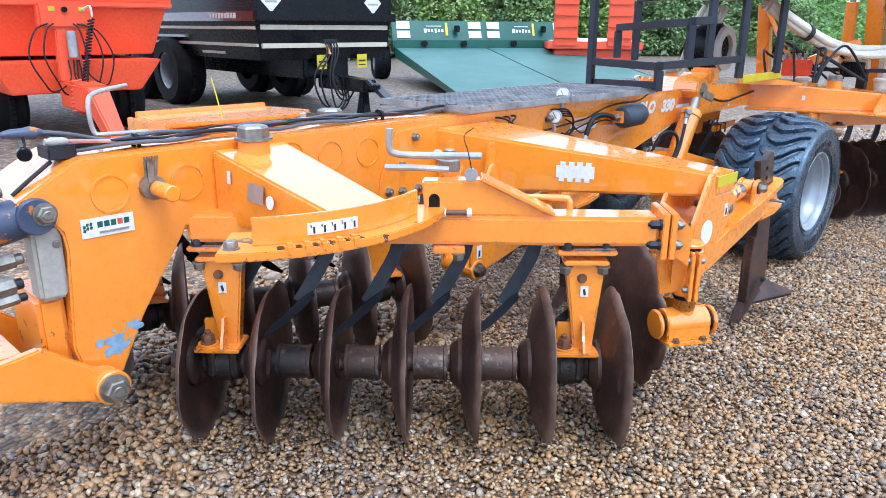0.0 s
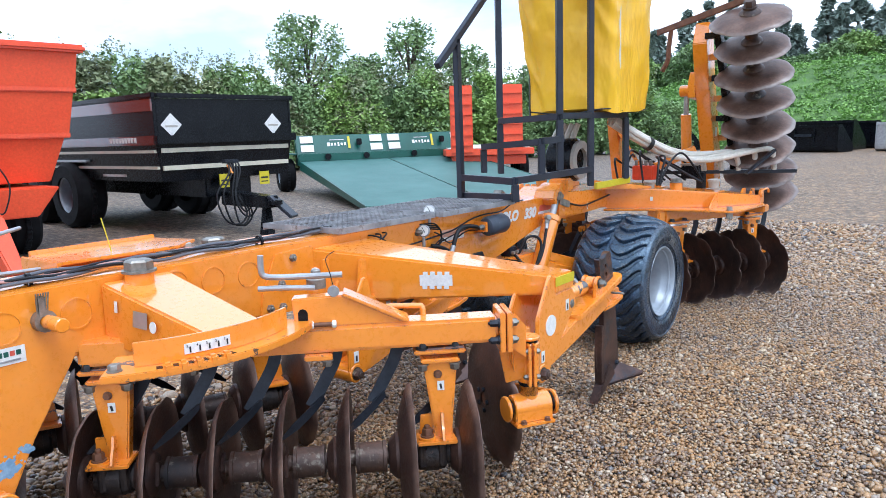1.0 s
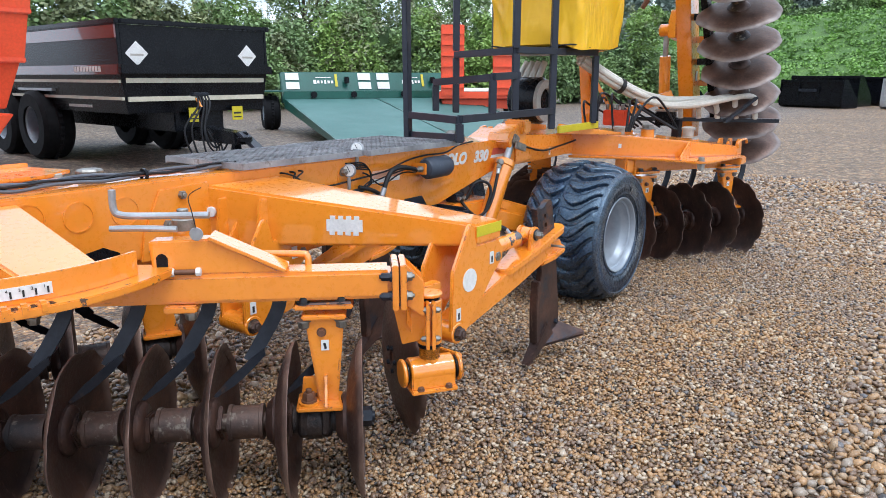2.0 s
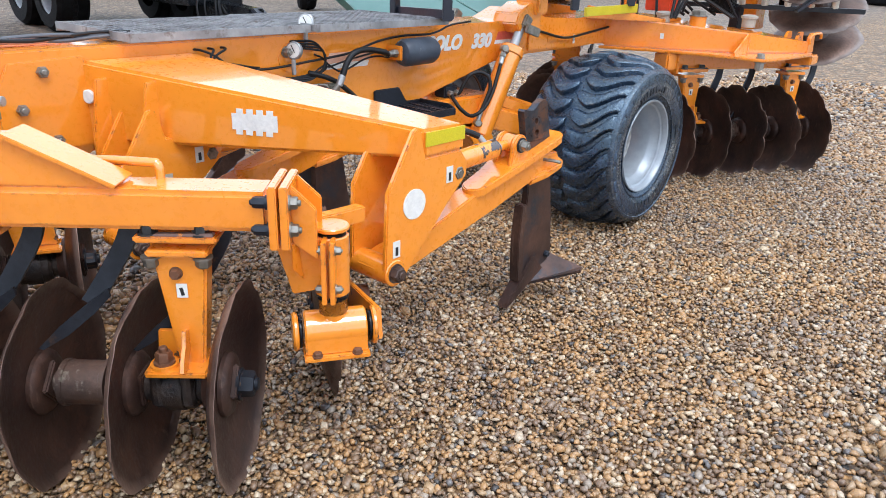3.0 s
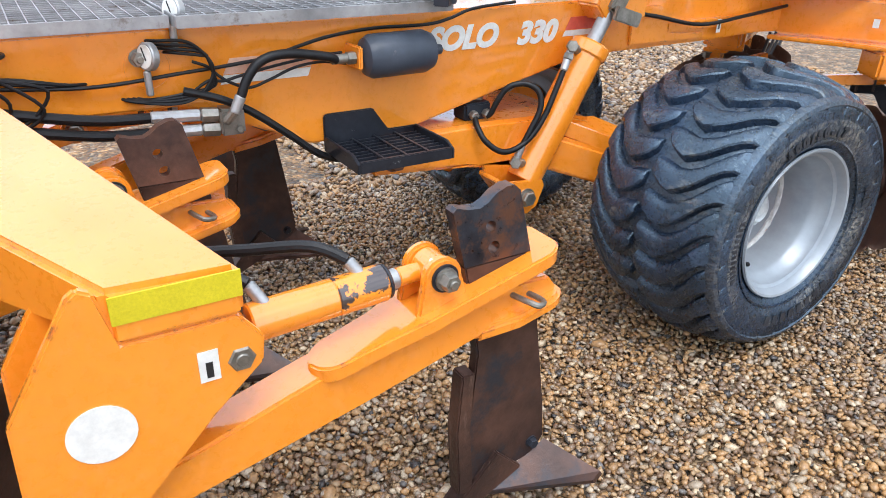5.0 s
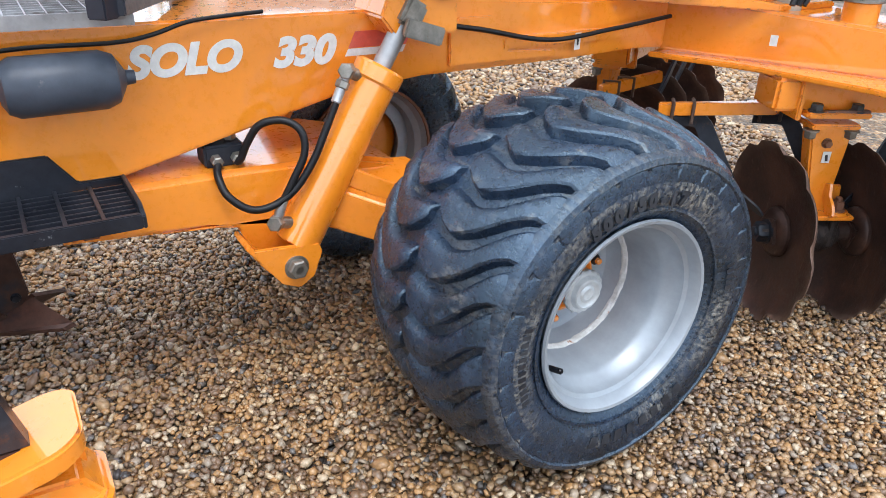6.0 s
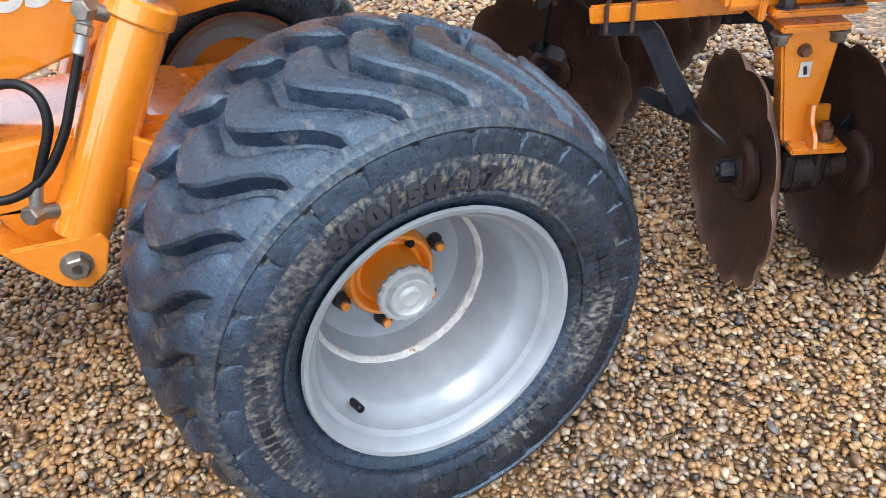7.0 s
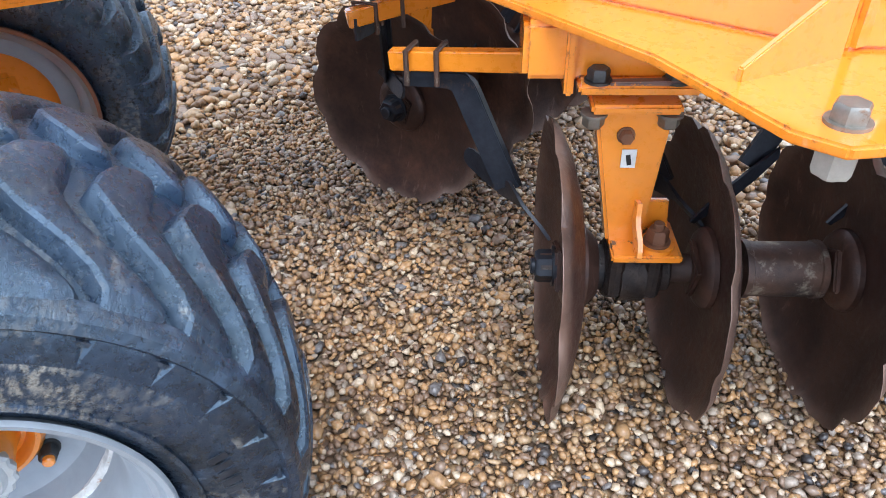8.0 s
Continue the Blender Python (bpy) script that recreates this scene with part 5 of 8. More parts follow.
    for x in (0.972, 1.118):
        c = part("cheek_plate", pr(cheek, x, x + 0.018, 0.004), ORANGE, cult)
        if x > 1:
            for y, z in ((-1.742, 0.665), (-1.972, 0.478)):
                m = facing(P(1.1365, y, z), (1, 0, 0))
                st = part("sticker", plate_at(m, 0.030, 0.052), WHITE, c, "small white pictogram sticker")
                part("pictogram", plate_at(m @ pose(0, -0.006, 0.0016), 0.010, 0.026), INK, st)
            if not reflector:
                m = facing(P(1.1365, -1.895, 0.573), (1, 0, 0))
                tp = part("type_plate", plate_at(m, 0.105, 0.095), GREYBOX, c, "pale type plate with worn print")
                for k in range(4):
                    part("print_bar", plate_at(m @ pose(-0.005 + 0.006 * (k % 2), 0.028 - 0.018 * k, 0.0016), 0.075 - 0.014 * (k % 2), 0.004), GALV, tp)
                continue
            part("reflector", lathe([(0, 0), (0, 0.047), (0.0025, 0.047), (0.003, 0)], P(1.136, -1.898, 0.603), P(2, -1.898, 0.603), 32), WHITE, c, "round white reflector")


def side_disc():
    """The pivoted outer disc on its sprung arm."""
    c = Vector((1.275, -2.333, 0))
    u = Vector((0.728, 0.686, 0))
    n = Vector((-0.686, 0.728, 0))
    q = lambda a, b, h: tuple(AT(a, b, h))
    # two upright webs behind the bolted plates, a slanting brace and the stop bar
    br = None
    for b in (0.035, 0.125):
        bm = hull8([q(1.568, b, 0.66), q(1.568, b + 0.014, 0.66), q(1.568, b + 0.014, 0.80), q(1.568, b, 0.80)], [q(1.625, b, 0.62), q(1.625, b + 0.014, 0.62), q(1.625, b + 0.014, 0.745), q(1.625, b, 0.745)], 0.003)
        o = part("web" if br else "swivel_bracket", bm, ORANGE, br or cult)
        br = br or o
    part("brace", bar(q(1.575, 0.06, 0.655), (c.x - 0.02, c.y - 0.045, 0.52), 0.10, 0.016, 0.003, up=tuple(n)), ORANGE, br)
    part("back_plate", hull8([q(1.568, 0.02, 0.60), q(1.568, 0.14, 0.60), q(1.568, 0.14, 0.665), q(1.568, 0.02, 0.665)], [(c.x - 0.045, c.y - 0.02, 0.50), (c.x - 0.02, c.y + 0.03, 0.50), (c.x - 0.02, c.y + 0.03, 0.66), (c.x - 0.045, c.y - 0.02, 0.66)], 0.003), ORANGE, br)
    part("stop_bar", bar((1.150, -2.330, 0.640), (1.137, -2.113, 0.628), 0.040, 0.044, 0.004), ORANGE, br)
    part("swivel_sleeve", cyl((c.x, c.y, 0.505), (c.x, c.y, 0.660), 0.043), ORANGE, br)
    f = Vector((0.68, -0.733, 0)).normalized()
    side = Vector((f.y, -f.x, 0))
    for k in (-1, 1):
        a = c + f * 0.030 + side * (0.009 * k)
        part("clamp_plate", hull8([tuple(a + side * 0.007 * k + Vector((0, 0, 0.505))), tuple(a - side * 0.005 * k + Vector((0, 0, 0.505))), tuple(a - side * 0.005 * k + f * 0.05 + Vector((0, 0, 0.505))), tuple(a + side * 0.007 * k + f * 0.05 + Vector((0, 0, 0.505)))],
                                  [tuple(a + side * 0.007 * k + Vector((0, 0, 0.664))), tuple(a - side * 0.005 * k + Vector((0, 0, 0.664))), tuple(a - side * 0.005 * k + f * 0.05 + Vector((0, 0, 0.664))), tuple(a + side * 0.007 * k + f * 0.05 + Vector((0, 0, 0.664)))], 0.002), ORANGE, br)
        for z in (0.540, 0.640):
            part("bolt", bolt(tuple(a + side * 0.007 * k + f * 0.032 + Vector((0, 0, z))), side * k, 0.010, 0.012, 0.006), ZINC, br)
    sw = part("swivel_pin", cyl((c.x, c.y, 0.45), (c.x, c.y, 0.67), 0.036), BLACK, cult)
    part("cap", cyl((c.x, c.y, 0.672), (c.x, c.y, 0.684), 0.045), ORANGE, sw)
    part("collar", cyl((c.x, c.y, 0.492), (c.x, c.y, 0.505), 0.040), BLACK, sw)
    part("neck", cyl((c.x, c.y, 0.43), (c.x, c.y, 0.493), 0.036), ORANGE, sw)
    d = Vector((0.543, 0.84, 0)).normalized()
    e = Vector((d.y, -d.x, 0))
    o = Vector((1.276, -2.331, 0.403))
    k = lambda a, b, h: tuple(o + d * a + e * b + Vector((0, 0, h)))
    part("spring_box", cyl(k(-0.078, 0, 0.004), k(0.078, 0, 0.004), 0.048, 28, 0.004), ORANGE, sw)
    part("box_floor", hull8([k(-0.078, -0.046, -0.05), k(-0.078, 0.046, -0.05), k(-0.078, 0.047, 0.004), k(-0.078, -0.047, 0.004)], [k(0.078, -0.046, -0.05), k(0.078, 0.046, -0.05), k(0.078, 0.047, 0.004), k(0.078, -0.047, 0.004)], 0.004), ORANGE, sw)
    part("box_lip", hull8([k(-0.082, -0.055, -0.062), k(-0.082, 0.06, -0.062), k(-0.082, 0.06, -0.048), k(-0.082, -0.055, -0.048)], [k(0.082, -0.055, -0.062), k(0.082, 0.06, -0.062), k(0.082, 0.06, -0.048), k(0.082, -0.055, -0.048)], 0.003), ORANGE, sw)
    for a in (-0.05, 0.05):
        part("bolt", bolt(k(a, 0.052, -0.048), (0, 0, 1), 0.011, 0.01), RUST_BAND, sw)
    for sgn in (-1, 1):
        part("end_gap", cyl(k(0.082 * sgn, 0, 0), k(0.092 * sgn, 0, 0), 0.042), BLACK, sw)
        part("end_cap", cyl(k(0.092 * sgn, 0, 0), k(0.106 * sgn, 0, 0), 0.050, 20, 0.004), ORANGE_WORN, sw)
    hub = Vector((0.92, -2.115, 0.29))
    p1 = hub + d * 0.10
    part("disc_arm", bar(k(0.115, 0, 0.0), tuple(p1 + Vector((0, 0, 0.02))), 0.016, 0.085, 0.003), ORANGE_WORN, sw)
    part("stub_axle", cyl(tuple(hub), tuple(hub + d * 0.17), 0.034), RUST_BAND, sw)
    bm = disc_mesh(0.29, 0.045, 0.022, seed=20)
    bmesh.ops.transform(bm, matrix=axis_matrix(tuple(hub), tuple(hub + d)), verts=bm.verts)
    dd = part("disc", bm, DISC, sw, "scalloped rusty outer disc")
    part("hub", cyl(tuple(hub + d * 0.01), tuple(hub + d * 0.06), 0.062), BLACK, dd)
    for i in range(5):
        a = 2 * math.pi * i / 5
        part("bolt", bolt(tuple(hub - d * 0.009 + e * 0.05 * math.cos(a) + Vector((0, 0, 0.05 * math.sin(a)))), tuple(-d), 0.010, 0.008), DARK_STEEL, dd)
    return sw


wing_arm()
tine_leg(0, 0)
tine_leg(-0.71, -0.435, reflector=False)
side_disc()


# ---------------------------------------------------------------- wheels
def tyre(cx, side):
    """A wide flotation tyre with swept lugs, axle along x."""
    half = [(0.0, 0.418), (0.05, 0.416), (0.10, 0.410), (0.15, 0.399), (0.20, 0.384), (0.236, 0.371), (0.251, 0.354), (0.257, 0.318), (0.252, 0.285), (0.238, 0.250), (0.215, 0.222)]
    prof = [(-d, r) for d, r in half[::-1]] + half[1:]
    bm = lathe([(d, r) for d, r in prof] + [(0.19, 0.205), (-0.19, 0.205)], (0, 0, 0), (1, 0, 0), 72, close=True)
    return bm


def wheel(cx, cy, cz, out):
    """out: +1 when the dished side looks to +x."""
    w = part("wheel", lathe([(-0.06, 0.02), (-0.06, 0.16), (-0.05, 0.165), (-0.04, 0.16), (-0.04, 0.02)], (cx, cy, cz), (cx + out, cy, cz), 40, close=True), RIM, cult)
    m = Matrix.Translation((cx, cy, cz)) @ Matrix.Diagonal((out, 1, 1, 1))
    bm = tyre(0, 1)
    bmesh.ops.transform(bm, matrix=m, verts=bm.verts)
    if out < 0:
        bmesh.ops.reverse_faces(bm, faces=bm.faces)
    # flatten slightly where it stands
    for v in bm.verts:
        if v.co.z < 0.012:
            v.co.z = 0.004 + 0.25 * (v.co.z - 0.012)
    ty = part("tyre", bm, TYRE, w, "worn black flotation tyre with dried mud")
    # swept lugs, alternately from both shoulders
    n = 27
    lug = bmesh.new()
    xs = [0.008, 0.03, 0.055, 0.085, 0.11, 0.135, 0.155, 0.178, 0.20, 0.222, 0.244, 0.256]
    low = [9.0, 12.5, 14.6, 16.0, 14.2, 11.9, 9.2, 5.5, 2.4, 0.4, 0.0, 0.4]
    wide = [5.0, 8.0, 9.6, 10.1, 9.4, 9.0, 9.0, 9.4, 10.2, 11.3, 12.6, 13.3]
    for sgn in (1, -1):
        for i in range(n):
            a0 = 2 * math.pi * (i + (0.5 if sgn < 0 else 0)) / n
            rows = []
            for ax, lo, wd in zip(xs, low, wide):
                x = sgn * ax
                topr = 0.445 - 0.95 * ax * ax - (0.0 if ax < 0.23 else 0.022 * (ax - 0.23) / 0.024)
                base = topr - 0.030
                if ax < 0.02:
                    topr -= 0.006
                row = []
                for da, rr in ((-wd - 1.4, base - 0.006), (-wd + 0.7, topr - 0.006), (-wd * 0.62, topr), (-0.7, topr + 0.001), (0.5, base - 0.006)):
                    ang = a0 + radians(lo + da)
                    row.append(lug.verts.new((x, rr * math.cos(ang), rr * math.sin(ang))))
                rows.append(row)
            for a, b in zip(rows, rows[1:]):
                for j in range(4):
                    lug.faces.new((a[j], a[j + 1], b[j + 1], b[j]))
            lug.faces.new(rows[0])
            lug.faces.new(rows[-1])
    bmesh.ops.recalc_face_normals(lug, faces=lug.faces)
    bevelled(lug, 0.004, 1)
    # keep the contact patch flat on the ground
    bmesh.ops.transform(lug, matrix=m, verts=lug.verts)
    if out < 0:
        bmesh.ops.reverse_faces(lug, faces=lug.faces)
    for v in lug.verts:
        if v.co.z < -0.004:
            v.co.z = -0.004
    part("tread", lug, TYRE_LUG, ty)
    # sidewall rib and lettering
    for r in (0.353, 0.262):
        part("sidewall_rib", ring((cx + out * 0.243, cy, cz), (cx + out * (0.2545 if r > 0.3 else 0.248), cy, cz), r - 0.003, r + 0.003, 72), TYRE, ty)
    part("shoulder_bead", lathe([(0.230, 0.362), (0.2525, 0.358), (0.2575, 0.364), (0.2535, 0.376), (0.244, 0.383), (0.230, 0.385)], (cx, cy, cz), (cx + out, cy, cz), 90, close=True), TYRE, ty)
    # rim
    rim = lathe([(0.234, 0.236), (0.240, 0.233), (0.238, 0.226), (0.228, 0.219), (0.212, 0.2145), (0.206, 0.205), (0.180, 0.200), (0.166, 0.187), (0.152, 0.181), (0.10, 0.174), (0.052, 0.169), (-0.02, 0.169), (-0.06, 0.176), (-0.20, 0.198), (-0.235, 0.236), (-0.242, 0.232), (-0.21, 0.212), (-0.06, 0.19), (0.06, 0.184), (0.160, 0.193), (0.19, 0.208), (0.204, 0.217)], (cx, cy, cz), (cx + out, cy, cz), 72, close=True)
    part("rim", rim, RIM, w, "silver dished steel rim")
    dish = lathe([(0.004, 0.06), (0.004, 0.118), (0.002, 0.132), (0.008, 0.146), (0.024, 0.157), (0.050, 0.163), (0.050, 0.170), (0.020, 0.168), (-0.008, 0.150), (-0.012, 0.06)], (cx, cy, cz), (cx + out, cy, cz), 64, close=True)
    part("wheel_disc", dish, RIM, w)
    part("brake_drum", lathe([(-0.062, 0.02), (-0.062, 0.165), (-0.095, 0.17), (-0.11, 0.155), (-0.11, 0.07), (-0.14, 0.065), (-0.14, 0.02)], (cx, cy, cz), (cx + out, cy, cz), 40), ORANGE, w)
    part("inner_lip", ring((cx - out * 0.236, cy, cz), (cx - out * 0.246, cy, cz), 0.229, 0.238, 56), RUST_BAND, w)
    part("inner_band", ring((cx - out * 0.150, cy, cz), (cx - out * 0.160, cy, cz), 0.150, 0.200, 56), RIM, w)
    # uneven weld bead where the disc meets the barrel
    bm = lathe([(0.046, 0.162), (0.052, 0.161), (0.059, 0.165), (0.061, 0.172), (0.046, 0.172)], (cx, cy, cz), (cx + out, cy, cz), 90, close=True)
    rng = random.Random(17)
    for v in bm.verts:
        v.co += Vector((rng.uniform(-0.0015, 0.0015), rng.uniform(-0.001, 0.001), rng.uniform(-0.001, 0.001)))
    part("weld_bead", bm, WELD, w)
    # cupped hub with its crowned grease cap
    part("hub", lathe([(-0.05, 0.02), (-0.05, 0.090), (0.004, 0.090), (0.020, 0.087), (0.029, 0.081), (0.030, 0.075), (0.024, 0.069), (0.014, 0.064), (0.016, 0.058), (0.030, 0.054), (0.088, 0.051), (0.090, 0.02)], (cx, cy, cz), (cx + out, cy, cz), 40), HUB_PAINT, w)
    part("grease_plug", cyl((cx + out * 0.018, cy + 0.040, cz + 0.052), (cx + out * 0.034, cy + 0.042, cz + 0.056), 0.008, 12), BLACK, w)
    bm = lathe([(0.078, 0.0), (0.078, 0.050), (0.086, 0.054), (0.093, 0.0545), (0.097, 0.051), (0.098, 0.044), (0.103, 0.041), (0.108, 0.038), (0.109, 0.034), (0.106, 0.030), (0.105, 0.022), (0.107, 0.019), (0.109, 0.014), (0.107, 0.009), (0.106, 0.0)], (0, 0, 0), (1, 0, 0), 72)
    for v in bm.verts:
        r, a = math.hypot(v.co.y, v.co.z), math.atan2(v.co.z, v.co.y)
        if r > 0.045:
            f = 1 + 0.035 * math.cos(18 * a)
            v.co.y, v.co.z = v.co.y * f, v.co.z * f
    bmesh.ops.transform(bm, matrix=m, verts=bm.verts)
    if out < 0:
        bmesh.ops.reverse_faces(bm, faces=bm.faces)
    part("hub_cap", bm, CAP, w, "galvanised crowned grease cap")
    for i in range(6):
        a = radians(16.5 + 60 * i)
        p = Vector((cx + out * 0.004, cy + 0.101 * math.cos(a), cz + 0.101 * math.sin(a)))
        nut = part("wheel_nut", bolt(tuple(p), (out, 0, 0), 0.0135, 0.020), NUT_DARK, w)
        part("stud", cyl(tuple(p + Vector((out * 0.018, 0, 0))), tuple(p + Vector((out * 0.033, 0, 0))), 0.0085, 14, 0.002), ORANGE, nut)
    part("valve", cyl((cx + out * 0.165, cy - 0.150, cz - 0.118), (cx + out * 0.205, cy - 0.146, cz - 0.106), 0.007), BLACK, w)
    # raised sidewall lettering, set round the wheel
    def around(text, radius, start, size, step, turn=0):
        for i, ch in enumerate(text):
            if ch == " ":
                continue
            a = radians(start) - out * step * i
            p = Vector((cx + out * 0.2565, cy + out * radius * math.cos(a), cz + radius * math.sin(a)))
            upv = Vector((0, out * math.cos(a), math.sin(a))) * (-1 if turn else 1)
            words(ch, size, facing(tuple(p), (out, 0, 0), tuple(upv)), TYRE_DUST, ty, "lettering", 0.0025, "", 0.0, 0.003)
    if out > 0:
        around("500/50-17", 0.289, 121, 0.038, 0.104)
        # raised marks that cannot be read: a maker's mark and two lines of small print
        for a0, step, count, w, h, r in ((-52, -7.4, 8, 0.022, 0.030, 0.305), (-160, -3.1, 12, 0.009, 0.018, 0.303), (14, -2.9, 5, 0.010, 0.022, 0.300)):
            for i in range(count):
                a = radians(a0 + step * i)
                p = (cx + 0.2555, cy + r * math.cos(a), cz + r * math.sin(a))
                part("raised_bar", plate_at(facing(p, (1, 0, 0), (0, math.cos(a), math.sin(a))), w, h, 0.002), TYRE_DUST, ty)
    return w


WX = 0.703
wheel(WX, 0.010, 0.434, 1)
wheel(-0.56, 0.010, 0.434, -1)


def axle_and_lift():
    # swinging axle frame: a central box with outward arms
    cb = part("axle_frame", prism([(-1.02, 0.53), (-1.03, 0.60), (-0.98, 0.645), (-0.60, 0.645), (-0.30, 0.635), (-0.16, 0.60), (-0.10, 0.50), (-0.20, 0.43), (-0.50, 0.47), (-0.70, 0.505)], "x", -0.205, 0.205, 0.014), ORANGE, cult)
    for s in (1, -1):
        ar = part("axle_arm", hull8([(s * 0.16, -0.50, 0.49), (s * 0.16, -0.12, 0.44), (s * 0.16, -0.12, 0.60), (s * 0.16, -0.50, 0.625)], [(s * 0.47, -0.13, 0.385), (s * 0.47, 0.09, 0.385), (s * 0.47, 0.09, 0.50), (s * 0.47, -0.13, 0.50)], 0.012), ORANGE, cult)
        part("pocket_rib", bar((s * 0.22, -0.40, 0.632), (s * 0.42, -0.16, 0.535), 0.012, 0.05, 0.002), ORANGE, ar)
        part("hub_plate", box((s * 0.47 - 0.012, -0.12, 0.34), (s * 0.47 + 0.012, 0.12, 0.56), 0.006), ORANGE, ar)
        part("pivot_bolt", bolt((s * 0.205, -0.95, 0.575), (s, 0, 0), 0.03, 0.03), RUST_BAND, cb)
        part("stub_axle", cyl((s * 0.40, 0.0, 0.442), (s * 0.66, 0.0, 0.442), 0.045), ORANGE, ar)
        # lift ram
        lo, hi = Vector((s * 0.246, -0.508, 0.400)), Vector((s * 0.240, -0.160, 0.990))
        d = (hi - lo).normalized()
        rm = part("lift_ram", cyl(tuple(lo + d * 0.05), tuple(lo + d * 0.52), 0.058, 28, 0.004), ORANGE, cult)
        part("gland", cyl(tuple(lo + d * 0.50), tuple(lo + d * 0.545), 0.065, 28, 0.006), ORANGE, rm)
        part("rod", cyl(tuple(lo + d * 0.54), tuple(hi), 0.024), GALV, rm)
        part("rod_eye", box((-0.04, -0.03, -0.03), (0.04, 0.03, 0.04), 0.008), ZINC, rm).matrix_local = Matrix.Translation(hi) @ d.to_track_quat("Z", "Y").to_matrix().to_4x4()
        part("rod_collar", bar(tuple(hi + Vector((s * 0.05, -0.03, -0.02))), tuple(hi + Vector((s * 0.06, 0.07, -0.05))), 0.02, 0.045, 0.004), ZINC, rm)
        part("lug_plate", prism([(-0.80, 0.515), (-0.62, 0.50), (-0.585, 0.42), (-0.545, 0.355), (-0.50, 0.335), (-0.46, 0.36), (-0.40, 0.46), (-0.30, 0.50)], "x", s * 0.196 - 0.009, s * 0.196 + 0.009, 0.003), ORANGE, cb)
        part("lug_plate", prism([(-0.625, 0.47), (-0.60, 0.43), (-0.545, 0.36), (-0.50, 0.34), (-0.46, 0.365), (-0.435, 0.43), (-0.445, 0.455)], "x", s * 0.296 - 0.007, s * 0.296 + 0.007, 0.003), ORANGE, cb)
        part("lug_floor", hull8([(s * 0.19, -0.63, 0.475), (s * 0.302, -0.63, 0.475), (s * 0.302, -0.62, 0.485), (s * 0.19, -0.62, 0.485)], [(s * 0.19, -0.545, 0.365), (s * 0.302, -0.545, 0.365), (s * 0.302, -0.535, 0.375), (s * 0.19, -0.535, 0.375)], 0.003), ORANGE, cb)
        part("ram_pin", bolt((s * 0.303, -0.508, 0.402), (s, 0, 0), 0.026, 0.02, 0.004), ZINC, rm)
        if s > 0:
            top, low = lo + d * 0.500, lo + d * 0.105
            a, b = Vector((0.262, -0.333, 0.872)), Vector((0.275, -0.541, 0.522))
            for p, e in ((top, a), (low, b)):
                part("elbow", cyl(tuple(p), tuple(e), 0.015), ZINC, rm)
                part("elbow_nut", cyl(tuple(e + Vector((0.020, -0.014, 0.004))), tuple(e + Vector((-0.016, 0.012, -0.004))), 0.020, 6), ZINC, rm)
            part("hose_end", cyl(tuple(a), (0.274, -0.372, 0.800), 0.0125), GALV, rm)
            part("end_nut", cyl((0.266, -0.345, 0.850), (0.269, -0.355, 0.832), 0.017, 6), ZINC, rm)
            part("hose", hose([(0.273, -0.368, 0.806), (0.280, -0.405, 0.735), (0.285, -0.440, 0.670), (0.285, -0.490, 0.605), (0.280, -0.545, 0.570), (0.272, -0.600, 0.566), (0.250, -0.645, 0.600), (0.215, -0.655, 0.640), (0.185, -0.645, 0.660)], 0.0095, 12, 8), HOSE, rm)
            part("hose_end", cyl(tuple(b), (0.279, -0.520, 0.582), 0.0125), GALV, rm)
            part("hose", hose([(0.279, -0.524, 0.572), (0.283, -0.495, 0.625), (0.284, -0.462, 0.690), (0.270, -0.462, 0.742), (0.243, -0.495, 0.765), (0.220, -0.545, 0.755), (0.205, -0.575, 0.710), (0.195, -0.590, 0.672), (0.185, -0.600, 0.660)], 0.0095, 12, 8), HOSE, rm)
            vb = part("valve_block", box((0.09, -0.67, 0.645), (0.165, -0.57, 0.70), 0.006), DARK_STEEL, cult)
            for y in (-0.645, -0.595):
                part("fitting", cyl((0.125, y, 0.70), (0.125, y, 0.755), 0.016, 6), ZINC, vb)
                part("fitting", cyl((0.165, y, 0.668), (0.192, y, 0.665), 0.015, 6), ZINC, vb)
            part("pipe", hose([(0.10, -0.64, 0.72), (0.06, -0.72, 0.74), (0.0, -0.78, 0.74)], 0.010, 8, 5), ZINC, vb)
    # step with tread bars
    st = part("step", prism([(-1.155, 0.622), (-1.155, 0.727), (-1.145, 0.733), (-1.00, 0.733), (-0.950, 0.664), (-0.853, 0.664), (-0.853, 0.622)], "x", BX, BX + 0.010, 0.003), BLACK_WORN, cult, "black steel boarding step with grip bars")
    lip = [(BX + 0.008, 0.622), (BX + 0.008, 0.668), (0.36, 0.668), (0.397, 0.650), (0.397, 0.622)]
    part("front_lip", prism(lip, "y", -1.155, -1.146, 0.002), BLACK_WORN, st)
    part("rear_lip", prism(lip, "y", -0.862, -0.853, 0.002), BLACK_WORN, st)
    for i in range(8):
        x = BX + 0.024 + 0.026 * i
        part("tread_bar", box((x, -1.146, 0.628), (x + 0.006, -0.862, 0.650), 0.001), BLACK_WORN, st)
    for y in (-1.075, -1.005, -0.935):
        part("cross_bar", box((BX + 0.01, y, 0.630), (0.388, y + 0.008, 0.6535), 0.001), BLACK_WORN, st)
    part("outer_lip", box((0.387, -1.146, 0.622), (0.397, -0.862, 0.655), 0.002), BLACK_WORN, st)
    part("step_bolt", bolt((0.275, -0.975, 0.622), (0.3, 0, -1), 0.026, 0.035), RUST_BAND, st)
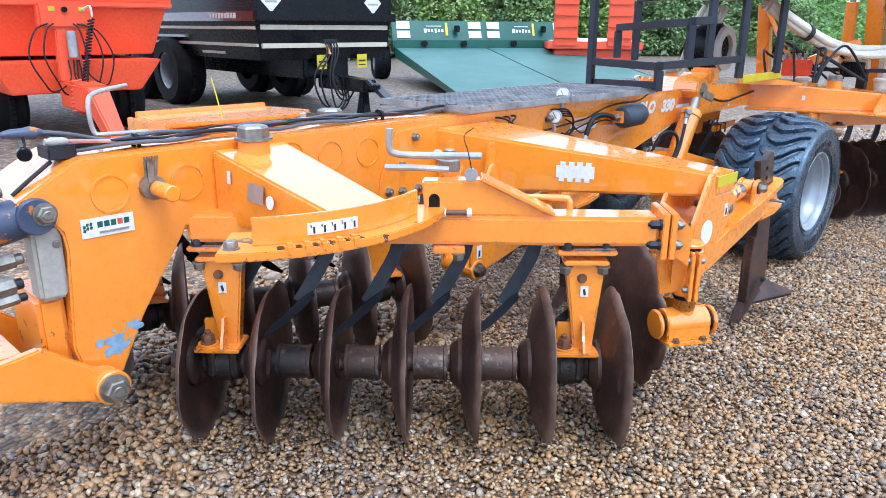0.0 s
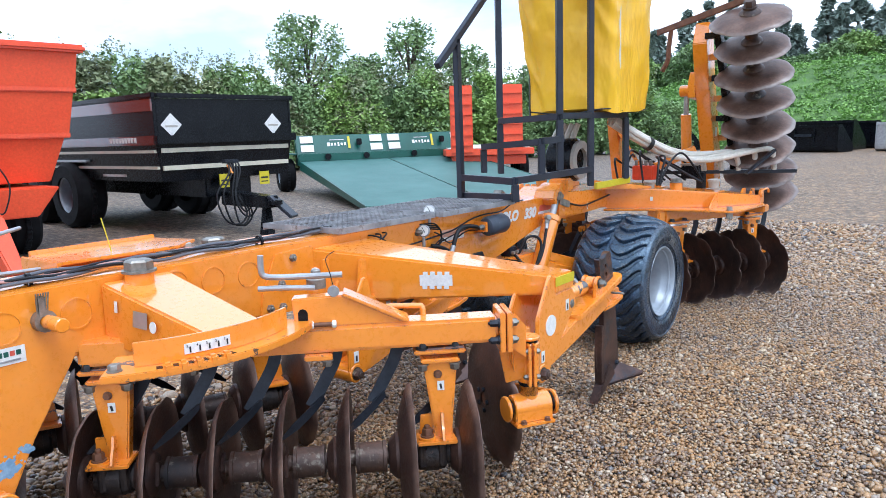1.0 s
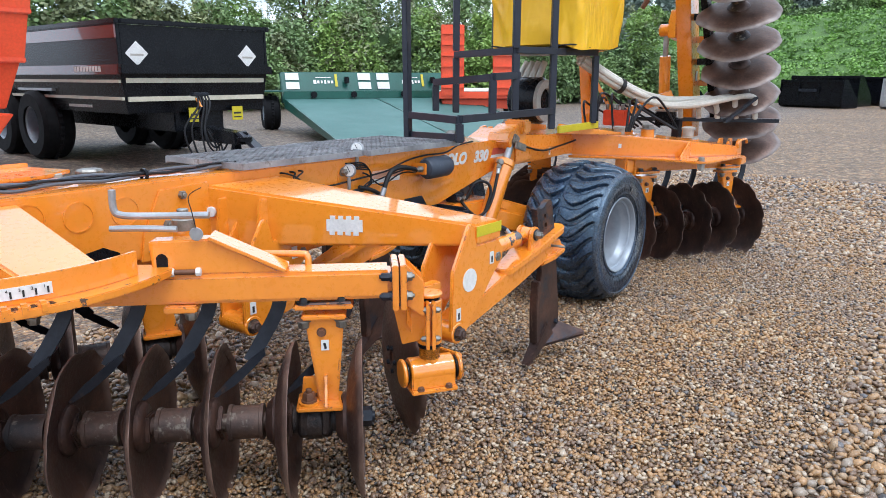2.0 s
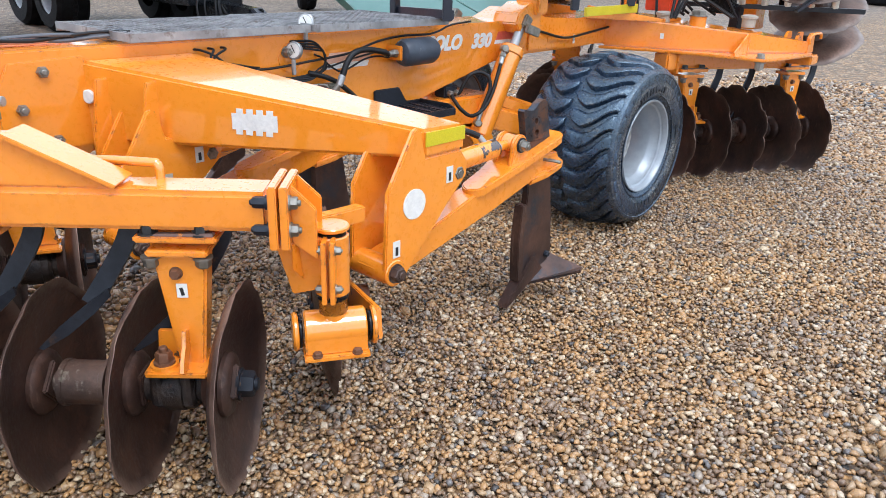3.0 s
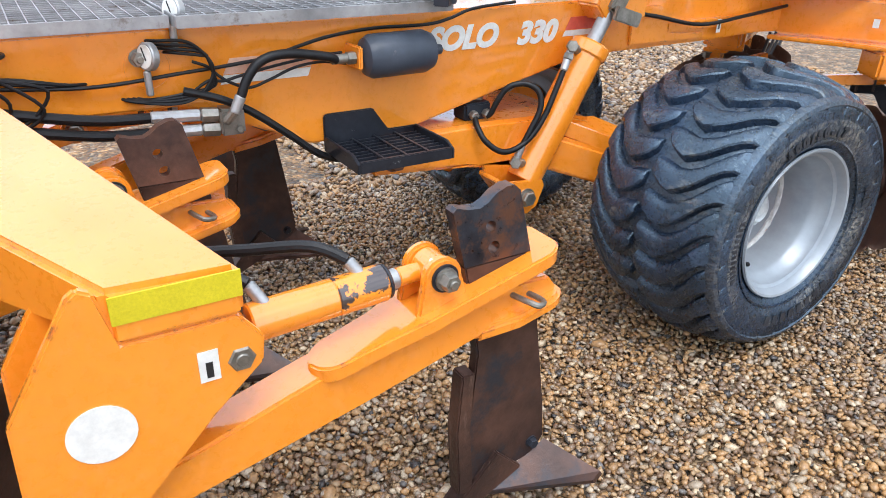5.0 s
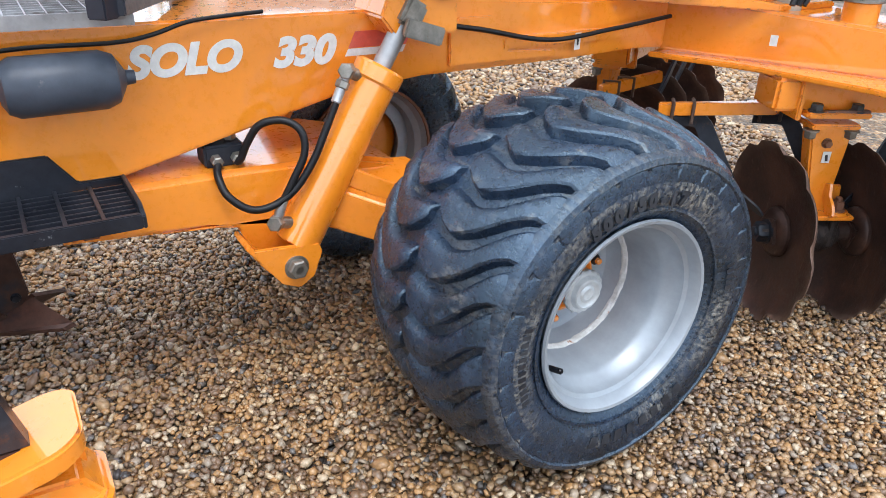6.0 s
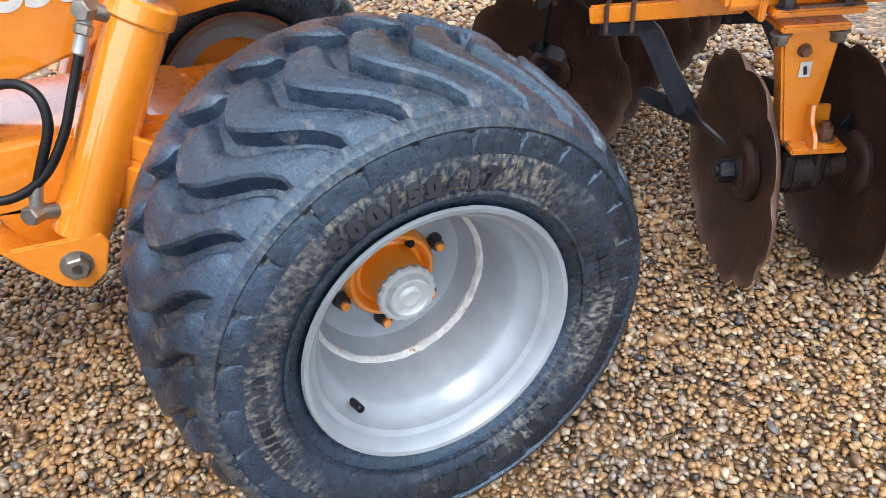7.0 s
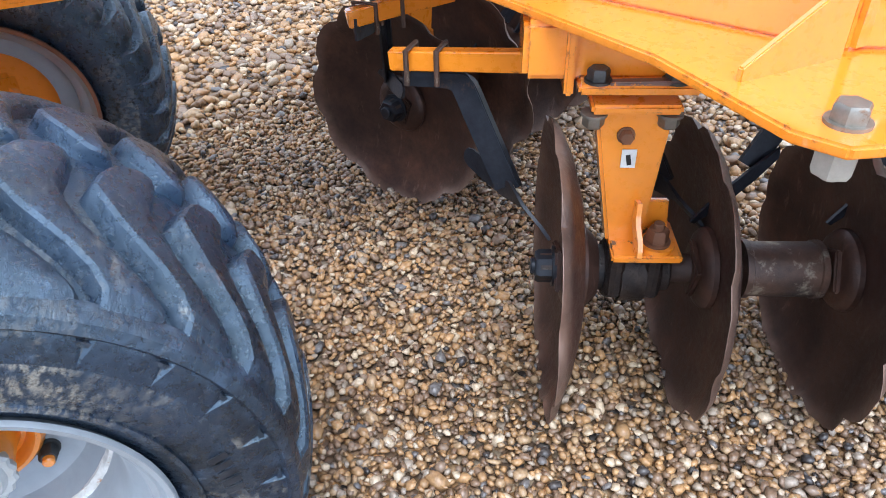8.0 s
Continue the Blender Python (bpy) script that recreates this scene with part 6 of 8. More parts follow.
    # gas accumulator on its clamp
    ac = part("accumulator", lathe([(0, 0), (0, 0.03), (0.010, 0.050), (0.03, 0.060), (0.19, 0.060), (0.215, 0.050), (0.228, 0.028), (0.234, 0.016), (0.252, 0.014), (0.252, 0)], (0.235, -1.06, 0.895), (0.235, 0, 0.905), 32), BOTTLE, cult, "blue-black gas accumulator bottle")
    part("mount_plate", box((0.165, -1.078, 0.865), (0.262, -1.066, 0.928), 0.004), ORANGE, ac)
    part("fitting", cyl((0.236, -1.15, 0.897), (0.235, -1.078, 0.896), 0.0135, 12), ZINC, ac)
    part("fitting_nut", cyl((0.235, -1.105, 0.8965), (0.235, -1.078, 0.896), 0.018, 6), ZINC, ac)
    part("hose", hose([(0.238, -1.135, 0.895), (0.245, -1.166, 0.908), (0.25, -1.271, 0.925), (0.25, -1.34, 0.915), (0.25, -1.38, 0.878), (0.25, -1.406, 0.826)], 0.0125, 12, 8), HOSE, ac)
    part("hose_end", cyl((0.25, -1.404, 0.832), (0.248, -1.424, 0.79), 0.0145, 12), GALV, ac)
    part("elbow", cyl((0.248, -1.424, 0.795), (0.235, -1.445, 0.765), 0.012, 10), ZINC, ac)


axle_and_lift()


# ---------------------------------------------------------------- rear frame
U2 = (0.47, 0.883)


def rear_frame():
    rb = part("rear_beam", prism([(-0.12, 0.81), (-0.12, 0.99), (0.05, 1.05), (0.20, 1.0), (0.50, 0.985), (0.80, 0.99), (1.35, 0.99), (1.35, 0.80), (0.75, 0.825), (0.45, 0.815)], "x", -0.15, 0.15, 0.008), ORANGE, cult)
    part("hook_plate", prism([(0.02, 0.83), (0.02, 0.93), (0.05, 0.96), (0.16, 0.96), (0.20, 0.92), (0.22, 0.86), (0.40, 0.85), (0.40, 0.83)], "x", 0.15, 0.162, 0.003), ORANGE, rb)
    part("side_rail", box((0.15, 0.20, 0.865), (0.166, 0.76, 0.90), 0.003), ORANGE, rb)
    m = facing((0.168, 0.473, 0.87), (1, 0, 0))
    st = part("sticker", plate_at(m, 0.022, 0.05), WHITE, rb)
    part("pictogram", plate_at(m @ pose(0, 0, 0.0016), 0.006, 0.024), INK, st)
    part("cable", hose([(0.16, -0.05, 0.95), (0.18, 0.10, 0.93), (0.185, 0.35, 0.885), (0.18, 0.60, 0.90), (0.18, 0.85, 0.925)], 0.007, 8, 6), HOSE, rb)
    # ram bracket over the belly plate
    part("ram_bracket", prism([(-0.24, 0.99), (-0.22, 1.04), (-0.12, 1.09), (-0.06, 1.09), (-0.02, 1.02), (-0.02, 0.94), (-0.20, 0.94)], "x", 0.10, 0.26, 0.006), ORANGE, cult)
    part("bracket_block", box((0.14, -0.10, 1.03), (0.29, 0.0, 1.12), 0.012), ORANGE, cult)
    # outward wing with bottom flange
    for s in (1, -1):
        SIDE[0] = s
        fl = [(0.15, 0.80), (0.454, 0.925), (0.81, 0.985), (1.06, 0.975), (1.12, 1.0), (1.14, 1.06), (1.20, 1.60), (1.16, 1.72), (1.00, 1.72), (0.50, 1.45), (0.15, 1.35)]
        w = part("rear_wing", prism(fl, "z", 0.795, 0.812, 0.004), ORANGE, cult)
        part("web", hull8([(0.14, 0.86, 0.81), (0.14, 1.25, 0.81), (0.14, 1.25, 0.99), (0.14, 0.86, 0.99)], [(0.93, 1.22, 0.81), (0.93, 1.45, 0.81), (0.93, 1.45, 0.93), (0.93, 1.22, 0.93)], 0.008), ORANGE, w)
        part("web", hull8([(0.90, 1.20, 0.81), (0.90, 1.46, 0.81), (0.90, 1.46, 0.93), (0.90, 1.20, 0.93)], [(1.16, 1.62, 0.81), (1.02, 1.70, 0.81), (1.02, 1.70, 0.88), (1.16, 1.62, 0.88)], 0.008), ORANGE, w)
        part("rib", prism([(1.20, 0.81), (1.20, 0.93), (1.02, 0.83), (1.02, 0.81)], "x", 0.925, 0.935, 0.002), ORANGE, w)
        part("bolt", bolt((1.076, 1.044, 0.812), (0, 0, 1), 0.022, 0.022), ZINC, w)
        part("nut", bolt((1.076, 1.044, 0.795), (0, 0, -1), 0.026, 0.04, 0.014), GREYBOX, w)
        part("pivot_post", cyl((0.62, 1.16, 0.93), (0.62, 1.16, 1.01), 0.05), ORANGE, w)
        part("pivot_nut", bolt((0.62, 1.16, 1.01), (0, 0, 1), 0.046, 0.03), ZINC, w)
        part("top_plate", hull8([(0.16, 0.60, 0.985), (0.16, 1.0, 0.985), (0.16, 1.0, 1.02), (0.16, 0.60, 1.06)], [(0.45, 1.02, 0.965), (0.45, 1.30, 0.965), (0.45, 1.30, 0.985), (0.45, 1.02, 0.985)], 0.004), ORANGE, w)
        m = facing((0.490, 0.966, 0.89), (0.41, -0.91, 0))
        part("sticker", plate_at(m, 0.022, 0.032), WHITE, w)
        # tip with its hinge ears and small handle
        for k in range(3):
            part("hinge_ear", prism([(1.62, 0.81), (1.62, 0.90), (1.66, 0.93), (1.72, 0.93), (1.74, 0.81)], "x", 1.00 + 0.07 * k, 1.018 + 0.07 * k, 0.003), ORANGE_WORN, w)
        part("handle", hose([(1.18, 1.56, 0.87), (1.18, 1.56, 0.915), (1.19, 1.60, 0.93), (1.20, 1.68, 0.93), (1.20, 1.70, 0.90)], 0.009, 8, 5), ORANGE, w)
        part("tip_block", box((1.04, 1.60, 0.74), (1.20, 1.74, 0.80), 0.008), ORANGE, w)
    SIDE[0] = 1.0
    # right gang below
    for s, off in ((1, 0.0), (-1, 0.33)):
        SIDE[0], SIDE[1] = s, off
        g, at = gang((0.6057, 1.0424), U2, 5, 0.27, 0.288, 0.307, 0.020, (0.112, 0.922), "rear_disc_gang", DISC, hollow=-1)
        q = lambda a, b, h: tuple(at(a, b, h))
        gb = part("rear_gang_beam", hull8([q(-0.122, -0.02, 0.695), q(-0.122, 0.12, 0.695), q(-0.122, 0.12, 0.795), q(-0.122, -0.02, 0.795)], [q(1.032, -0.02, 0.69), q(1.032, 0.12, 0.69), q(1.032, 0.12, 0.795), q(1.032, -0.02, 0.795)], 0.010), ORANGE, cult)
        part("cheek_plate", hull8([q(-0.052, -0.034, 0.672), q(-0.036, -0.034, 0.672), q(-0.036, 0.13, 0.672), q(-0.052, 0.13, 0.672)], [q(-0.052, -0.034, 0.795), q(-0.036, -0.034, 0.795), q(-0.036, 0.13, 0.795), q(-0.052, 0.13, 0.795)], 0.004), ORANGE, gb)
        hanger(at, 0.070, 0.690, 0.375, f=-1, off=-0.040)
        hanger(at, 0.888, 0.690, 0.375, f=-1, off=-0.040)
        # scraper carriers
        for k in range(2 if s > 0 else 1):
            a, b = Vector((0.212 + 0.12 * k, 0.826 + 0.30 * k, 0.63)), Vector((0.47 + 0.12 * k, 1.09 + 0.30 * k, 0.665))
            if s < 0:
                a, b = Vector((0.405, 0.830, 0.627)), Vector((0.365, 1.09, 0.665))
            cb = part("scraper_carrier", bar(tuple(a), tuple(b), 0.03, 0.042, 0.003), ORANGE, cult)
            dd = (b - a).normalized()
            for t in (0.045, 0.11):
                c = a + dd * t
                part("u_bolt", hose([tuple(c + Vector((0.02, -0.02, -0.045))), tuple(c + Vector((0.02, -0.02, 0.026))), tuple(c + Vector((-0.02, 0.02, 0.026))), tuple(c + Vector((-0.02, 0.02, -0.045)))], 0.006, 8, 0), SHAFT, cb)
            off = Vector((0.12 * k + (0.0 if s > 0 else 0.15), 0.30 * k, 0))
            pts = [Vector(v) + off for v in ((0.236, 0.842, 0.604), (0.262, 0.882, 0.603), (0.288, 0.915, 0.603), (0.306, 0.932, 0.597), (0.318, 0.941, 0.580), (0.350, 0.954, 0.525), (0.388, 0.970, 0.460), (0.426, 0.986, 0.395))]
            sc = part("scraper", sweep([tuple(v) for v in pts], rect(0.052, 0.006), 5, up=(0.6, -0.8, 0)), DARK_STEEL, cb, "bent blue-black scraper bar")
            part("edge_lip", sweep([tuple(v + Vector((0.016, 0.020, 0.004))) for v in pts], rect(0.010, 0.016), 5, up=(0.6, -0.8, 0)), DARK_STEEL, sc)
            # thin blade bolted across the foot, turned into the hollow of the disc
            rows = [((0.268, 0.968, 0.404), (0.0, 0.25, 0.97), 0.012), ((0.275, 0.969, 0.404), (0.0, 0.25, 0.97), 0.030), ((0.292, 0.971, 0.403), (0.0, 0.3, 0.95), 0.040), ((0.350, 0.977, 0.398), (0.15, 0.25, 0.93), 0.044),
                    ((0.425, 0.986, 0.390), (0.4, 0.1, 0.85), 0.046), ((0.480, 0.998, 0.372), (0.6, -0.45, 0.55), 0.046), ((0.530, 1.010, 0.347), (0.6, -0.45, 0.55), 0.040), ((0.556, 1.016, 0.330), (0.6, -0.45, 0.55), 0.016)]
            bm, last = bmesh.new(), None
            for c, wv, wd in rows:
                c, wv = Vector(c) + off, Vector(wv).normalized()
                side = Vector((0.5, -0.8, 0.2)).cross(wv).cross(wv).normalized() * 0.0035
                row = [bm.verts.new(c + wv * wd * i * 0.5 + side * j) for i, j in ((-1, -1), (1, -1), (1, 1), (-1, 1))]
                if last:
                    for i in range(4):
                        bm.faces.new((last[i], last[(i + 1) % 4], row[(i + 1) % 4], row[i]))
                else:
                    bm.faces.new(row[::-1])
                last = row
            bm.faces.new(last)
            bmesh.ops.recalc_face_normals(bm, faces=bm.faces)
            part("blade", bm, DARK_STEEL, sc)
        for k in range(1, 5):
            scraper(at, 0.27 * k - 0.048, 0.17, 0.70)
    SIDE[0], SIDE[1] = 1.0, 0.0


rear_frame()


def folded_wing(s):
    """The outer gang folded upright, discs one above another."""
    SIDE[0] = s
    lo, hi = Vector((1.01, 2.25, 0.875)), Vector((1.077, 1.435, 2.30))
    d = (hi - lo).normalized()
    w = part("folded_wing_arm", prism([(1.98, 0.90), (1.93, 1.25), (1.74, 1.85), (1.66, 2.14), (1.74, 2.32), (1.83, 2.28), (1.92, 1.9), (2.13, 1.2), (2.16, 0.90)], "x", 0.56, 0.68, 0.006), ORANGE, cult)
    sh = part("folded_disc_gang", cyl(tuple(lo - d * 0.08), tuple(hi + d * 0.05), 0.028), SHAFT, cult)
    n = 8
    L = (hi - lo).length
    for k in range(n):
        c = lo + d * (L * k / (n - 1))
        bm = disc_mesh(0.292, 0.05, 0.0, seed=40 + k)
        bmesh.ops.transform(bm, matrix=axis_matrix(tuple(c), tuple(c - d)), verts=bm.verts)
        dd = part("disc", bm, DISC_SHINY, sh)
        part("hub_flange", lathe([(0.0, 0.03), (0.0, 0.085), (0.014, 0.08), (0.04, 0.05), (0.16 if k < n - 1 else 0.05, 0.05), (0.16 if k < n - 1 else 0.05, 0.03)], tuple(c + d * 0.004), tuple(c + d), 24), SHAFT, dd)
    part("end_nut", bolt(tuple(hi + d * 0.05), d, 0.045, 0.05), SHAFT, sh)
    for k in range(7):
        z = 1.15 + 0.17 * k
        y = 2.12 - 0.076 * k
        part("bracket", box((0.66, y, z), (0.80, y + 0.05, z + 0.05), 0.004), ORANGE_WORN if k % 2 else BLACK, w)
    part("gang_bar", bar((0.80, 2.20, 1.0), (0.78, 1.62, 2.26), 0.05, 0.09, 0.004), BLACK, w)
    part("top_strap", bar((1.02, 1.50, 2.42), (0.15, 1.95, 2.30), 0.03, 0.05, 0.003), RUST_BAND, w)
    part("hook", hose([(0.30, 1.88, 2.31), (0.28, 1.88, 2.15), (0.27, 1.88, 2.04), (0.22, 1.88, 1.95)], 0.022, 8, 5), RUST_BAND, w)
    rm = part("fold_ram", cyl((0.44, 1.95, 1.0), (0.46, 1.84, 1.56), 0.045), ORANGE, cult)
    part("rod", cyl((0.46, 1.84, 1.55), (0.47, 1.81, 1.73), 0.022), GALV, rm)
    part("eye", cyl((0.42, 1.81, 1.76), (0.52, 1.81, 1.76), 0.05), ORANGE, rm)
    part("ear", prism([(1.76, 1.70), (1.75, 1.82), (1.80, 1.92), (1.90, 1.86), (1.93, 1.68)], "x", 0.50, 0.56, 0.004), ORANGE, w)
    m = facing((0.682, 1.98, 1.40), (1, 0, 0))
    part("sticker", plate_at(m, 0.04, 0.08), WHITE, w)
    SIDE[0] = 1.0


folded_wing(1)


def rear_clutter():
    part("support_bar", bar((0.30, 1.60, 1.06), (1.35, 1.98, 1.06), 0.06, 0.03, 0.003), BLACK_WORN, cult)
    part("support_post", box((0.62, 1.66, 0.86), (0.68, 1.74, 1.06), 0.004), BLACK_WORN, cult)
    part("support_link", bar((1.02, 1.70, 1.05), (1.20, 1.86, 1.24), 0.05, 0.02, 0.003), BLACK_WORN, cult)
    rng = random.Random(9)
    for i in range(5):
        a = i * 1.26
        b = Vector((0.028 * math.cos(a), 0.0, 0.028 * math.sin(a)))
        e = (0.66 + 0.13 * i, 1.70 + 0.05 * i, 1.08)
        k = [(0.22, 0.80, 1.52), (0.36, 1.00, 1.38), (0.50, 1.28, 1.25), (0.58 + 0.05 * i, 1.48, 1.20)]
        pts = [tuple(Vector(p) + b) for p in k] + [(e[0] - 0.04, e[1] - 0.06, 1.21 + 0.01 * i), (e[0], e[1], 1.16), (e[0] + 0.01, e[1] + 0.01, 1.07)]
        part("seed_hose", hose(pts, 0.022, 10, 6), HOSE_WHITE, cult, "cream ribbed seed hose")
    part("cable_tie", ring((0.40, 1.08, 1.335), (0.415, 1.11, 1.32), 0.05, 0.056), INK, cult)
    for i in range(4):
        pts = [(-0.05 - 0.05 * i, 0.75, 1.50), (-0.08 - 0.06 * i, 0.70, 1.35), (-0.12 - 0.07 * i, 0.78, 1.18), (-0.22 - 0.08 * i, 0.95, 1.05)]
        part("seed_hose", hose(pts, 0.024, 10, 5), HOSE_WHITE, cult, "cream ribbed seed hose")
    for i in range(9):
        x, y = rng.uniform(0.15, 0.6), rng.uniform(0.9, 1.5)
        pts = [(x, y, 1.0), (x + rng.uniform(-0.1, 0.1), y + 0.1, 1.12 + rng.random() * 0.15), (x + rng.uniform(-0.1, 0.2), y + 0.3, 1.15 + rng.random() * 0.1), (x + 0.2, y + 0.45, 1.0)]
        part("hydraulic_hose", hose(pts, 0.009, 8, 6), HOSE, cult)
    ms = part("mast_plate", hull8([(0.02, 1.26, 1.02), (0.11, 1.26, 1.02), (0.11, 1.34, 1.02), (0.02, 1.34, 1.02)], [(-0.02, 1.24, 1.52), (0.07, 1.24, 1.52), (0.07, 1.31, 1.52), (-0.02, 1.31, 1.52)], 0.006), ORANGE, cult)
    part("mast_stay", bar((0.06, 1.24, 1.47), (0.30, 1.36, 1.02), 0.07, 0.03, 0.004), ORANGE, ms)
    part("mast_stay", bar((0.30, 1.42, 1.10), (0.62, 1.62, 1.26), 0.05, 0.07, 0.004), ORANGE, ms)
    vb = part("valve_stack", box((0.22, 1.22, 1.02), (0.40, 1.34, 1.14), 0.008), RED, cult, "red hydraulic valve stack")
    for k in range(4):
        part("valve_cap", cyl((0.245 + 0.042 * k, 1.25, 1.14), (0.245 + 0.042 * k, 1.25, 1.185), 0.014, 12), ZINC, vb)
    jb = part("junction_box", box((0.56, 1.44, 1.02), (0.70, 1.54, 1.13), 0.008), BLACK, cult, "black cable junction box")
    part("lid", box((0.555, 1.435, 1.13), (0.705, 1.545, 1.145), 0.004), GREYBOX, jb)
    for x in (0.42, 0.86):
        pt = part("pot_lid", lathe([(0, 0), (0, 0.040), (0.05, 0.042), (0.052, 0.050), (0.066, 0.050), (0.074, 0.030), (0.074, 0)], (x, 1.10 if x < 0.5 else 1.36, 0.955), (x, 1.10 if x < 0.5 else 1.36, 2), 20), GREYBOX, cult)
    # fan housing below the hopper
    fan = part("fan_housing", cyl((-0.20, 0.62, 1.22), (0.02, 0.62, 1.22), 0.17, 32, 0.02), BLACK, cult, "round black fan housing")
    part("inlet", ring((0.02, 0.62, 1.22), (0.05, 0.62, 1.22), 0.09, 0.15), GREYBOX, fan)


rear_clutter()


# ---------------------------------------------------------------- walkway, stair and hopper
def grating(y0, y1, x0, x1, z, skew=0.0):
    g = part("walkway_grating", box((x0, y0, z - 0.032), (x0 + 0.006, y1, z), 0), GRATE, cult, "galvanised steel walkway grating")
    part("edge_bar", box((x1 - 0.006, y0, z - 0.024), (x1, y1, z + 0.004), 0.001), GRATE, g)
    for y in (y0, y1 - 0.006):
        part("edge_bar", box((x0 + 0.006, y, z - 0.024), (x1 - 0.006, y + 0.006, z + 0.003), 0.001), GRATE, g)
    bm = bmesh.new()
    n = int((x1 - x0) / 0.034)
    for i in range(1, n):
        x = x0 + (x1 - x0) * i / n
        add(bm, box((x - 0.002, y0 + 0.006, z - 0.028), (x + 0.002, y1 - 0.006, z), 0))
    n = int((y1 - y0) / 0.036)
    for i in range(1, n):
        y = y0 + (y1 - y0) * i / n
        add(bm, box((x0 + 0.006, y - 0.0015, z - 0.018), (x1 - 0.006, y + 0.0015, z + 0.001), 0))
    tagged(part("grating_mesh", bm, GRATE, g, smooth=0), kind="stuff")
    return g


grating(-2.27, -1.55, -0.33, 0.24, 1.030)
grating(-1.545, -0.80, -0.33, 0.29, 1.034)


def gauge(p, r=0.034):
    p = Vector(p)
    o = Vector((0.42, -0.90, 0.12)).normalized()
    g = part("pressure_gauge", cyl(tuple(p - o * 0.02), tuple(p), r, 28, 0.003), GALV, cult, "round steel pressure gauge")
    part("dial", cyl(tuple(p), tuple(p + o * 0.002), r * 0.82, 28, 0.0005), WHITE, g)
    part("needle", plate_at(facing(tuple(p + o * 0.0025), o) @ pose(0, 0.006, 0, 0, 0, 30), 0.003, r), INK, g)
    part("stem", cyl(tuple(p - Vector((0, 0, r))), tuple(p - Vector((0, 0, r + 0.06))), 0.009, 10), GALV, g)


gauge((0.185, -1.534, 1.038))
gauge((0.20, -1.61, 0.938))


def small_hoses():
    rng = random.Random(12)
    for i in range(4):
        y, w = -1.53 + 0.012 * i, 0.075 - 0.012 * i
        pts = [(0.13, y - 0.08, 0.965 - 0.01 * i), (0.185, y - 0.05, 0.97 - 0.01 * i), (0.20, y + 0.02, 0.965 - 0.012 * i), (0.205, y + w - 0.01, 0.925), (0.205, y + w, 0.885), (0.20, y + 0.04, 0.835 + 0.006 * i), (0.19, y - 0.02, 0.815 + 0.008 * i), (0.18, y - 0.12, 0.83), (0.13, y - 0.16, 0.84)]
        part("thin_hose", hose(pts, 0.0042, 8, 7), HOSE, cult)
    for i in range(3):
        j1, j2, j3 = (rng.uniform(-0.05, 0.05) for _ in range(3))
        pts = [(0.13, -2.02 + 0.05 * i, 0.960), (0.19, -2.00 + 0.05 * i, 0.962), (0.215, -1.94 + j1, 0.93), (0.21, -1.86 + j2, 0.84 + 0.02 * i), (0.195, -1.95 + j3, 0.79), (0.185, -2.06 + j1, 0.85), (0.18, -1.98 + j2, 0.91), (0.185, -1.80 + j3, 0.885), (0.13, -1.74 + j3, 0.875)]
        part("thin_hose", hose(pts, 0.0042, 8, 7), HOSE, cult)
    part("long_cable", hose([(0.18, -2.02, 0.90), (0.185, -1.75, 0.875), (0.19, -1.516, 0.89), (0.19, -1.392, 0.899), (0.19, -1.305, 0.909), (0.19, -1.218, 0.931), (0.19, -1.128, 0.950), (0.19, -0.997, 0.962), (0.19, -0.832, 0.961), (0.185, -0.749, 0.972), (0.18, -0.661, 0.995), (0.17, -0.50, 1.005)], 0.0048, 8, 8), HOSE, cult)
    part("long_cable", hose([(0.19, -1.50, 0.915), (0.195, -1.465, 0.90), (0.20, -1.44, 0.875), (0.20, -1.407, 0.853), (0.20, -1.365, 0.838), (0.20, -1.31, 0.853), (0.20, -1.24, 0.878), (0.20, -1.165, 0.886), (0.20, -1.09, 0.875)], 0.004, 8, 8), HOSE, cult)
    part("long_cable", hose([(0.19, -1.52, 0.83), (0.20, -1.47, 0.865), (0.20, -1.43, 0.862), (0.20, -1.38, 0.872), (0.20, -1.29, 0.888), (0.20, -1.18, 0.902), (0.195, -1.10, 0.905)], 0.004, 8, 8), HOSE, cult)
    vb = part("valve_bank", box((0.17, -1.455, 0.725), (0.225, -1.392, 0.795), 0.006), ZINC, cult, "dull steel valve block with hose ends")
    part("bolt", bolt((0.225, -1.41, 0.742), (1, 0, 0), 0.010, 0.010), ZINC, vb)
    for z in (0.79, 0.752):
        part("hose_end", cyl((0.20, -1.62, z), (0.205, -1.50, z - 0.006), 0.0155, 10), GALV, vb)
        part("end_nut", cyl((0.205, -1.50, z - 0.006), (0.205, -1.455, z - 0.010), 0.019, 6), ZINC, vb)
        part("hydraulic_hose", hose([(0.20, -1.62, z), (0.20, -1.75, z + 0.01), (0.19, -1.95, z + 0.05)], 0.013, 10, 8), HOSE, vb)
    part("hydraulic_hose", hose([(0.19, -1.53, 0.845), (0.205, -1.47, 0.828), (0.21, -1.432, 0.813), (0.21, -1.386, 0.788), (0.21, -1.34, 0.756), (0.21, -1.27, 0.70), (0.205, -1.18, 0.628), (0.19, -1.10, 0.60), (0.15, -1.0, 0.60)], 0.0105, 10, 8), HOSE, cult)


small_hoses()


